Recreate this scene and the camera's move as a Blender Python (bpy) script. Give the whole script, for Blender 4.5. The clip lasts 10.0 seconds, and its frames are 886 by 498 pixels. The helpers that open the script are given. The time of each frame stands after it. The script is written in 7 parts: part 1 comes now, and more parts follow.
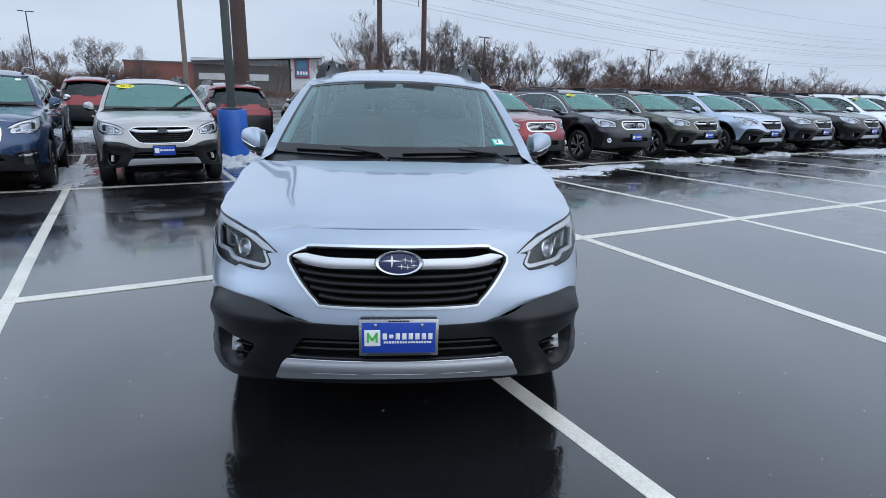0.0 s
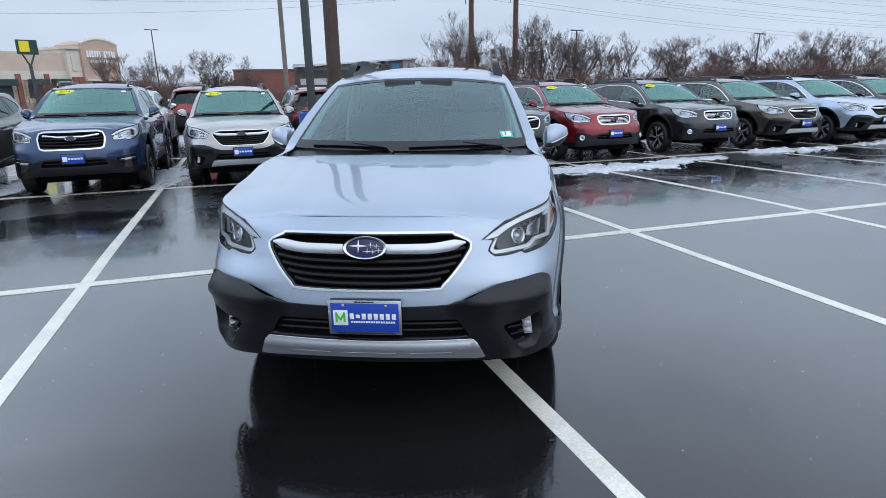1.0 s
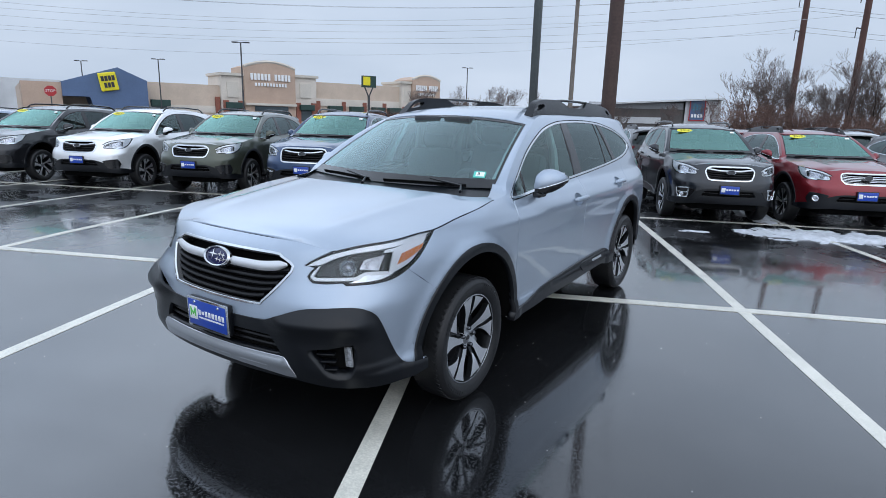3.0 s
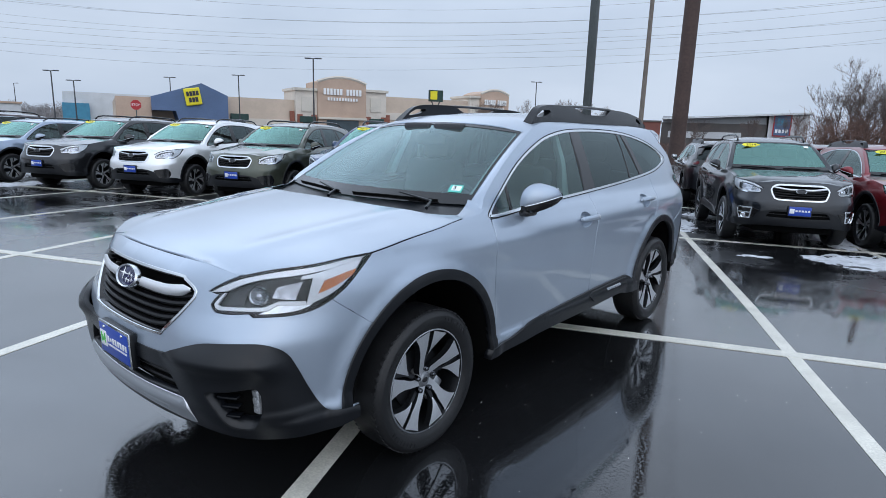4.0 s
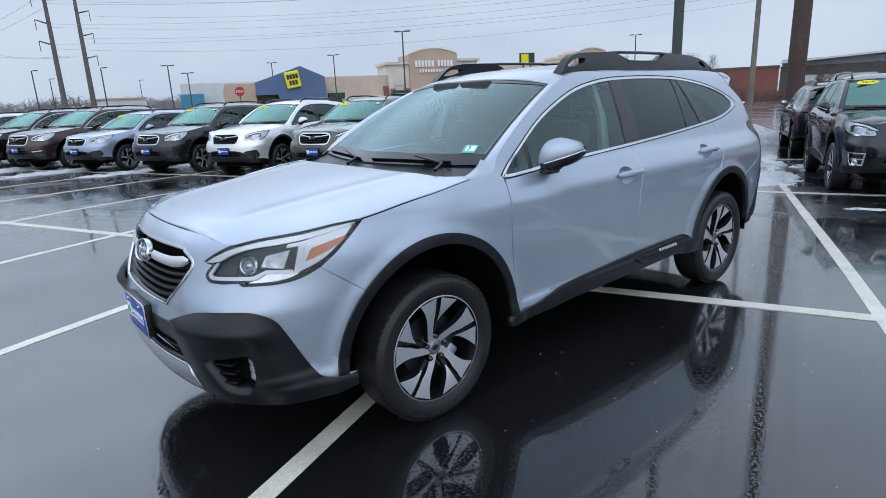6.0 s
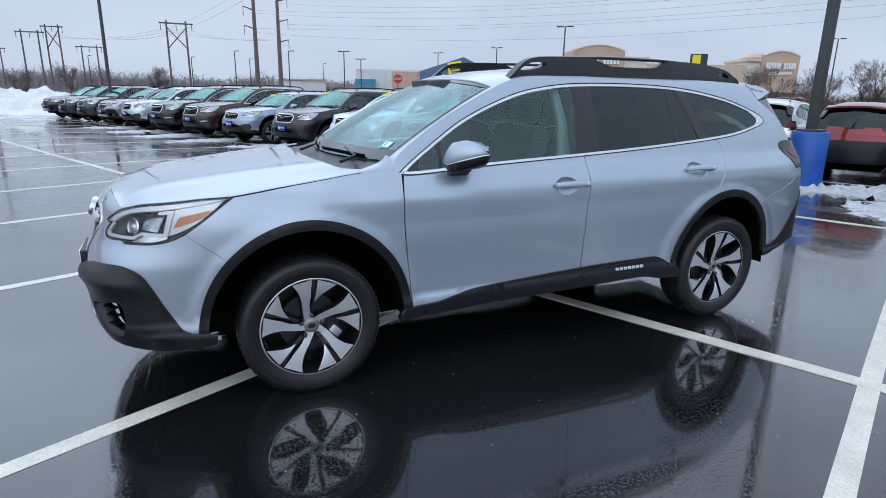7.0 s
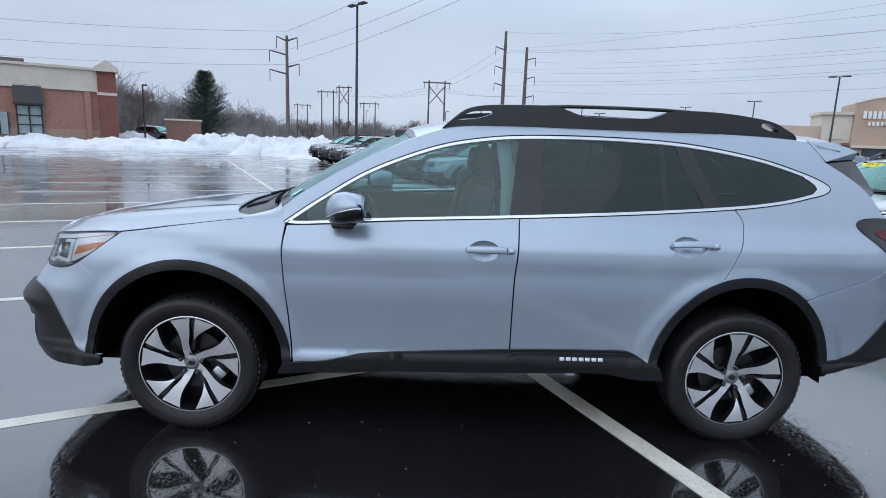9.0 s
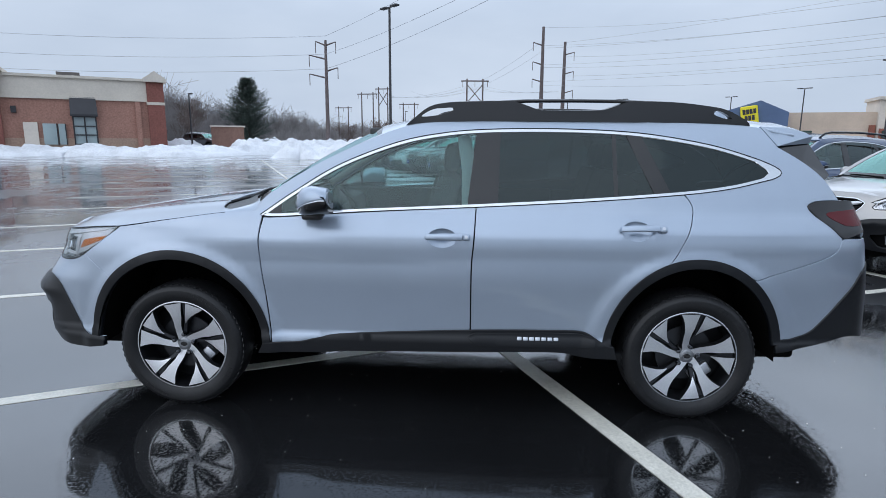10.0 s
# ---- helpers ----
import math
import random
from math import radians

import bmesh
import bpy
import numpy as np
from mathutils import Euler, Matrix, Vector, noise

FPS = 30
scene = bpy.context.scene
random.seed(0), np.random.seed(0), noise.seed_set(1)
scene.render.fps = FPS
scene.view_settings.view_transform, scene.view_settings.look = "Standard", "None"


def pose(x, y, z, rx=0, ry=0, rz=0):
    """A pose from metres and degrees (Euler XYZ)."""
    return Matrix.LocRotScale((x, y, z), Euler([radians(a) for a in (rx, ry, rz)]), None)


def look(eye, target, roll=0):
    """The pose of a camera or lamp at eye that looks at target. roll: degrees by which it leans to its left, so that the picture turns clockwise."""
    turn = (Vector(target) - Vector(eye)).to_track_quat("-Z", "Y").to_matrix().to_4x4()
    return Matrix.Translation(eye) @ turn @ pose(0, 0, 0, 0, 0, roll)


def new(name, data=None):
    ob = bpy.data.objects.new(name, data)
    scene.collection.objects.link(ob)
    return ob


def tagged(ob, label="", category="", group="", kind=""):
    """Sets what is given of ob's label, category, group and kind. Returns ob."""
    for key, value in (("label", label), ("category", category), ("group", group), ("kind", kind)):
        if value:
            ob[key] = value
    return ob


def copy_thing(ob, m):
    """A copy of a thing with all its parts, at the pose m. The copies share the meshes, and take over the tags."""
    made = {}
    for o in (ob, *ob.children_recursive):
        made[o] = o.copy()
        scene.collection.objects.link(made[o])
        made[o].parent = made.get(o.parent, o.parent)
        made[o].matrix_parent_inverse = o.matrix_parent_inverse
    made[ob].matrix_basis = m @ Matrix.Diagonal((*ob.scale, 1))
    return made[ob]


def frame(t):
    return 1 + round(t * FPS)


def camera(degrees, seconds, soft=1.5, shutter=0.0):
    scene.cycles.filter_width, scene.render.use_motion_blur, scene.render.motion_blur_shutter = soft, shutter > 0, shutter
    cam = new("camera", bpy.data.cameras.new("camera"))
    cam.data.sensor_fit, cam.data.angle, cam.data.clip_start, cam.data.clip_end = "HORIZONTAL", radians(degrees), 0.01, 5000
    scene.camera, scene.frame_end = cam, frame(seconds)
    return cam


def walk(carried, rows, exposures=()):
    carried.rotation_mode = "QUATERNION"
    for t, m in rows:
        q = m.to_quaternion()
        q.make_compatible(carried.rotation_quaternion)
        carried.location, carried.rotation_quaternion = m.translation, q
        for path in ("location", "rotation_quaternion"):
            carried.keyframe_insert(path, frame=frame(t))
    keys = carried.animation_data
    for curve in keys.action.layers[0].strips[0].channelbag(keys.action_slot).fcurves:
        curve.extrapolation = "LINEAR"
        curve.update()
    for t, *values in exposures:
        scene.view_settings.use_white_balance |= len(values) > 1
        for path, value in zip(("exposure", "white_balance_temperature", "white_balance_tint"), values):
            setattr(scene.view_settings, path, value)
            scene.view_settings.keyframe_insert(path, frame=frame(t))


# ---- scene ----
cam = camera(74.7, 10.0, 0.8)
PATH = [
    (0, (-0.004, -4.496, 1.538), (0.15, -2.579, 0.99), 1.5),
    (0.5, (0.071, -4.498, 1.534), (0.176, -2.584, 0.964), -0.1),
    (1, (0.529, -4.617, 1.524), (0.36, -2.704, 0.968), -0.9),
    (1.5, (1.054, -4.609, 1.545), (0.627, -2.715, 1.066), -0.1),
    (2, (1.638, -4.562, 1.527), (1.028, -2.721, 1.039), 1.4),
    (2.5, (2.057, -4.349, 1.516), (1.17, -2.623, 1.032), 2.0),
    (3, (2.381, -3.993, 1.542), (1.316, -2.361, 1.095), 1.6),
    (3.2, (2.505, -3.832, 1.526), (1.368, -2.243, 1.096), 1.4),
    (4.3, (2.541, -3.166, 1.506), (1.276, -1.673, 1.091), 1.9),
    (4.5, (2.541, -3.13, 1.502), (1.279, -1.64, 1.068), 1.9),
    (5, (2.558, -3.126, 1.494), (1.287, -1.659, 1.014), 1.8),
    (5.5, (2.582, -3.113, 1.496), (1.282, -1.674, 1.007), 0.5),
    (6, (2.777, -2.911, 1.459), (1.293, -1.671, 0.951), -2.5),
    (6.2, (2.945, -2.745, 1.458), (1.389, -1.597, 0.95), -2.9),
    (7.3, (3.689, -1.591, 1.475), (1.874, -0.915, 0.975), 2.3),
    (7.5, (3.75, -1.389, 1.5), (1.893, -0.812, 1.03), 2.6),
    (8, (3.738, -0.889, 1.499), (1.815, -0.529, 1.086), 2.8),
    (8.5, (3.719, -0.46, 1.496), (1.761, -0.299, 1.125), 2.7),
    (9, (3.626, -0.204, 1.493), (1.661, -0.154, 1.122), 2.1),
    (9.5, (3.667, 0.066, 1.478), (1.702, 0.047, 1.103), 1.1),
    (10, (3.846, 0.214, 1.485), (1.884, 0.117, 1.107), 0.4),
]
walk(cam, [(t, look(eye, target, roll)) for t, eye, target, roll in PATH],
     [(0, .06), (1, .13), (2, .06), (3, .05), (4.3, .02), (6, .02), (10, 0)])

# ---- world, sun, exposure ----
world = bpy.data.worlds.new("overcast_sky")
scene.world = world
world.use_nodes = True
wn, wl = world.node_tree.nodes, world.node_tree.links
wn.clear()
w_out = wn.new("ShaderNodeOutputWorld")
w_bg = wn.new("ShaderNodeBackground")
w_sky = wn.new("ShaderNodeTexSky")
w_sky.sky_type = "NISHITA"
w_sky.sun_disc = False
w_sky.sun_elevation = radians(38)
w_sky.sun_rotation = radians(132)
w_sky.dust_density = 4.0
w_dim = wn.new("ShaderNodeVectorMath")
w_dim.operation = "SCALE"
w_dim.inputs["Scale"].default_value = 0.10
w_co = wn.new("ShaderNodeTexCoord")
w_map = wn.new("ShaderNodeMapping")
w_map.inputs["Scale"].default_value = (1.6, 1.6, 5.0)
w_noise = wn.new("ShaderNodeTexNoise")
w_noise.inputs["Scale"].default_value = 1.7
w_noise.inputs["Detail"].default_value = 5
w_ramp = wn.new("ShaderNodeValToRGB")
w_ramp.color_ramp.elements[0].position, w_ramp.color_ramp.elements[0].color = 0.32, (0.528, 0.627, 0.782, 1)
w_ramp.color_ramp.elements[1].position, w_ramp.color_ramp.elements[1].color = 0.70, (0.632, 0.732, 0.888, 1)
w_mix = wn.new("ShaderNodeMix")
w_mix.data_type = "RGBA"
w_mix.inputs["Factor"].default_value = 0.94
wl.new(w_sky.outputs["Color"], w_dim.inputs[0])
wl.new(w_co.outputs["Generated"], w_map.inputs["Vector"])
wl.new(w_map.outputs["Vector"], w_noise.inputs["Vector"])
wl.new(w_noise.outputs["Fac"], w_ramp.inputs["Fac"])
wl.new(w_dim.outputs["Vector"], w_mix.inputs["A"])
wl.new(w_ramp.outputs["Color"], w_mix.inputs["B"])
# a cloud deck is brighter overhead than near the horizon
w_sep = wn.new("ShaderNodeSeparateXYZ")
wl.new(w_co.outputs["Generated"], w_sep.inputs["Vector"])
w_up = wn.new("ShaderNodeMapRange")
w_up.interpolation_type = "SMOOTHSTEP"
w_up.inputs["From Min"].default_value, w_up.inputs["From Max"].default_value = 0.14, 0.42
w_up.inputs["To Min"].default_value, w_up.inputs["To Max"].default_value = 1.0, 1.54
wl.new(w_sep.outputs["Z"], w_up.inputs["Value"])
w_west = wn.new("ShaderNodeMapRange")     # the deck thins out towards the west
w_west.interpolation_type = "SMOOTHSTEP"
w_west.inputs["From Min"].default_value, w_west.inputs["From Max"].default_value = -0.42, -0.85
w_west.inputs["To Min"].default_value, w_west.inputs["To Max"].default_value = 0.0, 0.75
wl.new(w_sep.outputs["X"], w_west.inputs["Value"])
w_mid = wn.new("ShaderNodeMapRange")
w_mid.interpolation_type = "SMOOTHSTEP"
w_mid.inputs["From Min"].default_value, w_mid.inputs["From Max"].default_value = 0.22, 0.5
wl.new(w_sep.outputs["Z"], w_mid.inputs["Value"])
w_lift = wn.new("ShaderNodeMath")
w_lift.operation = "MULTIPLY_ADD"
w_lift.inputs[2].default_value = 1.0
wl.new(w_west.outputs["Result"], w_lift.inputs[0])
wl.new(w_mid.outputs["Result"], w_lift.inputs[1])
# and brighter towards the side where the sun stands behind it
w_dot = wn.new("ShaderNodeVectorMath")
w_dot.operation = "DOT_PRODUCT"
w_dot.inputs[1].default_value = Vector((18, -16, 17)).normalized()
wl.new(w_co.outputs["Generated"], w_dot.inputs[0])
w_sunny = wn.new("ShaderNodeMapRange")
w_sunny.interpolation_type = "SMOOTHSTEP"
w_sunny.inputs["From Min"].default_value, w_sunny.inputs["From Max"].default_value = 0.05, 1.0
w_sunny.inputs["To Min"].default_value, w_sunny.inputs["To Max"].default_value = 1.0, 1.25
wl.new(w_dot.outputs["Value"], w_sunny.inputs["Value"])
w_both = wn.new("ShaderNodeMath")
w_both.operation = "MULTIPLY"
wl.new(w_lift.outputs[0], w_both.inputs[0])
wl.new(w_sunny.outputs["Result"], w_both.inputs[1])
w_tot = wn.new("ShaderNodeMath")
w_tot.operation = "MULTIPLY"
wl.new(w_up.outputs["Result"], w_tot.inputs[0])
wl.new(w_both.outputs[0], w_tot.inputs[1])
w_gain = wn.new("ShaderNodeVectorMath")
w_gain.operation = "SCALE"
wl.new(w_mix.outputs["Result"], w_gain.inputs[0])
wl.new(w_tot.outputs[0], w_gain.inputs["Scale"])
wl.new(w_gain.outputs["Vector"], w_bg.inputs["Color"])
w_bg.inputs["Strength"].default_value = 1.0
wl.new(w_bg.outputs["Background"], w_out.inputs["Surface"])

sun = new("sun", bpy.data.lights.new("sun", "SUN"))
sun.data.energy, sun.data.angle, sun.data.color = 0.6, radians(100), (0.97, 0.98, 1.0)
sun.matrix_world = look((18, -16, 19), (0, 0, 0))


# ---- materials ----
def material(name, base, rough=0.5, metal=0.0, grain=0.0, grain_scale=40.0, stain=0.0, stain_scale=2.0, bump=0.0,
             bump_scale=200.0, coat=0.0, spec=0.5, tint=False, rough_var=0.0):
    """Principled material with variation at two scales and a fine bump."""
    m = bpy.data.materials.new(name)
    m.use_nodes = True
    nt = m.node_tree
    n, l = nt.nodes, nt.links
    p = n["Principled BSDF"]
    p.inputs["Roughness"].default_value = rough
    p.inputs["Metallic"].default_value = metal
    p.inputs["Coat Weight"].default_value = coat
    p.inputs["Coat Roughness"].default_value = 0.03
    p.inputs["Specular IOR Level"].default_value = spec
    co = n.new("ShaderNodeTexCoord")
    if tint:
        src = n.new("ShaderNodeObjectInfo").outputs["Color"]
    else:
        rgb = n.new("ShaderNodeRGB")
        rgb.outputs[0].default_value = (*base, 1)
        src = rgb.outputs[0]
    for amount, sc, det in ((grain, grain_scale, 4), (stain, stain_scale, 5)):
        if amount:
            t = n.new("ShaderNodeTexNoise")
            t.inputs["Scale"].default_value = sc
            t.inputs["Detail"].default_value = det
            l.new(co.outputs["Object"], t.inputs["Vector"])
            r = n.new("ShaderNodeMapRange")
            r.inputs["From Min"].default_value, r.inputs["From Max"].default_value = 0.3, 0.7
            r.inputs["To Min"].default_value, r.inputs["To Max"].default_value = 1 - amount, 1 + amount
            l.new(t.outputs["Fac"], r.inputs["Value"])
            v = n.new("ShaderNodeVectorMath")
            v.operation = "SCALE"
            l.new(src, v.inputs[0])
            l.new(r.outputs["Result"], v.inputs["Scale"])
            src = v.outputs["Vector"]
            if rough_var and sc == stain_scale:
                rr = n.new("ShaderNodeMapRange")
                rr.inputs["From Min"].default_value, rr.inputs["From Max"].default_value = 0.35, 0.65
                rr.inputs["To Min"].default_value, rr.inputs["To Max"].default_value = max(0.0, rough - rough_var), rough + rough_var
                l.new(t.outputs["Fac"], rr.inputs["Value"])
                l.new(rr.outputs["Result"], p.inputs["Roughness"])
    l.new(src, p.inputs["Base Color"])
    if bump:
        t = n.new("ShaderNodeTexNoise")
        t.inputs["Scale"].default_value = bump_scale
        t.inputs["Detail"].default_value = 4
        l.new(co.outputs["Object"], t.inputs["Vector"])
        b = n.new("ShaderNodeBump")
        b.inputs["Strength"].default_value = bump
        b.inputs["Distance"].default_value = 0.01
        l.new(t.outputs["Fac"], b.inputs["Height"])
        l.new(b.outputs["Normal"], p.inputs["Normal"])
    return m


def glass_material(name, tint, see, rough=0.0, ior=1.62, gloss=(0.93, 1.0, 0.99), film=0.0):
    """A car pane: a clear, tinted sheet that mirrors the sky by its gloss."""
    m = bpy.data.materials.new(name)
    m.use_nodes = True
    n, l = m.node_tree.nodes, m.node_tree.links
    n.clear()
    out = n.new("ShaderNodeOutputMaterial")
    tr = n.new("ShaderNodeBsdfTransparent")
    tr.inputs["Color"].default_value = (*[c * see for c in tint], 1)
    gl = n.new("ShaderNodeBsdfGlossy")
    gl.inputs["Roughness"].default_value = rough
    gl.inputs["Color"].default_value = (*gloss, 1)
    fr = n.new("ShaderNodeFresnel")
    fr.inputs["IOR"].default_value = ior
    mx = n.new("ShaderNodeMixShader")
    l.new(fr.outputs["Fac"], mx.inputs["Fac"])
    l.new(tr.outputs["BSDF"], mx.inputs[1])
    l.new(gl.outputs["BSDF"], mx.inputs[2])
    last = mx.outputs["Shader"]
    if film:   # thin, uneven grey diffuse layer that turns the pane milky
        df = n.new("ShaderNodeBsdfDiffuse")
        df.inputs["Color"].default_value = (0.50, 0.60, 0.58, 1)
        nz = n.new("ShaderNodeTexNoise")
        nz.inputs["Scale"].default_value, nz.inputs["Detail"].default_value = 1.6, 2
        mr = n.new("ShaderNodeMapRange")
        mr.inputs["From Min"].default_value, mr.inputs["From Max"].default_value = 0.3, 0.7
        mr.inputs["To Min"].default_value, mr.inputs["To Max"].default_value = film * 0.75, film * 1.25
        m2 = n.new("ShaderNodeMixShader")
        l.new(nz.outputs["Fac"], mr.inputs["Value"])
        l.new(mr.outputs["Result"], m2.inputs["Fac"])
        l.new(last, m2.inputs[1])
        l.new(df.outputs["BSDF"], m2.inputs[2])
        last = m2.outputs["Shader"]
    l.new(last, out.inputs["Surface"])
    return m


def wet_asphalt():
    m = bpy.data.materials.new("wet_asphalt")
    m.use_nodes = True
    n, l = m.node_tree.nodes, m.node_tree.links
    p = n["Principled BSDF"]
    co = n.new("ShaderNodeTexCoord")

    def tex(scale, detail, lo, hi, a, b, rough=0.55):
        t = n.new("ShaderNodeTexNoise")
        t.inputs["Scale"].default_value, t.inputs["Detail"].default_value = scale, detail
        t.inputs["Roughness"].default_value = rough
        l.new(co.outputs["Object"], t.inputs["Vector"])
        r = n.new("ShaderNodeMapRange")
        r.inputs["From Min"].default_value, r.inputs["From Max"].default_value = lo, hi
        r.inputs["To Min"].default_value, r.inputs["To Max"].default_value = a, b
        l.new(t.outputs["Fac"], r.inputs["Value"])
        return t.outputs["Fac"], r.outputs["Result"]

    def times(a, b):
        v = n.new("ShaderNodeMath")
        v.operation = "MULTIPLY"
        l.new(a, v.inputs[0])
        l.new(b, v.inputs[1])
        return v.outputs[0]

    _, pools = tex(0.42, 4, 0.44, 0.60, 1.0, 0.0)        # 1 where the film of water is thin
    _, shade = tex(0.9, 5, 0.3, 0.7, 0.75, 1.25)
    stones, speck = tex(420, 3, 0.3, 0.7, 0.6, 1.5)
    col = n.new("ShaderNodeVectorMath")
    col.operation = "SCALE"
    rgb = n.new("ShaderNodeRGB")
    rgb.outputs[0].default_value = (0.0085, 0.0088, 0.0095, 1)
    l.new(rgb.outputs[0], col.inputs[0])
    l.new(col.outputs["Vector"], p.inputs["Base Color"])
    far = n.new("ShaderNodeVectorMath")                  # the low ground holds deeper, smoother water
    far.operation = "DISTANCE"
    far.inputs[1].default_value = (1.0, -1.0, 0.0)
    l.new(co.outputs["Object"], far.inputs[0])
    fr = n.new("ShaderNodeMapRange")
    fr.inputs["From Min"].default_value, fr.inputs["From Max"].default_value = 2.8, 5.5
    fr.inputs["To Min"].default_value, fr.inputs["To Max"].default_value = 0.04, 1.0
    l.new(far.outputs["Value"], fr.inputs["Value"])
    _, thin = tex(0.55, 8, 0.455, 0.53, 0.10, 1.0, 0.62)
    thin = times(thin, fr.outputs["Result"])
    rr = n.new("ShaderNodeMapRange")
    rr.inputs["To Min"].default_value, rr.inputs["To Max"].default_value = 0.004, 0.014
    l.new(pools, rr.inputs["Value"])
    dry = n.new("ShaderNodeMath")                        # thinner water leaves the stones paler
    dry.operation = "MULTIPLY_ADD"
    dry.inputs[1].default_value, dry.inputs[2].default_value = 3.0, 1.0
    l.new(thin, dry.inputs[0])
    l.new(times(times(shade, speck), dry.outputs[0]), col.inputs["Scale"])
    radd = n.new("ShaderNodeMath")
    radd.operation = "MULTIPLY_ADD"
    radd.inputs[1].default_value = 0.27
    l.new(thin, radd.inputs[0])
    l.new(rr.outputs["Result"], radd.inputs[2])
    l.new(radd.outputs[0], p.inputs["Roughness"])
    _, sheen = tex(0.55, 5, 0.30, 0.70, 0.38, 0.62)      # deeper and thinner water
    l.new(sheen, p.inputs["Specular IOR Level"])
    p.inputs["IOR"].default_value = 1.62
    p.inputs["Coat Weight"].default_value, p.inputs["Coat Roughness"].default_value, p.inputs["Coat IOR"].default_value = 0.7, 0.010, 1.33
    ripple, _ = tex(80, 3, 0, 1, 0, 1)
    b1 = n.new("ShaderNodeBump")
    b1.inputs["Distance"].default_value = 0.003
    ps = n.new("ShaderNodeMath")
    ps.operation = "MULTIPLY_ADD"
    ps.inputs[1].default_value, ps.inputs[2].default_value = 0.012, 0.002
    l.new(pools, ps.inputs[0])
    l.new(ps.outputs[0], b1.inputs["Strength"])
    l.new(stones, b1.inputs["Height"])
    b2 = n.new("ShaderNodeBump")
    b2.inputs["Distance"].default_value = 0.02
    b2.inputs["Strength"].default_value = 0.006
    l.new(ripple, b2.inputs["Height"])
    l.new(b1.outputs["Normal"], b2.inputs["Normal"])
    swell, _ = tex(7, 3, 0, 1, 0, 1)
    b3 = n.new("ShaderNodeBump")
    b3.inputs["Distance"].default_value = 0.05
    b3.inputs["Strength"].default_value = 0.004
    l.new(swell, b3.inputs["Height"])
    l.new(b2.outputs["Normal"], b3.inputs["Normal"])
    _, dimples = tex(75, 4, 0.54, 0.68, 0, 1, 0.65)      # stones that break the film of water
    b4 = n.new("ShaderNodeBump")
    b4.inputs["Distance"].default_value = 0.02
    b4.inputs["Strength"].default_value = 0.050
    l.new(dimples, b4.inputs["Height"])
    l.new(b3.outputs["Normal"], b4.inputs["Normal"])
    l.new(b4.outputs["Normal"], p.inputs["Normal"])
    l.new(b4.outputs["Normal"], p.inputs["Coat Normal"])
    return m


PAINT = material("metallic_car_paint", (0, 0, 0), 0.33, 0.55, grain=0.05, grain_scale=900, stain=0.03, stain_scale=3, coat=1.0, spec=0.15, tint=True)
ASPHALT = wet_asphalt()
LINE = material("worn_line_paint", (0.64, 0.62, 0.545), 0.22, grain=0.14, grain_scale=85, stain=0.12, stain_scale=5, bump=0.12, bump_scale=300)
CLADDING = material("grained_black_plastic", (0.0045, 0.0054, 0.0074), 0.31, spec=0.34, grain=0.12, grain_scale=300, stain=0.10, stain_scale=6, bump=0.06, bump_scale=900)
GLOSSBLACK = material("gloss_black", (0.008, 0.008, 0.009), 0.12, stain=0.1)
BLACK = material("matt_black", (0.004, 0.004, 0.004), 0.85, spec=0.08, stain=0.2)
CHROME = material("chrome", (0.58, 0.60, 0.62), 0.10, 1.0, stain=0.05)
SATIN = material("satin_silver", (0.50, 0.52, 0.55), 0.32, 0.85, stain=0.05)
MACHINED = material("machined_alloy", (0.70, 0.715, 0.74), 0.30, 0.85, grain=0.05, grain_scale=120)
DARKALLOY = material("dark_alloy", (0.014, 0.015, 0.017), 0.35, 0.5, stain=0.1)
HUBGREY = material("satin_grey_cap", (0.26, 0.27, 0.285), 0.36, 0.7, stain=0.05)
BLACKCHROME = material("black_chrome", (0.11, 0.115, 0.125), 0.14, 1.0, stain=0.05)
SLATE = material("slate_alloy", (0.035, 0.037, 0.042), 0.38, 0.6, stain=0.1)
RUBBER = material("wet_tyre_rubber", (0.0135, 0.0138, 0.0150), 0.40, spec=0.30, grain=0.2, grain_scale=90, stain=0.25, stain_scale=7, bump=0.12, bump_scale=160)
GLASS = glass_material("green_tinted_glass", (0.66, 0.90, 0.88), 0.76, ior=1.68, gloss=(0.82, 0.99, 0.96))
SHIELD = glass_material("windscreen_glass", (0.60, 0.88, 0.92), 0.85, ior=1.95, gloss=(0.76, 0.98, 1.0), film=0.06)
PARKEDSHIELD = glass_material("rain_wet_windscreen_glass", (0.60, 0.86, 0.80), 0.85, ior=3.05, gloss=(0.55, 0.95, 0.85))
PRIVACY = glass_material("dark_privacy_glass", (0.42, 0.50, 0.51), 0.22, ior=1.52, gloss=(0.82, 0.97, 0.97))
LENS = glass_material("clear_lamp_lens", (0.97, 0.98, 1.0), 0.97, ior=1.45)
REDLENS = material("red_lamp_lens", (0.085, 0.004, 0.007), 0.14, spec=0.22, stain=0.1)
AMBER = material("amber_reflector", (0.58, 0.165, 0.025), 0.18, grain=0.1, grain_scale=200, coat=1.0)
LAMPBOX = material("lamp_box_chrome", (0.46, 0.47, 0.50), 0.16, 0.9, grain=0.10, grain_scale=25, stain=0.3, stain_scale=30)
FOGCHROME = material("faceted_lamp_chrome", (0.55, 0.57, 0.60), 0.25, 0.5, grain=0.3, grain_scale=120)
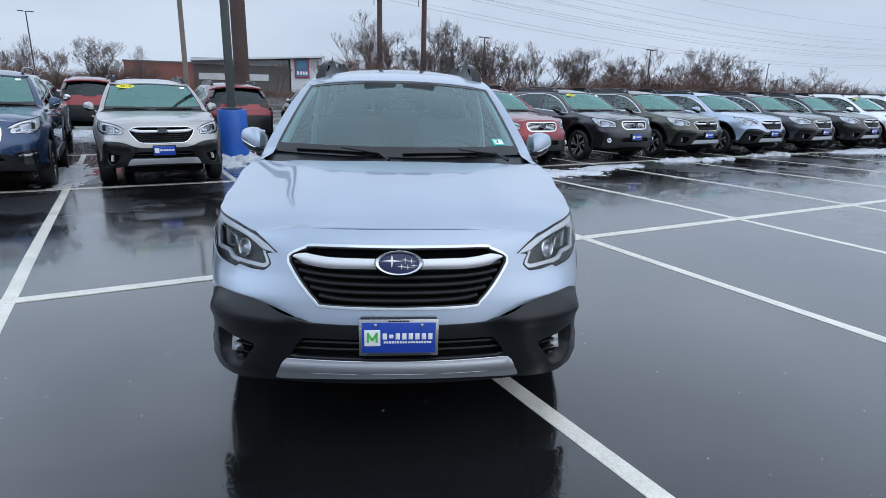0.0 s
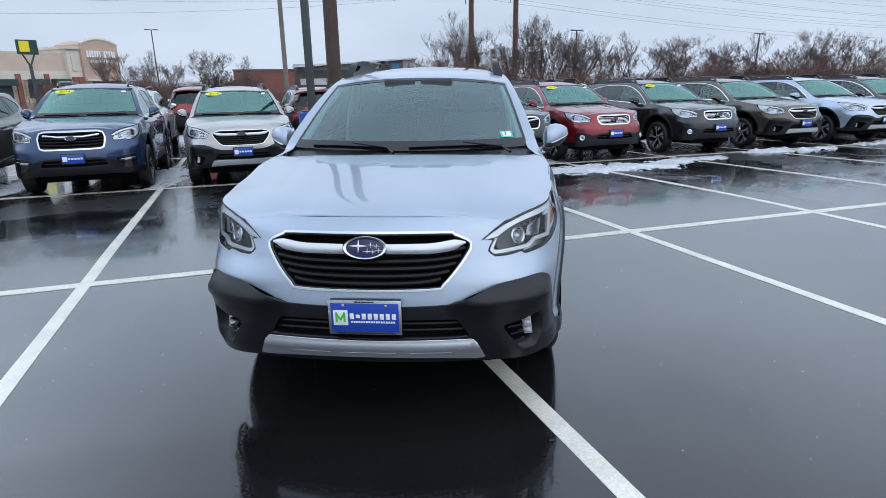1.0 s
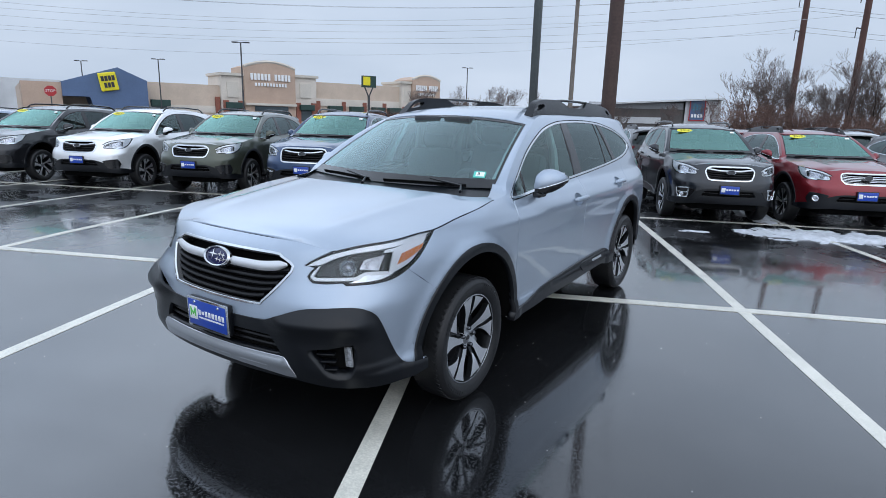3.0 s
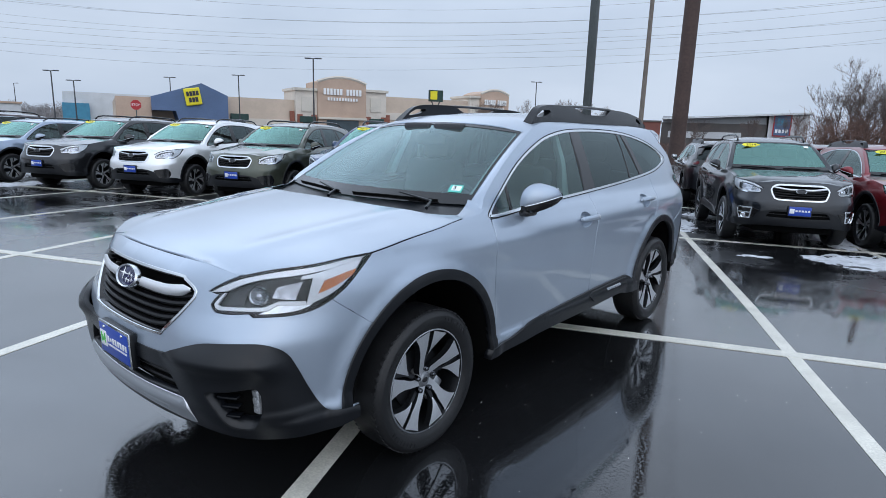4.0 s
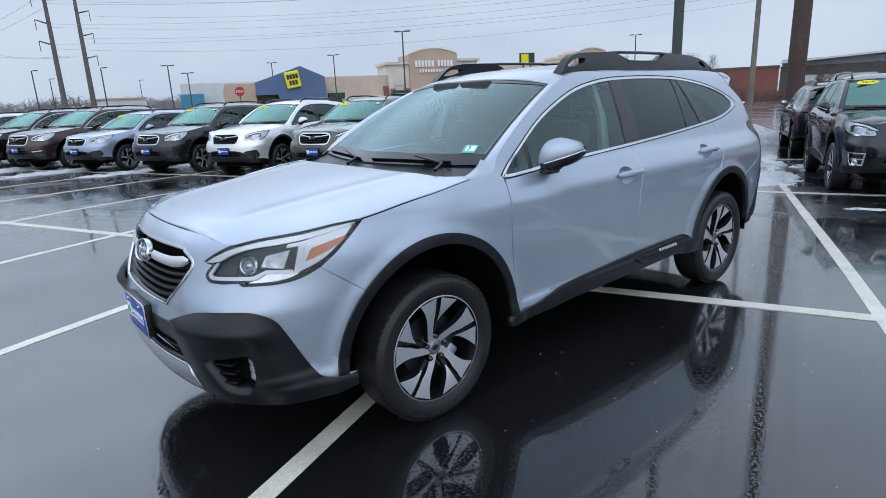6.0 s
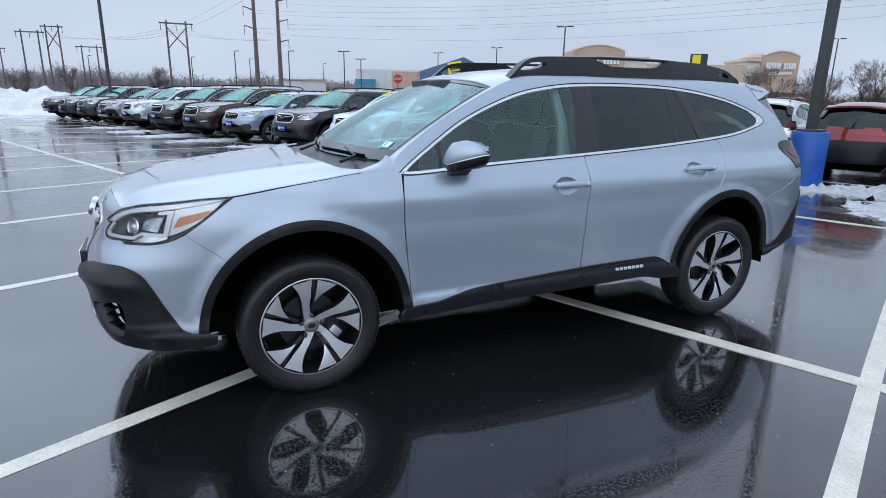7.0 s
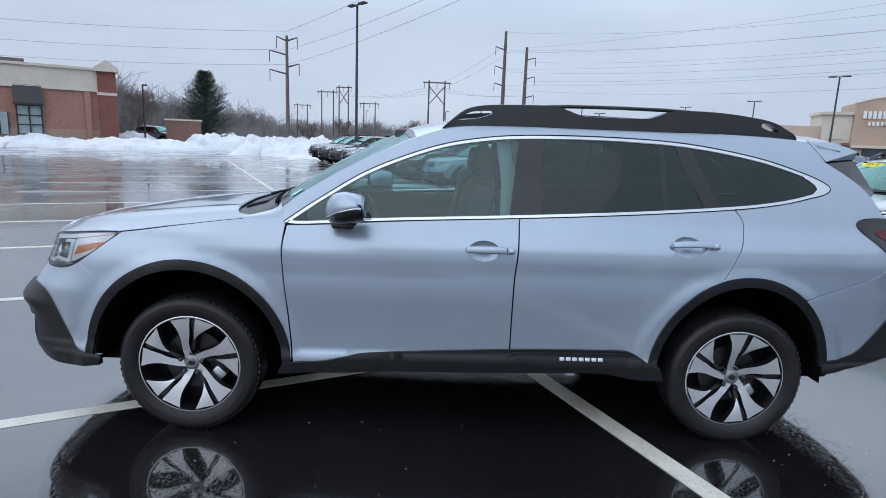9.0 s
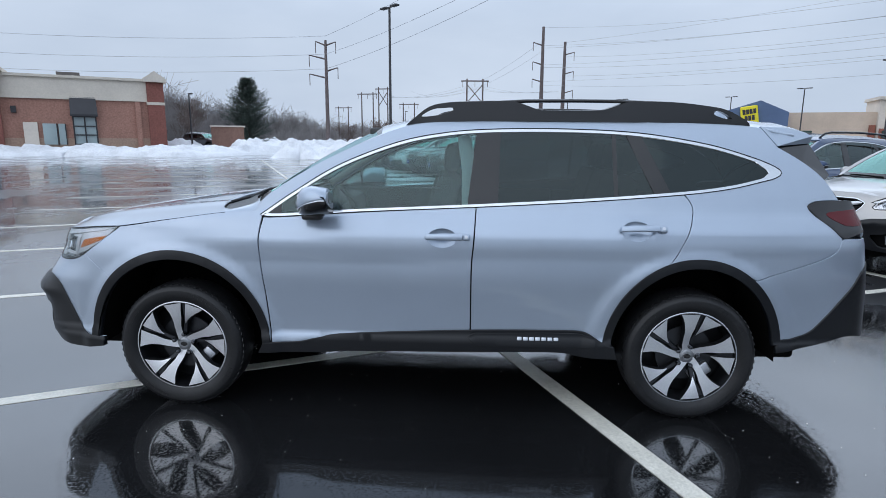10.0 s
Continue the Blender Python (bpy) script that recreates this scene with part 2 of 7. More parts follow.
REFLECTOR = material("lamp_reflector", (0.72, 0.74, 0.77), 0.18, 0.9, grain=0.1, grain_scale=60)
LAMPDARK = material("lamp_housing", (0.018, 0.019, 0.021), 0.25, 0.0, stain=0.1)
CABIN = material("charcoal_cabin_trim", (0.030, 0.032, 0.035), 0.6, grain=0.04, grain_scale=30)
SEAT = material("grey_seat_cloth", (0.055, 0.058, 0.062), 0.85, grain=0.05, grain_scale=40)
HEADLINER = material("pale_headliner", (0.26, 0.29, 0.30), 0.9, grain=0.03, grain_scale=30)
PILLARTRIM = material("pale_pillar_trim", (0.50, 0.54, 0.54), 0.8, grain=0.06, grain_scale=300)
PLATEBLUE = material("plate_blue", (0.012, 0.055, 0.36), 0.35, stain=0.04)
WHITE = material("white_print", (0.80, 0.80, 0.80), 0.4, stain=0.04)
GREENP = material("green_print", (0.10, 0.52, 0.10), 0.4, stain=0.04)
YELLOWP = material("yellow_sticker", (0.72, 0.66, 0.02), 0.5, stain=0.05)
TEALP = material("teal_sticker", (0.08, 0.50, 0.42), 0.5, stain=0.05)
BLUEP = material("blue_enamel", (0.006, 0.010, 0.060), 0.12, stain=0.05)
WINGSILVER = material("matt_silver_wing", (0.60, 0.61, 0.625), 0.42, 0.55, grain=0.03, grain_scale=300, stain=0.03)
LIGHTGUIDE = material("white_light_guide", (0.76, 0.775, 0.80), 0.26, 0.25, grain=0.05, grain_scale=80, coat=0.5)
ENGINE = material("grille_slat_black", (0.006, 0.006, 0.007), 0.30, spec=0.2, stain=0.1)


# ---- mesh helpers ----
from mathutils.geometry import delaunay_2d_cdt


def mesh_object(name, verts, faces, mat, parent=None, label="", smooth=True, normals=None, slots=None, face_slots=None):
    me = bpy.data.meshes.new(name)
    me.from_pydata([tuple(v) for v in verts], [], faces)
    for m in (slots or [mat]):
        me.materials.append(m)
    if face_slots:
        me.polygons.foreach_set("material_index", face_slots)
    me.polygons.foreach_set("use_smooth", [smooth] * len(me.polygons))
    if normals is not None:
        me.normals_split_custom_set_from_vertices([tuple(v) for v in normals])
    me.update()
    ob = new(name, me)
    if parent is not None:
        ob.parent = parent
    if label:
        ob["label"] = label
    return ob


def part(name, bm, mat, parent, label="", smooth=True, sharp=35):
    """Links a bmesh as one mesh object under a thing or a part."""
    me = bpy.data.meshes.new(name)
    bm.normal_update()
    if smooth:
        for f in bm.faces:
            f.smooth = True
        for e in bm.edges:
            if len(e.link_faces) == 2 and e.calc_face_angle(0) > radians(sharp):
                e.smooth = False
    bm.to_mesh(me)
    bm.free()
    me.materials.append(mat)
    ob = new(name, me)
    if parent is not None:
        ob.parent = parent
    if label:
        ob["label"] = label
    return ob


def block(bm, size, at=(0, 0, 0), bevel=0.0, rot=None, seg=2):
    """A bevelled box in the bmesh."""
    m = Matrix.Translation(at) @ (rot if rot is not None else Matrix()) @ Matrix.Diagonal((*size, 1))
    r = bmesh.ops.create_cube(bm, size=1.0, matrix=m)
    if bevel:
        vs = set(r["verts"])
        es = [e for e in bm.edges if e.verts[0] in vs and e.verts[1] in vs]
        bmesh.ops.bevel(bm, geom=es, offset=bevel, segments=seg, affect="EDGES", profile=0.5)
    return bm


def tube(bm, path, radius, n=8, cap=True, squash=1.0):
    """A tapered tube along a path; radius a number or one for each point."""
    path = [Vector(p) for p in path]
    rad = radius if isinstance(radius, (list, tuple)) else [radius] * len(path)
    rings = []
    for i, p in enumerate(path):
        d = (path[min(i + 1, len(path) - 1)] - path[max(i - 1, 0)]).normalized()
        side = d.cross(Vector((0, 0, 1)))
        if side.length < 1e-3:
            side = d.cross(Vector((0, 1, 0)))
        side.normalize()
        up = side.cross(d).normalized()
        rings.append([bm.verts.new(p + (side * math.cos(a) + up * math.sin(a) * squash) * rad[i])
                      for a in [2 * math.pi * k / n for k in range(n)]])
    for a, b in zip(rings, rings[1:]):
        for k in range(n):
            bm.faces.new((a[k], a[(k + 1) % n], b[(k + 1) % n], b[k]))
    if cap:
        bm.faces.new(list(reversed(rings[0])))
        bm.faces.new(rings[-1])
    return bm


def lathe(bm, profile, n=32, m=None, closed=False):
    """Turns (radius, height) points round the local z axis."""
    m = m if m is not None else Matrix()
    rings = []
    for r, h in profile:
        if r < 1e-5:
            rings.append([bm.verts.new(m @ Vector((0, 0, h)))])
        else:
            rings.append([bm.verts.new(m @ Vector((r * math.cos(2 * math.pi * k / n), r * math.sin(2 * math.pi * k / n), h))) for k in range(n)])
    pairs = list(zip(rings, rings[1:]))
    if closed:
        pairs.append((rings[-1], rings[0]))
    for a, b in pairs:
        for k in range(n):
            k2 = (k + 1) % n
            if len(a) == 1 and len(b) == 1:
                continue
            if len(a) == 1:
                bm.faces.new((a[0], b[k2], b[k]))
            elif len(b) == 1:
                bm.faces.new((a[k], a[k2], b[0]))
            else:
                bm.faces.new((a[k], a[k2], b[k2], b[k]))
    bmesh.ops.recalc_face_normals(bm, faces=bm.faces)
    return bm


def catmull(pts, step, closed):
    out = []
    n = len(pts)
    for i in range(n if closed else n - 1):
        p1, p2 = np.array(pts[i][:2]), np.array(pts[(i + 1) % n][:2])
        p0 = np.array(pts[i - 1][:2]) if closed or i > 0 else 2 * p1 - p2
        p3 = np.array(pts[(i + 2) % n][:2]) if closed or i < n - 2 else 2 * p2 - p1
        k = max(1, int(math.ceil(np.linalg.norm(p2 - p1) / step)))
        for j in range(k):
            t = j / k
            out.append(tuple(0.5 * (2 * p1 + (p2 - p0) * t + (2 * p0 - 5 * p1 + 4 * p2 - p3) * t * t + (3 * p1 - p0 - 3 * p2 + p3) * t ** 3)))
    if not closed:
        out.append(tuple(pts[-1][:2]))
    return out


def smooth_loop(pts, step):
    """A closed outline through the points; a point with a third entry is a sharp corner."""
    idx = [i for i, p in enumerate(pts) if len(p) > 2]
    if not idx:
        return catmull(pts, step, True)
    pts = pts[idx[0]:] + pts[:idx[0]]
    idx = [i for i, p in enumerate(pts) if len(p) > 2] + [len(pts)]
    out = []
    for a, b in zip(idx, idx[1:]):
        out += catmull([pts[i % len(pts)] for i in range(a, b + 1)], step, False)[:-1]
    return out


def inside(poly, q):
    """Which of the points q lie inside the polygon."""
    poly, q = np.asarray(poly), np.asarray(q)
    res = np.zeros(len(q), bool)
    x, y = q[:, 0], q[:, 1]
    for a, b in zip(poly, np.roll(poly, -1, 0)):
        if a[1] == b[1]:
            continue
        c = (a[1] > y) != (b[1] > y)
        res ^= c & (x < (b[0] - a[0]) * (y - a[1]) / (b[1] - a[1]) + a[0])
    return res


def grow(poly, d):
    """The outline moved outwards by d (inwards where negative)."""
    p = np.asarray(poly, float)
    area = np.sum(p[:, 0] * np.roll(p[:, 1], -1) - np.roll(p[:, 0], -1) * p[:, 1])
    t = np.roll(p, -1, 0) - np.roll(p, 1, 0)
    t /= np.maximum(np.linalg.norm(t, axis=1), 1e-9)[:, None]
    nrm = np.stack([t[:, 1], -t[:, 0]], 1) * (1 if area > 0 else -1)
    return [tuple(v) for v in p + nrm * d]


def fill(loop, step, holes=()):
    """Triangles that fill a plane outline, with an even scatter of inner points."""
    loops = [loop, *holes]
    a = np.concatenate([np.asarray(l) for l in loops])
    lo, hi = np.asarray(loop).min(0), np.asarray(loop).max(0)
    gy = np.arange(lo[1] + step * 0.4, hi[1], step * 0.87)
    g = []
    for i, y in enumerate(gy):
        xs = np.arange(lo[0] + (0.5 * step if i % 2 else 0.1 * step), hi[0], step)
        g += [(x, y) for x in xs]
    g = np.array(g) if g else np.zeros((0, 2))
    if len(g):
        ok = inside(loop, g)
        for h in holes:
            ok &= ~inside(h, g)
        g = g[ok]
        if len(g):
            near = np.min(np.linalg.norm(g[:, None, :] - a[None, :, :], axis=2), axis=1)
            g = g[near > 0.5 * step]
    verts = [Vector(p) for p in a] + [Vector(p) for p in g]
    edges, k = [], 0
    for l in loops:
        edges += [(k + i, k + (i + 1) % len(l)) for i in range(len(l))]
        k += len(l)
    v, e, f, *_ = delaunay_2d_cdt(verts, edges, [], 0, 1e-5)
    v = np.array([tuple(p) for p in v])
    f = [tuple(t) for t in f]
    cen = np.array([v[list(t)].mean(0) for t in f])
    ok = inside(loop, cen)
    for h in holes:
        ok &= ~inside(h, cen)
    return v, [t for t, o in zip(f, ok) if o]


def rim_edges(faces):
    seen = {}
    for f in faces:
        for a, b in zip(f, f[1:] + f[:1]):
            seen[(a, b)] = 1
    return [(a, b) for a, b in seen if (b, a) not in seen]


def sheet(loop, surf, step, holes=(), lift=0.0, flange=0.012, soft=0.0014):
    """A plane outline laid on a surface: verts, faces and true normals, with a rounded rim turned inwards."""
    v2, tri = fill(loop, step, holes)
    pos, nrm = [], []
    h = 2e-3
    for a, b in v2:
        p = surf(a, b)
        n = (surf(a + h, b) - surf(a - h, b)).cross(surf(a, b + h) - surf(a, b - h))
        n.normalize()
        if n.dot(p - Vector((0, p.y * 0.8, 0.6))) < 0:
            n = -n
        pos.append(p + n * lift)
        nrm.append(n)
    out = []
    for t in tri:
        c = (pos[t[1]] - pos[t[0]]).cross(pos[t[2]] - pos[t[0]])
        out.append(t if c.dot(nrm[t[0]]) > 0 else (t[0], t[2], t[1]))
    if flange:
        edge = rim_edges(out)
        low, mid = {}, {}
        side = {}
        for a, b in edge:
            d = (pos[b] - pos[a]).cross(nrm[a]).normalized()
            for k in (a, b):
                side[k] = side.get(k, Vector()) + d
        for k, d in side.items():
            d.normalize()
            mid[k] = len(pos)
            pos.append(pos[k] + d * soft - nrm[k] * soft)
            nrm.append((nrm[k] + d).normalized())
            low[k] = len(pos)
            pos.append(pos[k] + d * soft - nrm[k] * flange)
            nrm.append(d.copy())
        for a, b in edge:
            out.append((b, a, mid[a], mid[b]))
            out.append((mid[b], mid[a], low[a], low[b]))
    return pos, out, nrm


def mirrored(pos, faces, nrm):
    return ([Vector((-p.x, p.y, p.z)) for p in pos], [tuple(reversed(f)) for f in faces],
            [Vector((-n.x, n.y, n.z)) for n in nrm])


def pchip(xs, ys):
    """A smooth curve through given heights, with no overshoot."""
    xs, ys = np.array(xs, float), np.array(ys, float)
    d = np.diff(ys) / np.diff(xs)
    m = np.zeros(len(xs))
    m[0], m[-1] = d[0], d[-1]
    for i in range(1, len(xs) - 1):
        if d[i - 1] * d[i] > 0:
            m[i] = 2 * d[i - 1] * d[i] / (d[i - 1] + d[i])
    xs, ys, m = xs.tolist(), ys.tolist(), m.tolist()

    def at(x):
        if x <= xs[0]:
            return ys[0] + m[0] * (x - xs[0])
        if x >= xs[-1]:
            return ys[-1] + m[-1] * (x - xs[-1])
        i = 0
        while xs[i + 1] < x:
            i += 1
        hh = xs[i + 1] - xs[i]
        t = (x - xs[i]) / hh
        return ((1 + 2 * t) * (1 - t) ** 2 * ys[i] + t * (1 - t) ** 2 * hh * m[i] + t * t * (3 - 2 * t) * ys[i + 1] + t * t * (t - 1) * hh * m[i + 1])
    return at


def ease(a, b, x):
    t = min(1.0, max(0.0, (x - a) / (b - a)))
    return t * t * (3 - 2 * t)


def text_mesh(text, size, depth=0.0008):
    cu = bpy.data.curves.new("text", "FONT")
    cu.body, cu.size, cu.extrude, cu.align_x, cu.align_y = text, size, depth, "CENTER", "CENTER"
    ob = bpy.data.objects.new("text", cu)
    scene.collection.objects.link(ob)
    me = bpy.data.meshes.new_from_object(ob.evaluated_get(bpy.context.evaluated_depsgraph_get()))
    bpy.data.objects.remove(ob)
    return me


# ---- ground of the lot ----
LOT = radians(22.9)
E1 = Vector((math.cos(LOT), math.sin(LOT)))
E2 = Vector((math.cos(radians(114.7)), math.sin(radians(114.7))))
ORIGIN = Vector((-2.64, -0.47))


def lot(s, t):
    """Lot coordinates: s along the rows, t towards the far row, in metres from one crossing of lines."""
    p = ORIGIN + E1 * s + E2 * t
    return p.x, p.y


def ground_z(x, y):
    """Level round the middle, falling gently towards the far row for drainage."""
    d = max(0.0, (Vector((x, y)) - ORIGIN).dot(Vector((-E1.y, E1.x))) - 0.5)
    return -0.30 * math.tanh(0.027 * d * d / (d + 1.0) / 0.30)


def build_ground():
    ring = [0, 1.5, 3, 4.5, 6, 8, 10, 13, 16, 20, 26, 34, 45, 60, 85, 130, 220, 420, 900, 2200]
    n = 72
    v, f = [(0, 0, 0)], []
    for r in ring[1:]:
        for k in range(n):
            a = 2 * math.pi * k / n
            x, y = r * math.cos(a), r * math.sin(a)
            v.append((x, y, ground_z(x, y)))
    for k in range(n):
        f.append((0, 1 + k, 1 + (k + 1) % n))
    for i in range(len(ring) - 2):
        for k in range(n):
            a, b = 1 + i * n + k, 1 + i * n + (k + 1) % n
            f.append((a, a + n, b + n, b))
    ob = mesh_object("ground", v, f, ASPHALT)
    return tagged(ob, "wet black asphalt of a parking lot with shallow puddles", "ground", kind="structure")


GROUND = build_ground()


def painted_line(p, q, width=0.10, lift=0.003):
    """A painted stripe on the asphalt, from p to q in lot coordinates."""
    p, q = Vector(lot(*p)), Vector(lot(*q))
    d = q - p
    n = max(2, int(d.length / 0.5))
    side = Vector((-d.y, d.x)).normalized() * width / 2
    v, f = [], []
    for i in range(n + 1):
        c = p + d * i / n
        w = 1 + 0.05 * noise.noise((c.x * 1.7, c.y * 1.7, 3.0))
        for s in (-1, 1):
            x, y = c + side * s * w
            v.append((x, y, ground_z(x, y) + lift))
        for s in (-1, 1):
            x, y = c + side * s * w
            v.append((x, y, ground_z(x, y) - 0.01))
    for i in range(n):
        a, b = 4 * i, 4 * i + 4
        f += [(a, a + 1, b + 1, b), (a + 2, a, b, b + 2), (a + 1, a + 3, b + 3, b + 1)]
    ob = mesh_object("parking_line", v, f, LINE, GROUND, smooth=False)
    return ob


PITCH = 2.47
ROW_T = 5.35
for k in range(-13, 12):
    bent = {-1: (-2.80, -2.62, -2.56), 0: (-.22, -.07, .03), 1: (2.46, 2.355, 2.38), 2: (4.99, 4.92, 4.87)}.get(k, (PITCH * k - (.15 if k < 0 else 0),) * 3)
    painted_line((bent[0], -5.6), (bent[1], 0.3), 0.098)
    painted_line((bent[1], 0.3), (bent[2], ROW_T + 5.2), 0.098)
painted_line((-13 * PITCH, 0), (2.6, 0), 0.11, 0.0055)
painted_line((2.6, -.13), (11 * PITCH, -.05), 0.11, 0.0055)
painted_line((-13 * PITCH, ROW_T), (11 * PITCH, ROW_T), 0.11, 0.0055)
painted_line((-13 * PITCH, ROW_T + 5.2), (11 * PITCH, ROW_T + 5.2), 0.11, 0.0055)


# ---- cars ----
PLAN = [(0, -2.37), (0.25, -2.357), (0.45, -2.315), (0.62, -2.235), (0.74, -2.12), (0.82, -1.97), (0.865, -1.8), (0.885, -1.6), (0.895, -1.3), (0.900, -0.8),
        (0.905, -0.2), (0.907, 0.4), (0.905, 1.0), (0.898, 1.5), (0.872, 1.9), (0.83, 2.13), (0.74, 2.32), (0.55, 2.42), (0.3, 2.465), (0, 2.48)]
_c = np.array(catmull([(-0.25, -2.357)] + PLAN + [(-0.3, 2.465)], 0.02, False))
_c = _c[np.argmin(np.abs(_c[:400, 0])):]
_c = _c[:len(_c) - np.argmin(np.abs(_c[::-1][:400, 0]))]
_arc = np.concatenate([[0], np.cumsum(np.linalg.norm(np.diff(_c, axis=0), axis=1))])
_half = int(np.argmax(_c[:, 0]))
_tan = np.gradient(_c, _arc, axis=0)
_tan /= np.linalg.norm(_tan, axis=1)[:, None]
LEN_U = float(_arc[-1])

SIDE_IN = pchip([0, .18, .30, .415, .450, .52, .62, .80, .92, 1.0, 1.06, 1.10, 1.2, 1.35, 1.5, 1.56, 1.62],
                [.08, .05, .014, .0125, .0240, .0215, .0150, .002, .004, .020, .048, .080, .118, .178, .252, .300, .42])
FRONT_IN = pchip([.2, .27, .33, .40, .48, .60, .68, .75, .85, .93, .97, 1.0, 1.05, 1.2],
                 [.12, .070, .036, .014, .006, 0, .012, .03, .062, .100, .15, .20, .32, .6])
REAR_IN = pchip([.2, .3, .45, .7, .9, 1.05, 1.12, 1.35, 1.6], [.08, .03, 0, .02, .06, .10, .13, .28, .46])
AXLE, HUBZ = 1.3725, 0.358


def body(u, z):
    """The car's outer skin: u runs round the plan from the middle of the nose, z is height."""
    a = min(abs(u), LEN_U)
    x, y = float(np.interp(a, _arc, _c[:, 0])), float(np.interp(a, _arc, _c[:, 1]))
    tx, ty = float(np.interp(a, _arc, _tan[:, 0])), float(np.interp(a, _arc, _tan[:, 1]))
    k = 1 / math.hypot(tx, ty)
    nx, ny = ty * k, -tx * k
    ws = nx * nx
    d = ws * SIDE_IN(z) + (1 - ws) * (FRONT_IN(z) if ny < 0 else REAR_IN(z))
    if ny < 0:
        cw = 4 * ws * (1 - ws)
        d -= cw * (0.041 * (1 - ease(0.68, 0.80, z)) * ease(0.14, 0.28, z) - 0.022 * ease(0.74, 0.88, z))
    if ws > 0.5:
        crest = 0.958 + 0.022 * (y + 0.9)
        rise = (crest - z) / 0.13 if z < crest else (z - crest) / 0.07
        if rise < 1:
            d -= 0.012 * (1 - rise) * ease(-1.35, -0.9, y) * ease(2.15, 1.7, y)
        for cy in (-AXLE, AXLE):
            r = math.hypot(y - cy, z - HUBZ)
            d -= 0.016 * (1 - ease(0.505, 0.585, r)) * ease(0.5, 0.9, ws)
        d += 0.030 * ease(.84, .99, z) * ease(-2.0, -1.8, y) * ease(-1.25, -1.55, y)
    x, y = x - nx * d, y - ny * d
    return Vector((x if u >= 0 else -x, y, z))


def f(x, z, *c):
    """An outline point given by its place across the nose."""
    return (float(np.interp(abs(x), _c[:_half, 0], _arc[:_half])) * (1 if x >= 0 else -1), z, *c)


def s(y, z, *c):
    """An outline point given by its place along the side."""
    return (float(np.interp(y, _c[:, 1], _arc)), z, *c)


def r(x, z, *c):
    """An outline point given by its place across the tail."""
    return (float(np.interp(-abs(x), -_c[_half:, 0], _arc[_half:])), z, *c)


def arch(cy, rad, a0, a1, n=12, squash=1.0):
    if cy > 0:
        rad, squash = rad - .042, squash * rad / (rad - .042)
    out = []
    for i in range(n + 1):
        a = radians(a0 + (a1 - a0) * i / n)
        out.append(s(cy + rad * math.cos(a), HUBZ + 0.005 + rad * squash * math.sin(a)))
    return out


def corner(p):
    return (p[0], p[1], 1)


def both(half):
    """A whole outline from its half, from the middle above, round the side, to the middle below."""
    return half + [(-p[0], *p[1:]) for p in reversed(half) if abs(p[0]) > 1e-6]


CLAW_OUT = pchip([.30, .335, .40, .47, .535, .575, .605, .630, .665, .705, .74], [-.004, .002, .016, .021, .020, .024, .036, .046, .032, .006, .0])
CLAW_SIDE = pchip([.40, .428, .512, .609, .664, .700, .72], [-1.93, -1.962, -2.006, -2.048, -2.085, -2.13, -2.2])


def claw_surface(u, z):
    """The black lower bumper: a ledge that stands out to a crease and is cut back below it, flush at its ends."""
    p = body(u, z)
    edge = .31 + .60 * (.62 - z)
    k = ease(edge, edge + .18, abs(p.x))
    k *= ease(.0, .12, CLAW_SIDE(z) - p.y) if z > .40 else ease(-1.93, -2.06, p.y)
    n = Vector((p.x * .9 if p.x else 0, p.y + 1.2, 0)).normalized()
    q = p + n * CLAW_OUT(z) * k
    # the rail that runs along the foot of the bumper to the wheel arch
    rail = ease(.405, .372, z) * ease(-2.16, -2.02, p.y)
    return q + n * .014 * rail


def skid_surface(u, z):
    p = body(u, z)
    roll = math.exp(-((z - .425) / .022) ** 2)
    return p + Vector((0, -.009 * roll, 0))


HOOD_EDGE = [f(0, .971), f(.3, .969), f(.5, .9590), f(.58, .9480), f(.655, .9415), f(.755, .970), s(-1.95, .989), s(-1.83, .999), s(-1.69, 1.008), s(-1.39, 1.052), s(-1.16, 1.083), s(-.96, 1.10)]
_he = [body(*p[:2]) for p in [(a, b) for a, b in catmull(HOOD_EDGE, 0.02, False)]]
HOOD_MID = pchip([-2.25, -2.2, -2.1, -1.9, -1.6, -1.3, -1.05, -.9], [.964, .980, 1.008, 1.041, 1.082, 1.112, 1.128, 1.135])
_hy = np.array([p.y for p in _he])
_hx = np.array([p.x for p in _he])
_hz = np.array([p.z for p in _he])


def hood_surface(x, y):
    xe = max(0.02, float(np.interp(y, _hy, _hx)))
    ze = float(np.interp(y, _hy, _hz))
    zc = HOOD_MID(y)
    q = min(1.15, abs(x) / max(xe, 0.45))
    z = zc + (ze - zc) * q ** 2.4 + 0.007 * math.exp(-((abs(x) - 0.50 - 0.1 * (y + 1.6)) / 0.07) ** 2) * ease(-2.2, -1.9, y)
    return Vector((x, y, z))


hood_rear = pchip([0, .36, .58, .66, .715, .750, .790], [-1.255, -1.238, -1.205, -1.180, -1.152, -1.118, -1.070])

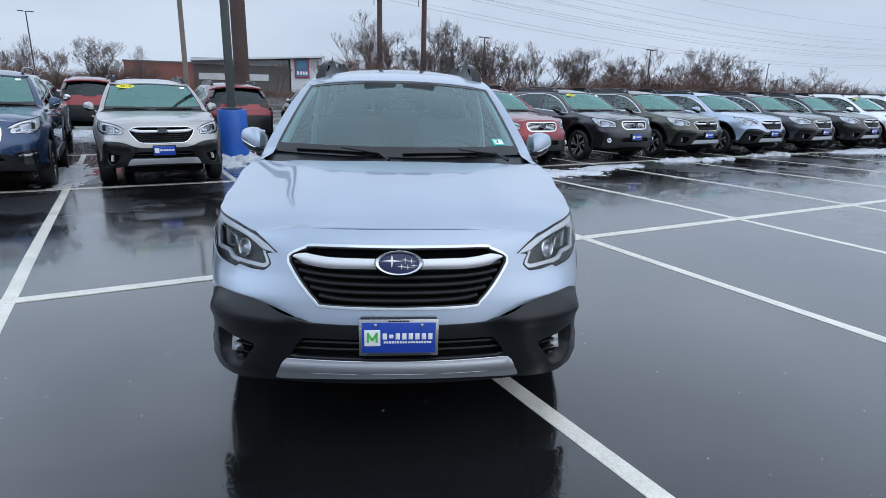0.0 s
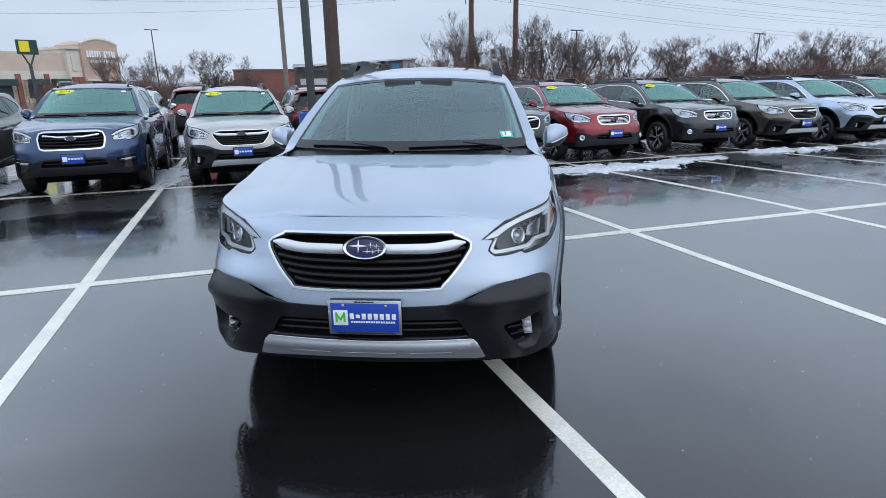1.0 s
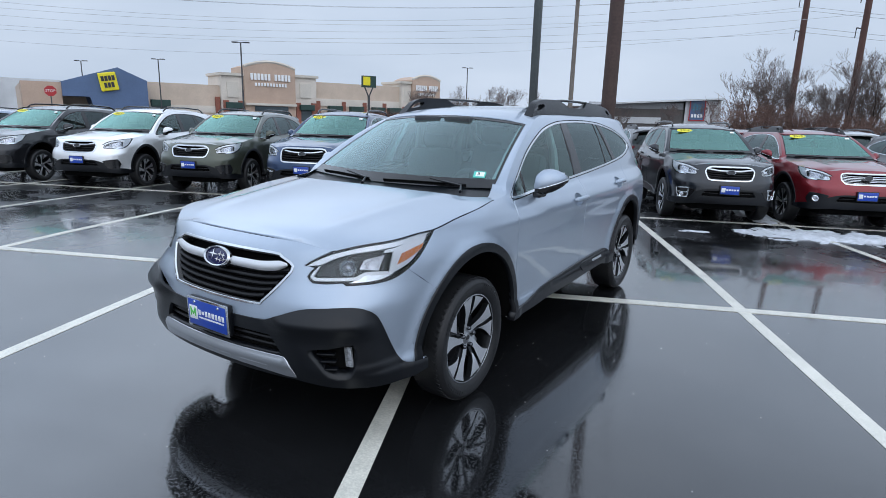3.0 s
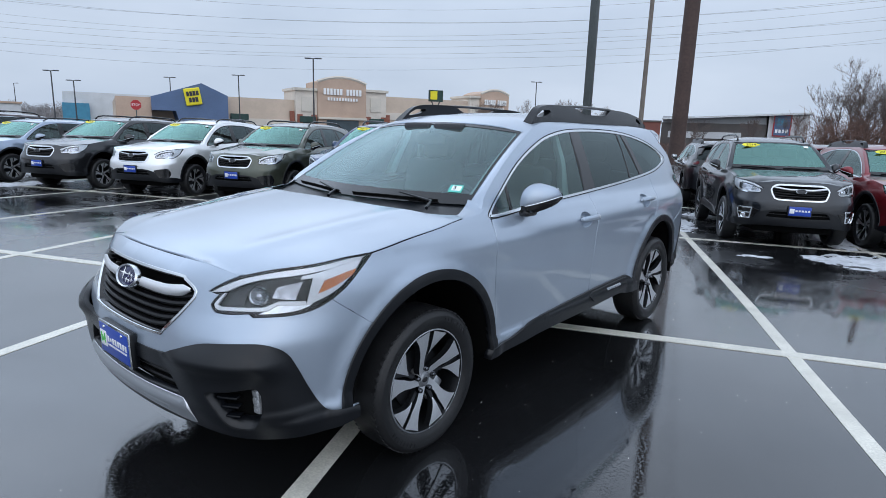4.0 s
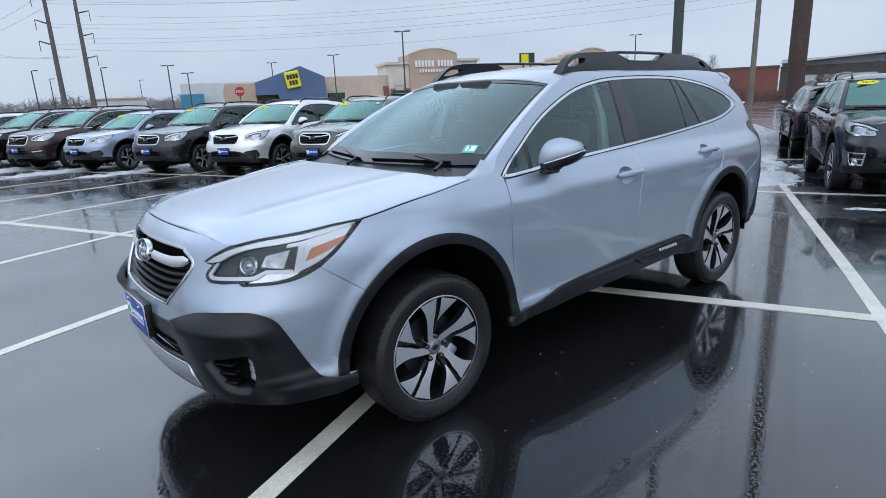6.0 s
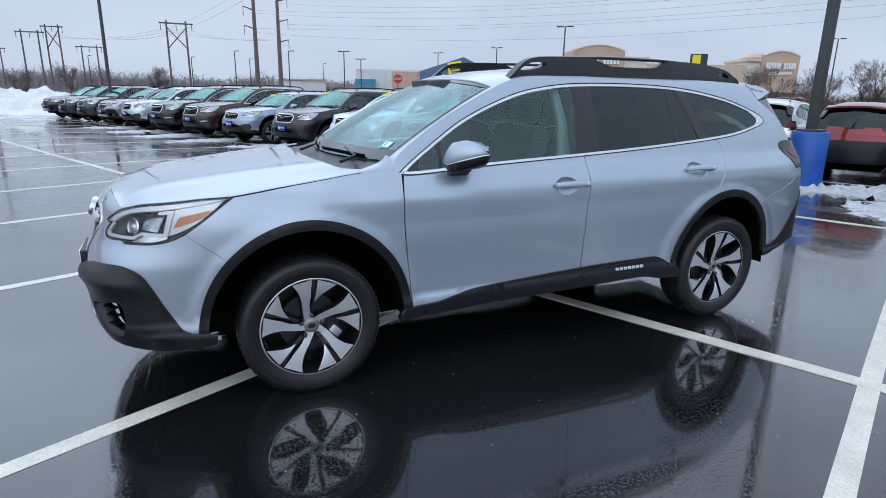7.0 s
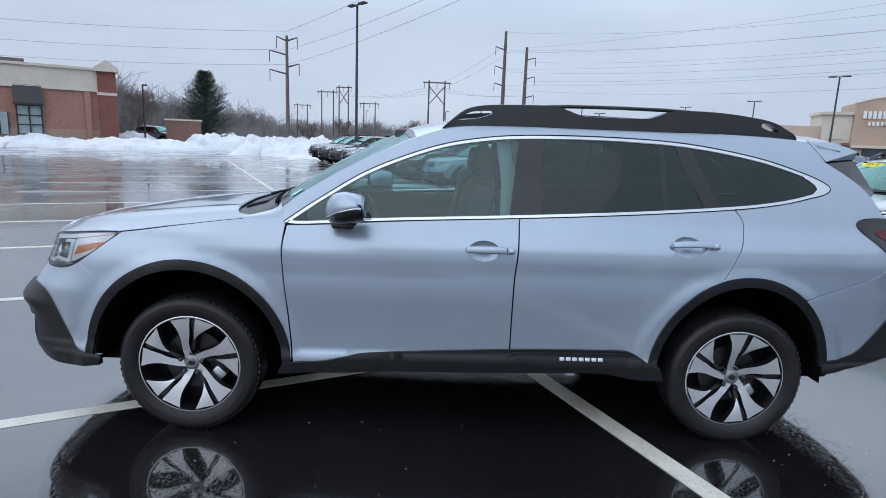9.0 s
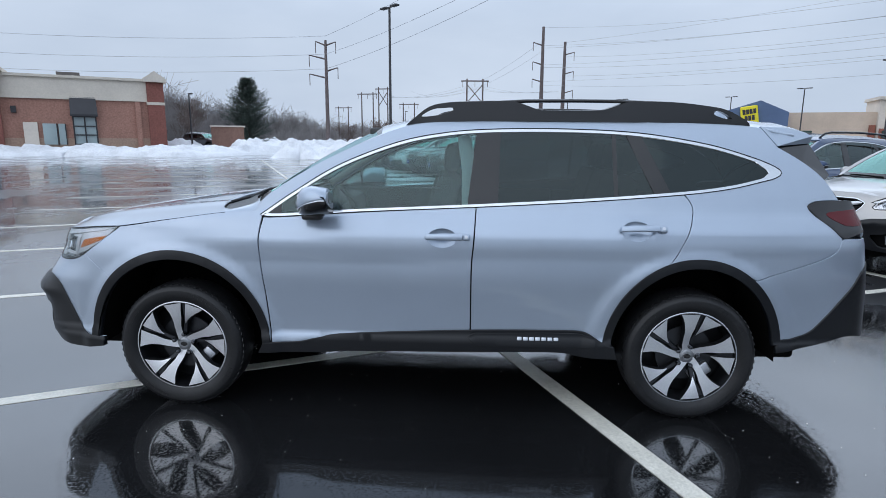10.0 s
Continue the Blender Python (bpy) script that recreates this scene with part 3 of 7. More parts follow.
ROOF_LINE = [s(-.93, 1.115), s(-.86, 1.19), s(-.62, 1.34), s(-.36, 1.465), s(-.14, 1.545), s(.1, 1.568), s(.71, 1.575), s(1.31, 1.568), s(1.72, 1.55), s(1.93, 1.51)]
ROOF_MID = pchip([-.40, -.345, -.25, -.1, .3, .8, 1.2, 1.7, 2.05], [1.534, 1.549, 1.574, 1.602, 1.631, 1.642, 1.638, 1.612, 1.575])
_rl = [body(a, b) for a, b in catmull(ROOF_LINE[3:], 0.03, False)]
_ry, _rx, _rz = (np.array([p[i] for p in _rl]) for i in (1, 0, 2))


def roof_surface(x, y):
    xe, ze = float(np.interp(y, _ry, _rx)), float(np.interp(y, _ry, _rz))
    q = min(1.1, abs(x) / xe)
    return Vector((x, y, ROOF_MID(y) + (ze - ROOF_MID(y)) * q ** 2.8))


def shield_surface(a, b):
    """The windscreen: a from side to side, b from the cowl to the roof."""
    lo = Vector((.742 * a, -1.105 + .155 * a * a, 1.118 + .012 * a * a))
    hi = Vector((.606 * a, -.345 + .070 * a * a, 1.546 - .041 * a * a))
    p = lo.lerp(hi, b)
    return p + Vector((0, -.5, .85)) * 0.026 * 4 * b * (1 - b) * (1 - 0.4 * a * a)


def hatch_surface(a, b):
    lo = Vector((.72 * a, 2.37 - .22 * a * a, 1.10))
    hi = Vector((.56 * a, 1.97 - .10 * a * a, 1.545 - .02 * a * a))
    p = lo.lerp(hi, b)
    return p + Vector((0, .7, .7)) * 0.03 * 4 * b * (1 - b)


WINDOW = [s(-.905, 1.075, 1), s(-.74, 1.19), s(-.5, 1.335), s(-.2, 1.452), s(.04, 1.503), s(.3, 1.526), s(.71, 1.530), s(1.09, 1.512), s(1.44, 1.458), s(1.67, 1.395), s(1.80, 1.345),
          s(1.835, 1.315), s(1.80, 1.290), s(1.72, 1.27), s(1.56, 1.235), s(1.31, 1.203), s(.81, 1.163), s(.26, 1.13), s(-.37, 1.098), s(-.80, 1.070)]


def window_piece(y0b, y0t, y1b, y1t, loop):
    """The piece of the side window between two leaning lines."""
    lo, hi = 1.0, 1.6
    out = []
    q = [s(y0b, lo), s(y1b, lo), s(y1t, hi), s(y0t, hi)]
    pts = loop
    for i in range(4):
        a, b = np.array(q[i][:2]), np.array(q[(i + 1) % 4][:2])
        out = []
        def sd(p):
            return (b[0] - a[0]) * (p[1] - a[1]) - (b[1] - a[1]) * (p[0] - a[0])
        for p, p2 in zip(pts, pts[1:] + pts[:1]):
            d1, d2 = sd(p), sd(p2)
            if d1 >= 0:
                out.append(p)
            if d1 * d2 < 0:
                t = d1 / (d1 - d2)
                out.append((p[0] + (p2[0] - p[0]) * t, p[1] + (p2[1] - p[1]) * t))
        pts = out
    clean = []
    for p in pts:
        if not clean or math.dist(p, clean[-1]) > 0.004:
            clean.append(p)
    return clean


def wheel_mesh_parts(fine):
    """Tyre, rim, spokes, nuts and brake of one wheel, axis along x, outer face towards +x."""
    n = 72 if fine else 28
    turn = Matrix.Rotation(radians(90), 4, "Y")
    out = []
    bm = bmesh.new()
    lathe(bm, [(.248, -.07), (.264, -.094), (.292, -.106), (.318, -.103), (.333, -.094), (.342, -.080), (.347, -.05), (.347, .05), (.342, .080), (.333, .094), (.320, .1025), (.317, .1045),
               (.314, .105), (.292, .106), (.264, .097), (.250, .084), (.248, .06)], n, turn, True)
    out.append(("tyre", bm, RUBBER, ""))
    bm = bmesh.new()
    lathe(bm, [(.250, -.07), (.237, -.075), (.234, .04), (.238, .070), (.243, .084), (.2515, .086), (.2515, .078), (.248, .06)], n, turn, True)
    lathe(bm, [(.0, -.045), (.227, -.045), (.234, -.03)], n, turn)
    out.append(("rim", bm, DARKALLOY, "dark barrel of the alloy rim"))
    bm = bmesh.new()
    lathe(bm, [(.2515, .0860), (.2485, .0872), (.2445, .0868), (.2445, .080), (.2515, .080)], n, turn, True)
    out.append(("rim_lip", bm, CHROME, "bright machined rim lip"))
    return out, turn


BLADES = {
    # radius, angle in degrees, half width, height of the face
    "long": [(.026, -26, .0150, .054), (.045, -22, .0140, .057), (.069, -18.5, .0132, .060), (.100, -14, .0134, .066), (.125, -11, .0150, .070), (.145, -9.3, .0180, .073), (.165, -8.9, .0208, .0755), (.185, -9.0, .0240, .078), (.208, -9.4, .0300, .080), (.2295, -9.9, .0362, .082)],
    "short": [(.116, 8.3, .0008, .061), (.132, 10.0, .0045, .067), (.146, 11.6, .0078, .071), (.162, 13.5, .0130, .075), (.178, 15.6, .0190, .0775), (.198, 17.6, .0270, .080), (.2295, 20.2, .0395, .082)],
    "stem": [(.050, 2, .011, .046), (.090, 6, .009, .053), (.125, 8.8, .008, .060), (.160, 7.0, .009, .062), (.2295, 4.8, .016, .066)],
}


def spoke_mesh(kind, thick):
    """One blade of a wheel: a flat machined face with dark flanks."""
    bm = bmesh.new()
    a, b, c, d = [], [], [], []
    for rr, ang, w, x in BLADES[kind]:
        rr, w = rr * 1.05, w * {"long": 1.36, "short": 1.26, "stem": 1.0}[kind]
        for lst, sg, dx, dw in ((a, -1, 0, 0), (b, 1, -.002, 0), (c, -1, -thick, .004), (d, 1, -thick, .004)):
            th = radians(ang) + sg * (w + dw) / rr
            lst.append(bm.verts.new((x + dx, rr * math.sin(th), rr * math.cos(th))))
    face = []
    for i in range(len(a) - 1):
        face.append(bm.faces.new((a[i], b[i], b[i + 1], a[i + 1])))
        bm.faces.new((a[i], a[i + 1], c[i + 1], c[i]))
        bm.faces.new((b[i + 1], b[i], d[i], d[i + 1]))
    bm.faces.new((a[0], c[0], d[0], b[0]))
    bmesh.ops.recalc_face_normals(bm, faces=bm.faces)
    for q in bm.faces:
        q.material_index = 0 if q in face else 1
    return bm


SPOKES = {}


def build_wheel(parent, at, outward, fine, spin=0):
    """One wheel of a car, with its parts."""
    made, turn = wheel_mesh_parts(fine)
    m = Matrix.Translation(at) @ (Matrix() if outward > 0 else Matrix.Rotation(math.pi, 4, "Z"))
    wheel = part(made[0][0].replace("tyre", "wheel"), made[0][1], RUBBER, parent, "black tyre on a two-tone alloy wheel")
    wheel.matrix_basis = m @ Matrix.Rotation(radians(spin), 4, "X")
    for name, bm, mat, lab in made[1:]:
        part(name, bm, mat, wheel, lab)
    if not SPOKES:
        for kind in BLADES:
            bm = spoke_mesh(kind, .032 if kind != "stem" else .02)
            me = bpy.data.meshes.new("spoke")
            bm.to_mesh(me)
            bm.free()
            me.materials.append(SLATE if kind == "stem" else MACHINED)
            me.materials.append(DARKALLOY)
            SPOKES[kind] = me
    for k in range(5):
        for kind in BLADES if fine else ("long", "short"):
            o = new("spoke", SPOKES[kind])
            o.parent = wheel
            o.matrix_basis = Matrix.Rotation(-2 * math.pi * k / 5, 4, "X")
    bm = bmesh.new()
    lathe(bm, [(0, .0625), (.022, .0625), (.0235, .0605), (.0255, .0605), (.030, .0570), (.042, .0545), (.047, .048), (.049, .0)], 24, turn)
    part("hub_cap", bm, HUBGREY, wheel, "grey hub cap")
    if fine:
        bm = bmesh.new()
        lathe(bm, [(0, .0650), (.017, .0645), (.0215, .061)], 20, turn @ Matrix.Diagonal((.66, 1, 1, 1)))
        part("hub_emblem", bm, GLOSSBLACK, wheel, "small dark oval hub emblem")
        for k in range(5):
            a = 2 * math.pi * k / 5 + .07
            bm = bmesh.new()
            lathe(bm, [(0, .079), (.008, .077), (.0125, .070), (.0125, .045)], 12, Matrix.Translation((0, .056 * math.sin(a), .056 * math.cos(a))) @ turn)
            part("wheel_nut", bm, BLACKCHROME, wheel, "black chrome wheel nut")
        bm = bmesh.new()
        lathe(bm, [(.06, -.005), (.150, -.005), (.150, .008), (.06, .008)], 40, turn, True)
        part("brake_disc", bm, SLATE, wheel, "dark steel brake disc")
        bm = bmesh.new()
        block(bm, (.06, .12, .07), (.005, .10, -.085), .012, Matrix.Rotation(radians(45), 4, "X"))
        part("brake_caliper", bm, SATIN, wheel, "grey brake caliper")
        bm = bmesh.new()
        for a0, n_ in ((.3, 8), (2.0, 5), (3.5, 8), (5.1, 5)):
            for k in range(n_):
                a = a0 + .085 * k
                block(bm, (.003, .014, .022 if k % 3 else .018), (.1065, .300 * math.sin(a), .300 * math.cos(a)), 0, Matrix.Rotation(-a, 4, "X"))
        part("tyre_print", bm, RUBBER, wheel, "raised letter bars on the tyre")["kind"] = "stuff"
        bm = bmesh.new()
        for k in range(64):
            a = 2 * math.pi * k / 64
            for sx in (-1, 1):
                block(bm, (.026, .016, .006), Vector((0, .3425 * math.cos(a), .3425 * math.sin(a))) + Vector((sx * .069, 0, 0)), 0, Matrix.Rotation(a + math.pi / 2, 4, "X") @ Matrix.Rotation(radians(24 * sx), 4, "Z"))
        part("tread_block", bm, RUBBER, wheel, "rubber tread blocks")["kind"] = "stuff"
    return wheel


class Car:
    """Builds one car out of panels laid on the skin."""

    def __init__(self, name, fine, warp=(1, 1, 1), lift=0.0, color=(.5, .5, .5), root=None):
        self.root = root or new(name)
        self.fine, self.color = fine, color
        self.step = 0.034 if fine else 0.075
        self.wx, self.wy, self.wz = warp
        self.lift = lift

    def bend(self, p):
        return Vector((p.x * self.wx, p.y * self.wy, p.z if p.z < .36 else .36 + (p.z - .36) * self.wz))

    def add(self, name, data, mat, parent=None, label=""):
        pos, faces, nrm = data
        ob = mesh_object(name, [self.bend(p) for p in pos], faces, mat, parent or self.root, label, True, nrm)
        if mat is PAINT:
            ob.color = (*self.color, 1)
        return ob

    def panel(self, name, pts, mat, holes=(), lift=0.0, surf=body, two=True, parent=None, label="", step=None, flange=.012, raw=False):
        st = step or self.step
        loop = pts if raw else smooth_loop(pts, st)
        data = sheet(loop, surf, st, [h if raw else smooth_loop(h, st) for h in holes], lift, flange)
        a = self.add(name, data, mat, parent, label)
        if two:
            b = self.add(name, mirrored(*data), mat, parent, label)
            return a, b
        return a

    def solid(self, name, bm, mat, parent=None, label="", two=False, sharp=35):
        for v in bm.verts:
            v.co = self.bend(v.co)
        if two:
            b2 = bm.copy()
            for v in b2.verts:
                v.co.x = -v.co.x
            bmesh.ops.reverse_faces(b2, faces=b2.faces)
        ob = part(name, bm, mat, parent or self.root, label, True, sharp)
        res = [ob]
        if two:
            res.append(part(name, b2, mat, parent or self.root, label, True, sharp))
        for o in res:
            if mat is PAINT:
                o.color = (*self.color, 1)
        return res if two else ob

    def strip(self, name, a, b, mat, two=True, label="", rows=3, bulge=0.0):
        """A band between two curves of equal count."""
        pos, faces, nrm = [], [], []
        n = len(a)
        for i in range(n):
            for j in range(rows + 1):
                t = j / rows
                p = Vector(a[i]).lerp(Vector(b[i]), t)
                out = (p - Vector((0, p.y * .8 , .9))).normalized()
                pos.append(p + out * bulge * 4 * t * (1 - t))
        m = rows + 1
        for i in range(n - 1):
            for j in range(rows):
                q = (i * m + j, i * m + j + 1, (i + 1) * m + j + 1, (i + 1) * m + j)
                c = (pos[q[1]] - pos[q[0]]).cross(pos[q[2]] - pos[q[0]])
                mid = (pos[q[0]] + pos[q[2]]) / 2
                faces.append(q if c.dot(mid - Vector((0, mid.y * .8, .6))) > 0 else tuple(reversed(q)))
        ob = mesh_object(name, [self.bend(p) for p in pos], faces, mat, self.root, label)
        obs = [ob]
        if two:
            obs.append(mesh_object(name, [self.bend(Vector((-p.x, p.y, p.z))) for p in pos], [tuple(reversed(q)) for q in faces], mat, self.root, label))
        for o in obs:
            if mat is PAINT:
                o.color = (*self.color, 1)
        return obs


def on_skin(car, u, z, out=0.0):
    """A place on the skin and the turn that lays local z along its normal, x across."""
    p = body(u, z)
    n = (body(u + .01, z) - body(u - .01, z)).cross(body(u, z + .01) - body(u, z - .01)).normalized()
    if n.dot(p - Vector((0, p.y * .8, .6))) < 0:
        n = -n
    x = Vector((0, 0, 1)).cross(n).normalized()
    y = n.cross(x)
    m = Matrix((x, y, n)).transposed().to_4x4()
    return Matrix.Translation(car.bend(p) + n * out) @ m


STYLES = {
    # grille outline by half, black corner cladding, chrome bar style
    "wagon": dict(grille=[(0, .911), (.345, .910), (.388, .901), (.460, .864), (.433, .812), (.330, .704), (.285, .686), (0, .681)], claw=True, clad=True, bars="wing"),
    "older_wagon": dict(grille=[(0, .93), (.33, .93), (.40, .90), (.40, .86), (.33, .76), (0, .75)], claw=False, clad=True, bars="chrome"),
    "suv": dict(grille=[(0, .935), (.30, .935), (.36, .92), (.41, .86), (.35, .735), (.30, .72), (0, .715)], claw=False, clad=True, bars="hex"),
    "large_suv": dict(grille=[(0, .945), (.36, .945), (.43, .925), (.45, .86), (.41, .72), (.36, .70), (0, .697)], claw=False, clad=False, bars="hex"),
}


def dish_loop(y, z, k=1.0):
    return [s(y + .078 * k * math.cos(a), z - .004 + .050 * k * math.sin(a)) for a in [2 * math.pi * i / 20 for i in range(20)]]


def dish_surface(u, z, y, zc):
    p = body(u, z)
    rho = min(1.0, math.hypot((p.y - y) / .080, (z - zc + .004) / .052))
    return p - Vector((.030 * (1 - rho ** 3), 0, 0))


def build_car(name, style, color, fine=False, warp=(1, 1, 1), year=None, rails=True):
    """One car with its panels, glass, lamps, wheels and trim; nose towards -y."""
    st = STYLES[style]
    c = Car(name, fine, warp, color=color)
    root = c.root
    gr = both([f(x, z) for x, z in st["grille"]])

    # hood
    edge = [(p.x, p.y) for p in _he]
    e2 = [edge[i] for i in range(0, len(edge), 2 if fine else 5)]
    e2 = [(x * 0.9962, y + 0.0024) for x, y in e2]
    rear = [(x, hood_rear(x)) for x in (.770, .750, .715, .66, .58, .48, .36, .24, .12, 0)]
    half = [(max(0, x), y) for x, y in e2 if y < -1.085] + rear
    half = [half[0]] + [p for p in half[1:-1] if p[0] > .01] + [half[-1]]
    loop = half + [(-x, y) for x, y in reversed(half) if x > .01]
    c.panel("hood", loop, PAINT, surf=hood_surface, two=False, raw=True, step=c.step)

    if fine:
        # black strip added along the hood edge to draw the gap's shade
        for sg in (1, -1):
            bm = bmesh.new()
            tube(bm, [(p.x * .9965 * sg, p.y + .004, p.z - .0065) for p in _he if p.y < -1.075], .0030, 6)
            c.solid("hood_seal", bm, BLACK, label="black strip that stands for shade in the hood gap")

    # painted bumper skin, with the grille opening
    if st["claw"]:
        low = [s(-1.80, .390, 1), s(-1.875, .394), s(-1.925, .402), s(-1.958, .432), s(-2.002, .515), s(-2.045, .612), f(.772, .668), f(.742, .700), f(.69, .711), f(.55, .699), f(.44, .664), f(.37, .633), f(.31, .621), f(0, .616)]
    else:
        low = [s(-1.80, .375, 1), s(-1.9, .40), f(.80, .42), f(.68, .44), f(.60, .50), f(.45, .56), f(.30, .585), f(0, .588)]
    top = [f(0, .9675), f(.3, .9655), f(.45, .9603), f(.56, .9485), f(.640, .9405, 1), f(.575, .910), f(.510, .872, 1), f(.560, .864, 1), f(.532, .826), f(.560, .799, 1), f(.62, .797), f(.680, .803, 1), f(.694, .791, 1), f(.785, .797), s(-1.969, .813), s(-1.905, .842, 1), s(-1.725, .712, 1)]
    low = [low[0]] + [(u, z - .010) for u, z in low[1:]]     # the skin runs on behind the black edge
    fa = arch(-AXLE, .502, 137, 178, 6, 1.03)
    c.panel("front_bumper", both(top + fa[1:] + low), PAINT, holes=[gr], two=False)

    # black lower bumper
    if st["claw"]:
        up = [f(0, .612), f(.31, .617), f(.37, .629), f(.44, .660), f(.55, .695), f(.69, .707), f(.740, .696), f(.769, .664), s(-2.048, .609), s(-2.006, .512), s(-1.962, .428), s(-1.928, .398), s(-1.875, .390), s(-1.80, .386, 1)]
    else:
        up = [f(0, .584), f(.30, .581), f(.45, .556), f(.60, .496), f(.68, .436), f(.80, .416), s(-1.9, .396), s(-1.80, .370, 1)]
    down = [s(-1.80, .340, 1), s(-1.92, .322), f(.79, .318), f(.73, .322), f(.66, .330), f(.56, .342), f(.49, .350, 1), f(.3, .350), f(0, .350)]
    lowgr = both([f(0, .556), f(.34, .556), f(.385, .548), f(.425, .49), f(.43, .476), f(.40, .468), f(0, .466)])
    fogs = []
    for sg in (1, -1):
        q = [f(.560, .512, 1), f(.64, .532), f(.712, .545, 1), f(.724, .48), f(.722, .43), f(.704, .378, 1), f(.67, .374), f(.632, .388), f(.594, .446)]
        fogs.append([(p[0] * sg, p[1]) for p in q])
    c.panel("lower_bumper", both(up + down), CLADDING, holes=[lowgr] + (fogs if st["claw"] else []), lift=.006, two=False, flange=.03, surf=claw_surface if st["claw"] else body, step=.024 if fine else None)
    if st["claw"]:
        for q in fogs:
            g = smooth_loop(q, c.step)
            c.add("fog_lamp_recess", sheet(g, body, c.step, (), -.062, 0), BLACK)
            if fine:
                c.add("recess_wall", sheet(grow(g, .002), claw_surface, .02, [grow(g, -.003)], .004, .07), CLADDING)
        for sg in (1, -1):
            bm = bmesh.new()
            block(bm, (.042, .096, .014), bevel=.004)
            for k in range(3):
                block(bm, (.034, .026, .006), (0, -.032 + .032 * k, .008), .004)
            lam = part("fog_lamp", bm, FOGCHROME, root, "bright cube fog lamp")
            lam.matrix_basis = Matrix.Translation(c.bend(Vector((.688 * sg, -2.156, .462)))) @ Matrix.Rotation(radians(90), 4, "X") @ Matrix.Rotation(radians(8 * sg), 4, "Z")
            for k in range(3 if fine else 0):
                bm = bmesh.new()
                block(bm, (.082 - .012 * k, .009, .034), bevel=.003)
                o = part("fog_fin", bm, CLADDING, root)
                o.matrix_basis = on_skin(c, f((.622 + .009 * k) * sg, .49 - .036 * k)[0], .49 - .036 * k, -.018)
    else:
        for sg in (1, -1):
            mk = (lambda d: d) if sg > 0 else (lambda d: mirrored(*d))
            fog = [f(.520, .560, 1), f(.62, .585), f(.735, .600, 1), f(.770, .50), f(.745, .425, 1), f(.66, .415), f(.60, .430, 1)]
            fo = c.add("fog_lamp_recess", mk(sheet(smooth_loop(fog, .05), body, .05, (), .012, .02)), GLOSSBLACK if style != "older_wagon" else CLADDING)
            bm = bmesh.new()
            lathe(bm, [(0, .014), (.030, .012), (.040, .022), (.052, .018), (.052, 0)], 16)
            if style == "older_wagon":
                o = part("fog_lamp", bm, REFLECTOR, fo, "round chrome fog lamp")
                o.matrix_basis = on_skin(c, f(.67 * sg, .505)[0], .505, .010)
            elif style == "large_suv":
                bm.free()
                c.add("fog_trim", mk(sheet(smooth_loop([f(.56, .540, 1), f(.74, .560, 1), f(.745, .540, 1), f(.57, .518, 1)], .04), body, .04, (), .022, .008)), CHROME, fo, "chrome fog lamp strip")
            else:
                bm.free()
    # skid plate
    sk = both([f(0, .456), f(.40, .458), f(.452, .450), f(.478, .412), f(.500, .366, 1), f(.47, .364), f(.3, .374), f(0, .378)])
    c.panel("skid_plate", sk, SATIN if style == "wagon" else CLADDING, lift=.010, two=False, flange=.03, label="satin silver skid plate" if style == "wagon" else "", surf=skid_surface if fine else body, step=.02 if fine else None)
    for x0, x1 in ((-.36, -.17), (-.12, .12), (.17, .36)) if fine else ():
        o = c.panel("skid_recess", [f(x0, .404, 1), f(x1, .404, 1), f(x1 - .02, .380, 1), f(x0 + .02, .380, 1)], CLADDING, lift=.012, two=False, surf=skid_surface, step=.02, flange=.004)
        o.data.materials[0] = SATIN
    c.panel("lower_grille", both([f(0, .56), f(.42, .56), f(.45, .46), f(0, .46)]), BLACK, lift=-.035, two=False, flange=0)
    for z in ((.53, .50) if fine else (.515,)):
        bm = bmesh.new()
        tube(bm, [body(f(x, z)[0], z) + Vector((0, .018, 0)) for x in np.linspace(-.42, .42, 15)], .007, 6)
        c.solid("lower_grille_bar", bm, ENGINE)

    # grille: dark backing, slats, chrome rim, emblem
    gl = smooth_loop(gr, c.step)
    c.add("grille_backing", sheet(grow(gl, .004), body, c.step, (), -.075, 0), BLACK)
    wall_in = sheet(gl, body, c.step, [grow(gl, -.006)], -.004, .07)
    c.add("grille_surround", wall_in, GLOSSBLACK)
    ring_w = .008 if st["bars"] == "wing" else .020
    c.add("grille_trim", sheet(grow(gl, .005), body, min(c.step, .03), [grow(gl, .005 - ring_w)], .006, .012), CHROME, label="chrome grille surround")
    gx = pchip([z for _, z in reversed(st["grille"][2:])], [max(.05, x) for x, _ in reversed(st["grille"][2:])])
    zt, zb = st["grille"][0][1], st["grille"][-1][1]
    nsl = 6 if st["bars"] == "wing" else 5
    for k in range(nsl):
        z = zb + .022 + (zt - zb - .05) * k / nsl
        if st["bars"] == "wing" and z > .83:
            continue
        w = max(.12, float(gx(z)) - .012)
        bm = bmesh.new()
        path = []
        for x in np.linspace(-w, w, 17):
            zz = z + .006 * abs(x / w) ** 2 + .012 * abs(x / w) ** 6
            p = body(f(x, zz)[0], zz)
            path.append(p + Vector((0, .028, 0)))
        tube(bm, path, .016 if st["bars"] != "chrome" else .011, 8, squash=.75)
        c.solid("grille_slat", bm, CHROME if st["bars"] == "chrome" else ENGINE)
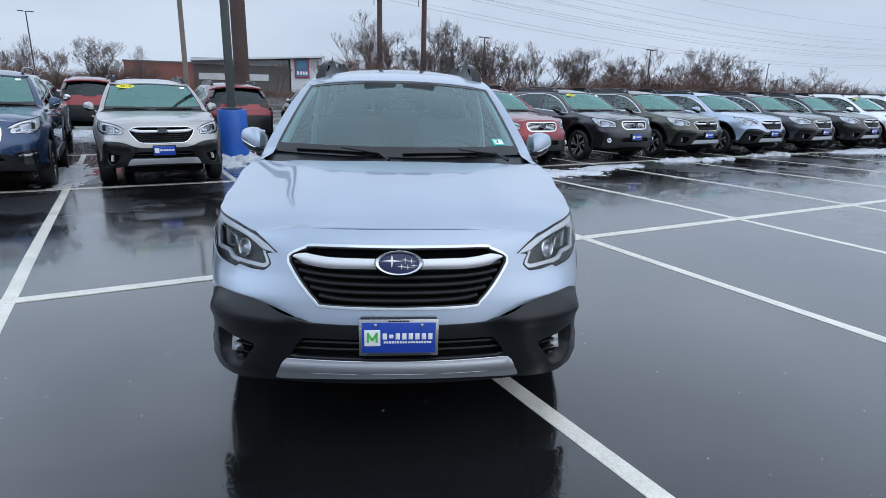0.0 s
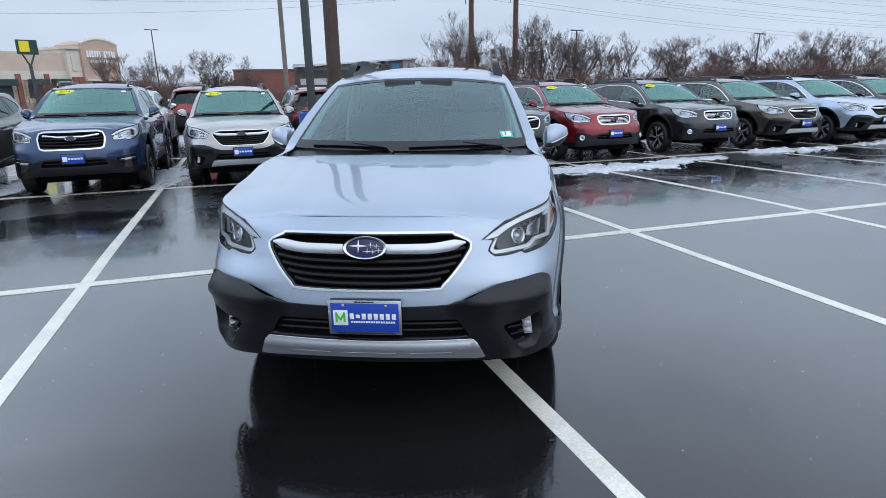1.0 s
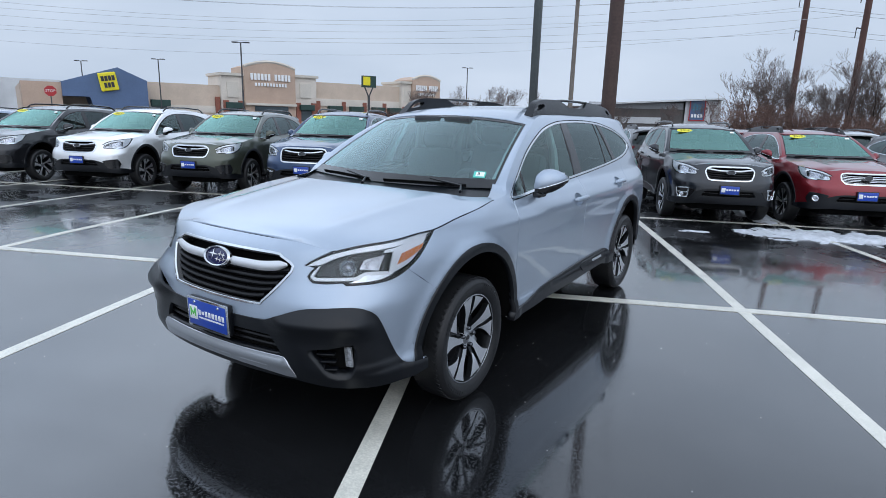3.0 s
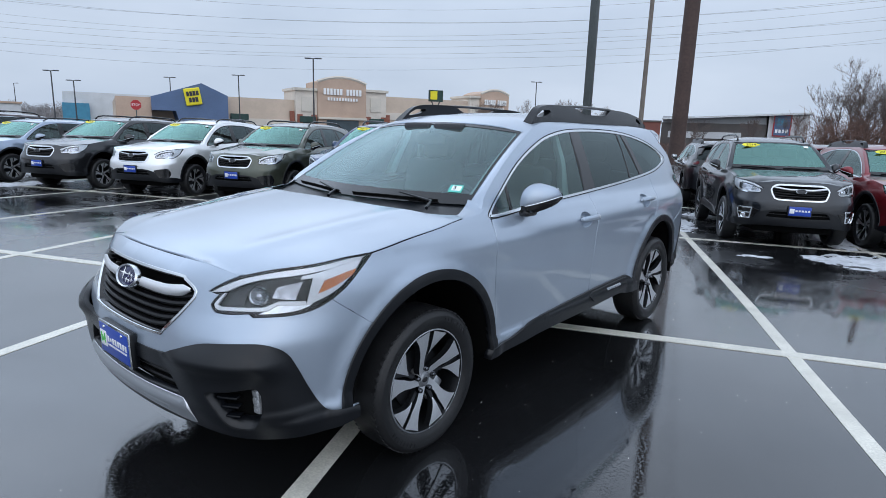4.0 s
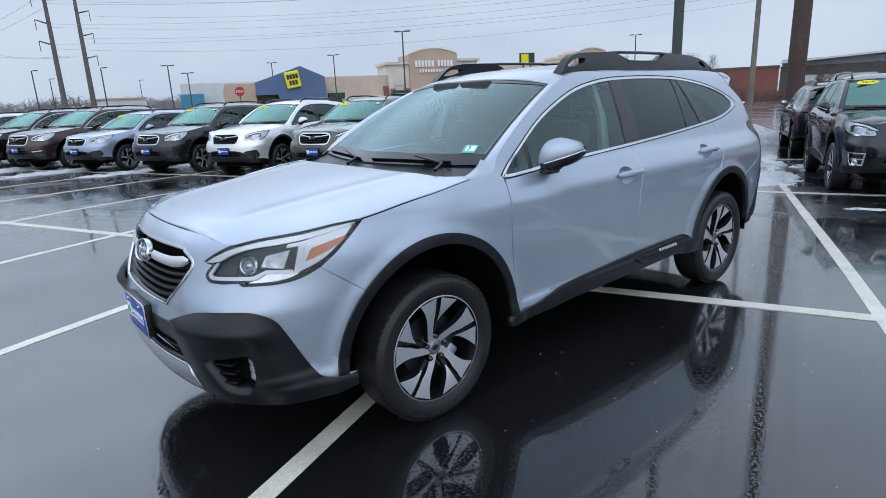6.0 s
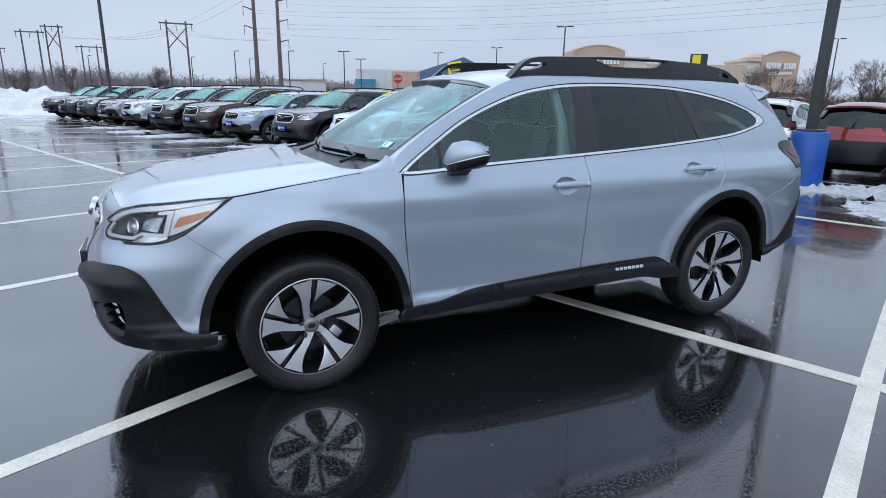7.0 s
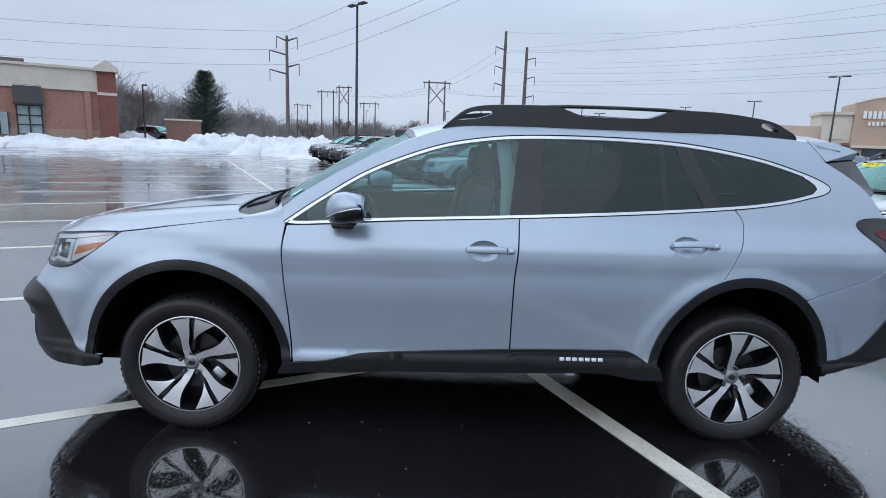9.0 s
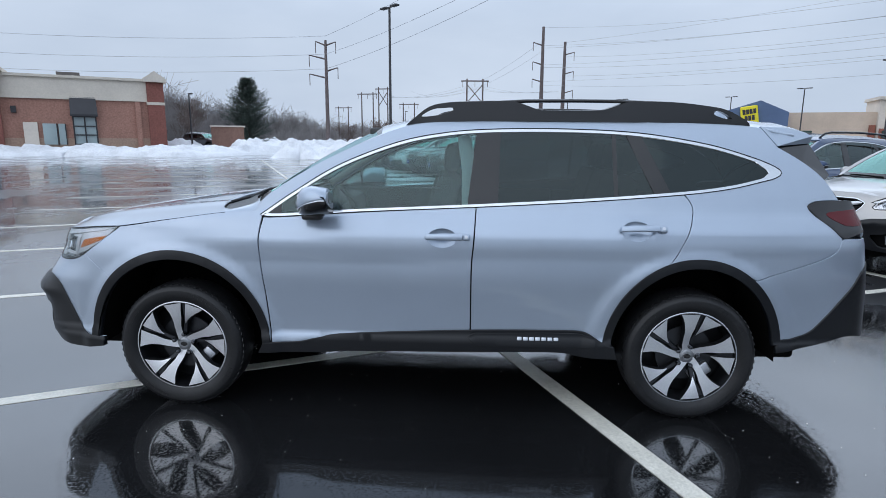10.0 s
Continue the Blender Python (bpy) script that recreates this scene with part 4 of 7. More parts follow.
    if st["bars"] == "wing":
        for sg in (1, -1):
            lo, hi = [], []
            for i in range(17):
                t = i / 16
                x = (.075 + .358 * t) * sg
                zc = .849 + .019 * max(0, (t - .55) / .45) ** 1.4
                wid = (.0205 + .002 * t) * (1 - .75 * max(0, (t - .86) / .14) ** 1.3)
                lo.append(body(f(x, zc - wid)[0], zc - wid) + Vector((0, .004, 0)))
                hi.append(body(f(x, zc + wid)[0], zc + wid) + Vector((0, -.004, 0)))
            o = c.strip("grille_wing", lo, hi, WINGSILVER, two=False, rows=5, bulge=.011, label="matt silver grille wing")
    elif st["bars"] == "hex":
        bm = bmesh.new()
        path = []
        for x in np.linspace(-.37, .37, 15):
            z = .868 + .045 * max(0, abs(x) / .37 - .45)
            path.append(body(f(x, z)[0], z) + Vector((0, .002, 0)))
        tube(bm, path, .013, 8, squash=1.2)
        c.solid("grille_bar", bm, CHROME, label="chrome wing bar")
    ez = .852 if st["bars"] == "wing" else (.84 if style != "older_wagon" else .85)
    em = on_skin(c, 0, ez, .004 if st["bars"] == "wing" else .012)
    bm = bmesh.new()
    size = 1.0 if fine else .78
    lathe(bm, [(.080, 0), (.080, .020), (.090, .024), (.097, .016), (.097, 0)], 40 if fine else 20, Matrix.Diagonal((size, .52 * size, 1, 1)))
    o = part("emblem_ring", bm, CHROME, root, "chrome oval emblem ring")
    o.matrix_basis = em
    bm = bmesh.new()
    lathe(bm, [(0, .018), (.05, .017), (.082, .012)], 40 if fine else 20, Matrix.Diagonal((size, .5 * size, 1, 1)))
    o = part("emblem", bm, BLUEP if fine else SLATE, root, "dark blue oval emblem with bright star shapes" if fine else "grey oval emblem")
    o.matrix_basis = em
    if fine:
        for x, y, k in ((-.028, .008, .046), (.024, .012, .021), (.048, .008, .020), (.010, -.014, .021), (.034, -.016, .020), (.058, -.010, .018)):
            bm = bmesh.new()
            ctr = bm.verts.new((0, 0, .004))
            ring = [bm.verts.new((math.cos(a) * (k if i % 2 == 0 else k * .22) * (1 if i % 4 == 0 else .62), math.sin(a) * (k if i % 2 == 0 else k * .22) * (.62 if i % 4 else 1), 0))
                    for i, a in [(i, math.pi * i / 4) for i in range(8)]]
            for i in range(8):
                bm.faces.new((ctr, ring[i], ring[(i + 1) % 8]))
            sp = part("emblem_star", bm, WHITE, o, "bright star shape")
            sp.matrix_basis = Matrix.Translation((x, y, .0190))

    # headlamps
    lamp = [f(.519, .871, 1), f(.576, .902), f(.655, .935), f(.755, .964), s(-1.95, .982), s(-1.83, .992), s(-1.700, .999, 1), s(-1.775, .944), s(-1.840, .894), s(-1.911, .851), s(-1.969, .822),
            f(.785, .806), f(.700, .799, 1), f(.686, .811, 1), f(.62, .806), f(.565, .808, 1), f(.542, .828), f(.571, .868, 1)]
    ll = grow(smooth_loop(lamp, min(c.step, .03)), .0042)
    for sg in (1, -1):
        mk = (lambda d: d) if sg > 0 else (lambda d: mirrored(*d))
        lo = c.add("headlamp", mk(sheet(ll, body, c.step, (), -.045, 0)), LAMPDARK if fine else LAMPBOX, label="clear headlamp with dark inner housing")
        c.add("lamp_rim", mk(sheet(ll, body, min(c.step, .04), [grow(ll, -.0028)], -.001, .045)), GLOSSBLACK, lo)
        c.add("lens", mk(sheet(grow(ll, -.003), body, c.step, (), -.002, 0)), LENS, lo)
        clip = lambda pts: smooth_loop(pts, .03)
        if fine:
            c.add("amber_reflector", mk(sheet(clip([s(-1.955, .873, 1), s(-1.926, .920, 1), s(-1.86, .936), s(-1.782, .951, 1), s(-1.806, .930, 1), s(-1.88, .900)]), body, .03, (), -.010, .01)), AMBER, lo, "orange side reflector")
        c.add("side_reflector", mk(sheet(clip([s(-1.965, .950, 1), s(-1.80, .980), s(-1.742, .986, 1), s(-1.808, .932), s(-1.876, .884), s(-1.94, .853), s(-1.99, .836, 1)]), body, .03, (), -.014, .01)), LIGHTGUIDE, lo, "pale reflector round the amber lens")
        c.add("lower_reflector", mk(sheet(clip([f(.706, .806, 1), f(.785, .812), s(-1.985, .828, 1), s(-2.010, .842, 1), f(.757, .842, 1), f(.735, .822, 1)]), body, .03, (), -.020, .01)), REFLECTOR, lo)
        strips = ([f(.527, .871, 1), f(.576, .897), f(.655, .929), f(.755, .959), s(-1.95, .976), s(-1.83, .987), s(-1.725, .993, 1), s(-1.83, .974), s(-1.95, .959), f(.790, .948), f(.73, .935), f(.66, .912), f(.590, .879, 1)],
                  [f(.803, .944, 1), s(-1.945, .952, 1), s(-1.982, .834, 1), s(-2.000, .834, 1), s(-1.972, .936, 1), f(.800, .932, 1)],
                  [f(.757, .850, 1), s(-2.005, .847, 1), s(-2.000, .834, 1), f(.753, .838, 1), f(.728, .817, 1), f(.568, .812, 1), f(.548, .829), f(.582, .872, 1), f(.588, .872, 1), f(.560, .830), f(.576, .823, 1), f(.722, .828, 1)])
        for bow in strips:
            c.add("lamp_bow", mk(sheet(smooth_loop(bow, .02), body, .02, (), -.006, .012)), LIGHTGUIDE, lo, "bright white daytime light bow")
        if fine:
            c.add("reflector_box", mk(sheet(clip([f(.752, .900, 1), s(-2.01, .918, 1), s(-2.04, .852, 1), f(.762, .858, 1), f(.738, .862, 1)]), body, .02, (), -.030, .012)), LAMPBOX, lo)
            c.add("inner_shade", mk(sheet(clip([f(.60, .872, 1), f(.68, .908), f(.70, .905), f(.66, .872), f(.655, .835, 1), f(.59, .835, 1)]), body, .02, (), -.030, .012)), LAMPDARK, lo)
        for px, pz, rad in ((.700, .868, .029),) if fine else ((.66, .868, .028),):
            bm = bmesh.new()
            lathe(bm, [(rad + .010, 0), (rad + .010, .016), (rad + .004, .020), (rad, .018), (rad * .92, .006)], 24)
            q = on_skin(c, f(px * sg, pz)[0], pz, -.044)
            o = part("projector_ring", bm, CHROME if fine else REFLECTOR, lo)
            o.matrix_basis = q
            bm = bmesh.new()
            lathe(bm, [(0, .024), (rad * .5, .020), (rad * .92, .006)], 24)
            o = part("projector", bm, LAMPBOX if fine else REFLECTOR, lo, "round projector lens")
            o.matrix_basis = q

    # wings, doors, quarter
    hb = [s(-1.690, .998, 1), s(-1.60, 1.010), s(-1.39, 1.044), s(-1.16, 1.077), s(-.965, 1.094), s(-.93, 1.108, 1)]
    fd = [s(-.90, 1.068, 1), s(-.908, .95), s(-.900, .78), s(-.875, .55), s(-.865, .40, 1)]
    fw = hb + fd + arch(-AXLE, .502, 3, 134, 18, 1.03) + [s(-1.7232, .7155, 1), s(-1.9010, .8450, 1), s(-1.834, .892), s(-1.768, .942)]
    c.panel("front_wing", fw, PAINT)
    win = smooth_loop(WINDOW, min(c.step, .04))
    wlow = [s(-.80, 1.064), s(-.37, 1.092), s(.232, 1.123, 1)]
    dz = .43 if st["clad"] else .33
    fdoor = [s(-.886, 1.062, 1), *wlow, s(.221, .95), s(.211, .81), s(.211, .478, 1), s(-.43, .44), s(-.60, .415), s(-.72, .392), s(-.853, .390, 1), s(-.866, .55), s(-.891, .78), s(-.899, .95)]
    fdo = c.panel("front_door", fdoor, PAINT, holes=[dish_loop(.063, .978)] if fine else ())
    rdoor = [s(.241, 1.124, 1), s(.81, 1.157), s(1.31, 1.197, 1), s(1.345, 1.15), s(1.34, 1.08), s(1.25, .895), s(1.195, .842, 1), *arch(AXLE, .502, 110, 168, 7, 1.03)[1:], s(.922, .425, 1), s(.875, .452), s(.82, .482), s(.70, .489), s(.221, .480, 1), s(.221, .81), s(.231, .95)]
    rdo = c.panel("rear_door", rdoor, PAINT, holes=[dish_loop(1.057, 1.024)] if fine else ())
    outer = [corner(ROOF_LINE[0])] + ROOF_LINE[1:-1] + [s(1.765, 1.545, 1), s(1.835, 1.446, 1), s(1.97, 1.368), s(2.10, 1.275), s(2.165, 1.175, 1), s(2.10, 1.178), s(2.0, 1.172), s(1.955, 1.145), s(1.99, 1.10), s(2.08, 1.025), s(2.12, .985, 1), s(2.05, .905), s(1.67, .780, 1)]
    wing_r = arch(AXLE, .502, 57, 106, 8, 1.03)
    back = [s(1.203, .846, 1), s(1.257, .893), s(1.348, 1.08), s(1.353, 1.15), s(1.318, 1.203, 1)]
    inner = [s(1.56, 1.232), s(1.72, 1.264), s(1.81, 1.288), s(1.842, 1.315), s(1.806, 1.350), s(1.67, 1.401), s(1.44, 1.464), s(1.09, 1.518), s(.71, 1.536), s(.3, 1.532), s(.04, 1.509), s(-.2, 1.458), s(-.5, 1.341), s(-.74, 1.196), s(-.915, 1.076, 1)]
    c.panel("body_side", outer + wing_r[1:] + back + inner, PAINT, label="painted pillar and rear quarter panel")
    # black strips added behind the panel seams to stand for their shade
    def seam(a, b, c_=None):
        pts = [a, b] if c_ is None else [a, b, c_]
        left = [(p[0] - .014, p[1] - .008) for p in pts]
        right = [(p[0] + .014, p[1] + .008) for p in reversed(pts)]
        c.panel("seam_backing", [(*p, 1) for p in left + right], BLACK, lift=-.013, flange=0, step=.05)
    if fine:
        seam(s(-1.90, .845)[:2], s(-1.724, .715)[:2])
        seam(s(-.904, 1.05)[:2], s(-.903, .80)[:2], s(-.862, .40)[:2])
        seam(s(.236, 1.12)[:2], s(.216, .80)[:2], s(.216, .49)[:2])
        seam(s(1.35, 1.14)[:2], s(1.30, .99)[:2], s(1.20, .845)[:2])
        seam(s(1.68, .777)[:2], s(1.87, .838)[:2], s(2.05, .900)[:2])
    # rear bumper skin and black rear bumper
    rb = [s(1.675, .774, 1), s(2.055, .899), s(2.125, .978), s(2.2, .98), r(.6, .97), r(0, .97, 1), r(0, .86, 1), r(.6, .86), s(2.28, .82), s(2.20, .722), s(2.08, .580), s(2.00, .498), s(1.92, .468), s(1.815, .458, 1)]
    c.panel("rear_bumper", rb + arch(AXLE, .502, 14, 54, 6, 1.03)[1:], PAINT)
    c.panel("rear_lower_bumper", [s(1.815, .453, 1), s(1.92, .463), s(2.00, .493), s(2.082, .575), s(2.204, .717), s(2.284, .815), r(.6, .855), r(0, .855, 1), r(0, .40, 1), r(.6, .42), s(2.25, .455), s(2.10, .435), s(1.81, .390, 1)], CLADDING, lift=.006, flange=.03)
    # tailgate, tail lamps
    c.panel("tailgate", [s(2.28, 1.03, 1), s(2.26, 1.10), r(.74, 1.12), r(.5, 1.13), r(0, 1.13, 1), r(0, .974, 1), r(.55, .974), r(.70, .976)], PAINT, label="painted tailgate")
    tl = [s(1.962, 1.145), s(2.0, 1.165), s(2.10, 1.172), s(2.20, 1.17), r(.66, 1.16), r(.50, 1.14), r(.52, 1.07), r(.68, 1.03), s(2.23, 1.005), s(2.13, .988), s(2.08, 1.03), s(1.995, 1.105)]
    tll = smooth_loop(tl, min(c.step, .04))
    for sg in (1, -1):
        mk = (lambda d: d) if sg > 0 else (lambda d: mirrored(*d))
        o = c.add("tail_lamp", mk(sheet(tll, body, c.step, (), .004, .02)), GLOSSBLACK, label="smoked tail lamp")
        c.add("red_lens", mk(sheet(smooth_loop([s(2.06, 1.105), s(2.14, 1.118), r(.72, 1.12), r(.72, 1.06), s(2.2, 1.045), s(2.13, 1.06)], .04), body, .04, (), .007, .004)), REDLENS, o, "red lamp lens")

    # roof, pillars beside the windscreen, screen, tailgate glass, spoiler
    yy = np.linspace(-.34, 1.92, 40 if fine else 14)
    lp = [(float(np.interp(y, _ry, _rx)) - .006, y) for y in yy]
    fe = [q for q in lp if q[1] > -.285]
    hl = [(0, -.345)] + [(.60 * t, -.345 + .068 * t * t) for t in (.2, .4, .6, .8)] + fe + [(.4, 1.955), (.2, 1.965), (0, 1.97)]
    c.panel("roof", hl + [(-x, y) for x, y in reversed(hl) if x > .01], PAINT, surf=roof_surface, two=False, raw=True)
    ts = np.linspace(0, 1, 16)
    lineA = catmull(ROOF_LINE[:5], .01, False)
    ca = [body(*lineA[int(t * (len(lineA) - 1))]) for t in ts]
    cb = [shield_surface(1.0, min(1.0, max(-.05, (p.z - 1.125) / (1.508 - 1.125)))) for p in ca]
    c.strip("windscreen_pillar", ca, cb, PAINT, rows=4, bulge=.006)
    shl = smooth_loop([(-1, 0, 1), (1, 0, 1), (1, 1, 1), (-1, 1, 1)], .12)
    w = c.add("windscreen", sheet(shl, shield_surface, .12, (), .0, 0), SHIELD if fine else PARKEDSHIELD, label="green-tinted laminated windscreen")
    w.visible_shadow = False
    inn = smooth_loop([(-.982, .100, 1), (.982, .105, 1), (.975, .955, 1), (-.975, .955, 1)], .12)
    c.add("black_band", sheet(shl, shield_surface, .12, [inn], .0025, 0), GLOSSBLACK, w, "black printed windscreen edge")
    g = c.add("rear_glass", sheet(smooth_loop([(-1, 0, 1), (1, 0, 1), (1, 1, 1), (-1, 1, 1)], .15), hatch_surface, .15, (), .0, 0), PRIVACY, label="dark tailgate glass")
    ca = [body(*p) for p in catmull([s(2.08, 1.288), s(2.13, 1.235), s(2.17, 1.17), s(2.20, 1.12)], .02, False)]
    cb = [hatch_surface(1.0, min(1.05, max(0, (p.z - 1.10) / .425))) for p in ca]
    c.strip("tailgate_pillar", ca, cb, GLOSSBLACK, rows=2)
    bm = bmesh.new()
    sec = [(1.86, 1.590, 1.555), (1.95, 1.588, 1.545), (2.04, 1.566, 1.520), (2.09, 1.549, 1.515)]
    rows_ = []
    for y, zt_, zb_ in sec:
        row = []
        for x in np.linspace(-.56, .56, 13):
            dd = .055 * (abs(x) / .575) ** 3
            row.append((bm.verts.new((x, y - dd * 1.1, zt_ - dd * .9)), bm.verts.new((x, y - dd * 1.1, zb_ - dd * .9))))
        rows_.append(row)
    for a, b in zip(rows_, rows_[1:]):
        for i in range(12):
            bm.faces.new((a[i][0], a[i + 1][0], b[i + 1][0], b[i][0]))
            bm.faces.new((a[i + 1][1], a[i][1], b[i][1], b[i + 1][1]))
    for i in range(12):
        bm.faces.new((rows_[-1][i][0], rows_[-1][i + 1][0], rows_[-1][i + 1][1], rows_[-1][i][1]))
    for k in (0, 12):
        for a, b in zip(rows_, rows_[1:]):
            q = (a[k][0], b[k][0], b[k][1], a[k][1])
            bm.faces.new(q if k else tuple(reversed(q)))
    bmesh.ops.recalc_face_normals(bm, faces=bm.faces)
    c.solid("roof_spoiler", bm, PAINT)
    def edge_at(y, z):
        p = body(*s(y, z)[:2])
        return (p.x - .006, p.y, p.z)
    A, D, G, F = edge_at(1.762, 1.547), edge_at(1.832, 1.448), edge_at(1.968, 1.370), edge_at(2.10, 1.277)
    C, E = (.554, 2.026, 1.469), (.63, 2.115, 1.300)
    lip = [(.56, y - .0559, z - .0457) for y, z, _ in sec]
    bm = bmesh.new()
    D_, *ring = [bm.verts.new(p) for p in (D, A, *lip, C)]
    for a, b in zip(ring, ring[1:]):
        bm.faces.new((D_, a, b))
    bmesh.ops.recalc_face_normals(bm, faces=bm.faces)
    bmesh.ops.solidify(bm, geom=bm.faces[:], thickness=-.01)
    c.solid("spoiler_side", bm, PAINT, two=True)
    for nm, quad, mt in (("tailgate_fin", (D, C, G), GLOSSBLACK), ("tailgate_fin", (G, C, E, F), GLOSSBLACK)):
        bm = bmesh.new()
        top = [bm.verts.new(p) for p in quad]
        inn_ = [bm.verts.new((p[0] - .03, p[1], p[2])) for p in quad]
        bm.faces.new(top)
        bm.faces.new(list(reversed(inn_)))
        for k in range(len(quad)):
            bm.faces.new((top[k], inn_[k], inn_[(k + 1) % len(quad)], top[(k + 1) % len(quad)]))
        bmesh.ops.recalc_face_normals(bm, faces=bm.faces)
        c.solid(nm, bm, mt, two=True, label="black fin beside the tailgate glass" if mt is GLOSSBLACK else "")

    # side glass and its trim
    wi = grow(win, -.012)
    if fine:
        c.panel("window_seal", grow(win, .0050), BLACK, holes=[grow(win, .0005)], lift=.0022, raw=True, flange=0, step=.04)
    c.panel("window_trim", win, CHROME if fine or style != "suv" else GLOSSBLACK, holes=[wi], lift=.001, raw=True, flange=.02, step=.04, label="bright window surround")
    pieces = [("front_side_glass", GLASS, (-1.2, -1.2, .175, .245), 0), ("rear_side_glass", PRIVACY, (.345, .365, .955, .955), 0), ("fixed_side_glass", PRIVACY, (.975, .975, 1.245, .99), 0), ("quarter_glass", PRIVACY, (1.345, 1.06, 2.4, 2.4), 0)]
    for nm, mt, q, _ in pieces:
        lp = window_piece(*q, wi)
        if len(lp) > 2:
            for ob in c.panel(nm, lp, mt, lift=-.006, raw=True, flange=0, step=.08):
                ob.visible_shadow = False
    for q in ((.175, .245, .345, .365), (.955, .955, .975, .975), (1.245, .99, 1.345, 1.06)):
        lp = window_piece(*q, wi)
        if len(lp) > 2:
            c.panel("window_pillar", lp, GLOSSBLACK, lift=-.002, raw=True, flange=.01, step=.05)
    c.panel("trim_tip", [s(1.70, 1.374), s(1.77, 1.348), s(1.822, 1.316), s(1.77, 1.292), s(1.71, 1.277), s(1.772, 1.314)], CHROME if fine or style != "suv" else GLOSSBLACK, lift=.001, step=.04)
    # mirror sail and divider bar
    if fine:
        c.panel("mirror_sail", window_piece(-1.2, -1.2, -.80, -.80, wi), GLOSSBLACK, lift=-.003, raw=True, flange=.01, step=.03)
        c.panel("window_divider", window_piece(-.690, -.655, -.672, -.637, wi), GLOSSBLACK, lift=-.002, raw=True, flange=.01, step=.03)

    # cladding: arches and sills
    for cy in (-AXLE, AXLE):
        if st["clad"]:
            a0, a1 = (1, 179) if cy < 0 else (8, 176)
            o_ = arch(cy, .507, a0, a1, 30, 1.03)
            i_ = arch(cy, .468, a1, a0, 30, 1.02)
            c.panel("arch_cladding", [corner(o_[0])] + o_[1:-1] + [corner(o_[-1]), corner(i_[0])] + i_[1:-1] + [corner(i_[-1])], CLADDING, lift=.010, step=min(.05, c.step), flange=.035)
        else:
            o_ = arch(cy, .507, 1, 179, 30, 1.03)
            i_ = arch(cy, .475, 179, 1, 30, 1.03)
            c.panel("arch_lip", [corner(o_[0])] + o_[1:-1] + [corner(o_[-1]), corner(i_[0])] + i_[1:-1] + [corner(i_[-1])], PAINT, step=min(.05, c.step), flange=.03)
        bm = bmesh.new()
        n = 20
        rows_ = []
        for i in range(n + 1):
            a = math.pi * i / n
            ry = .472 if cy < 0 else .436
            rows_.append([bm.verts.new((x, cy + ry * math.cos(a), HUBZ - .02 + .512 * math.sin(a))) for x in (.40, .878)])
            rows_[-1].append(bm.verts.new((.40, cy + ry * math.cos(a), .25)))
        for a, b in zip(rows_, rows_[1:]):
            bm.faces.new((a[0], b[0], b[1], a[1]))
            bm.faces.new((a[2], b[2], b[0], a[0]))
        c.solid("arch_liner", bm, BLACK, two=True)
    sill = [s(-.90, .385, 1), s(-.72, .392), s(-.60, .418), s(-.43, .443), s(.216, .478), s(.70, .487), s(.82, .479), s(.88, .445), s(.93, .415), s(.965, .410, 1), s(.985, .345, 1), s(.80, .352), s(.66, .372), s(.2, .362), s(-.4, .352), s(-.60, .340), s(-.93, .332, 1)]
    c.panel("sill_cladding", sill, CLADDING, lift=.014, flange=.05)
    if fine:
        strip_ = [s(.24, .466, 1), s(.79, .474), s(.865, .418), s(.81, .402), s(.26, .398, 1), s(.20, .44)]
        c.panel("sill_badge_plate", strip_, CLADDING, lift=.022, flange=.02)
        for sg in (1, -1):
            for k in range(7):
                bm = bmesh.new()
                block(bm, (.025, .019, .003), bevel=.003)
                y = .475 + .032 * k
                o = part("badge_bar", bm, SATIN, root, "bright raised badge bars")
                o.matrix_basis = on_skin(c, s(y, .435)[0] * sg, .435, .023)
    bm = bmesh.new()
    block(bm, (1.1, 4.2, .16), (0, 0, .31), .03)
    block(bm, (1.58, 1.76, .10), (0, 0, .415), .03)
    block(bm, (1.30, .35, .14), (0, -1.99, .40), .03)
    block(bm, (1.30, .35, .14), (0, 2.05, .46), .03)
    c.solid("underbody", bm, BLACK)

    # cabin
    bm = bmesh.new()
    block(bm, (1.50, 1.70, .10), (0, .02, .52), .02)
    block(bm, (1.44, .62, .20), (0, -.92, .98), .07)
    for sx in (-.77, .77):
        block(bm, (.06, 1.62, .55), (sx, .02, .82), .02)
        block(bm, (.06, .95, .20), (sx, 1.30, .985), .02)
    block(bm, (1.40, .9, .10), (0, 1.65, .92), .03)
    c.solid("cabin_trim", bm, CABIN)
    bm = bmesh.new()
    vs = [[bm.verts.new((x, y, roof_surface(x, y).z - .045)) for x in np.linspace(-.5, .5, 7)] for y in np.linspace(-.2, 1.85, 8)]
    for a, b in zip(vs, vs[1:]):
        for i in range(6):
            bm.faces.new((a[i], b[i], b[i + 1], a[i + 1]))
    c.solid("headliner", bm, HEADLINER)
    for x, y in ((-.37, -.05), (.37, -.05), (-.38, .95), (.38, .95), (0, .97)):
        bm = bmesh.new()
        wd = .50 if y < .5 else .40
        block(bm, (wd, .50, .16), (x, y - .22, .66), .06)
        block(bm, (wd, .15, .62), (x, y + .06, .98), .06, Matrix.Rotation(radians(-14), 4, "X"))
        se = c.solid("seat", bm, SEAT)
        bm = bmesh.new()
        block(bm, (.27, .10, .17), (x, y + .15, 1.37), .045, Matrix.Rotation(radians(-8), 4, "X"))
        c.solid("headrest", bm, SEAT, se)
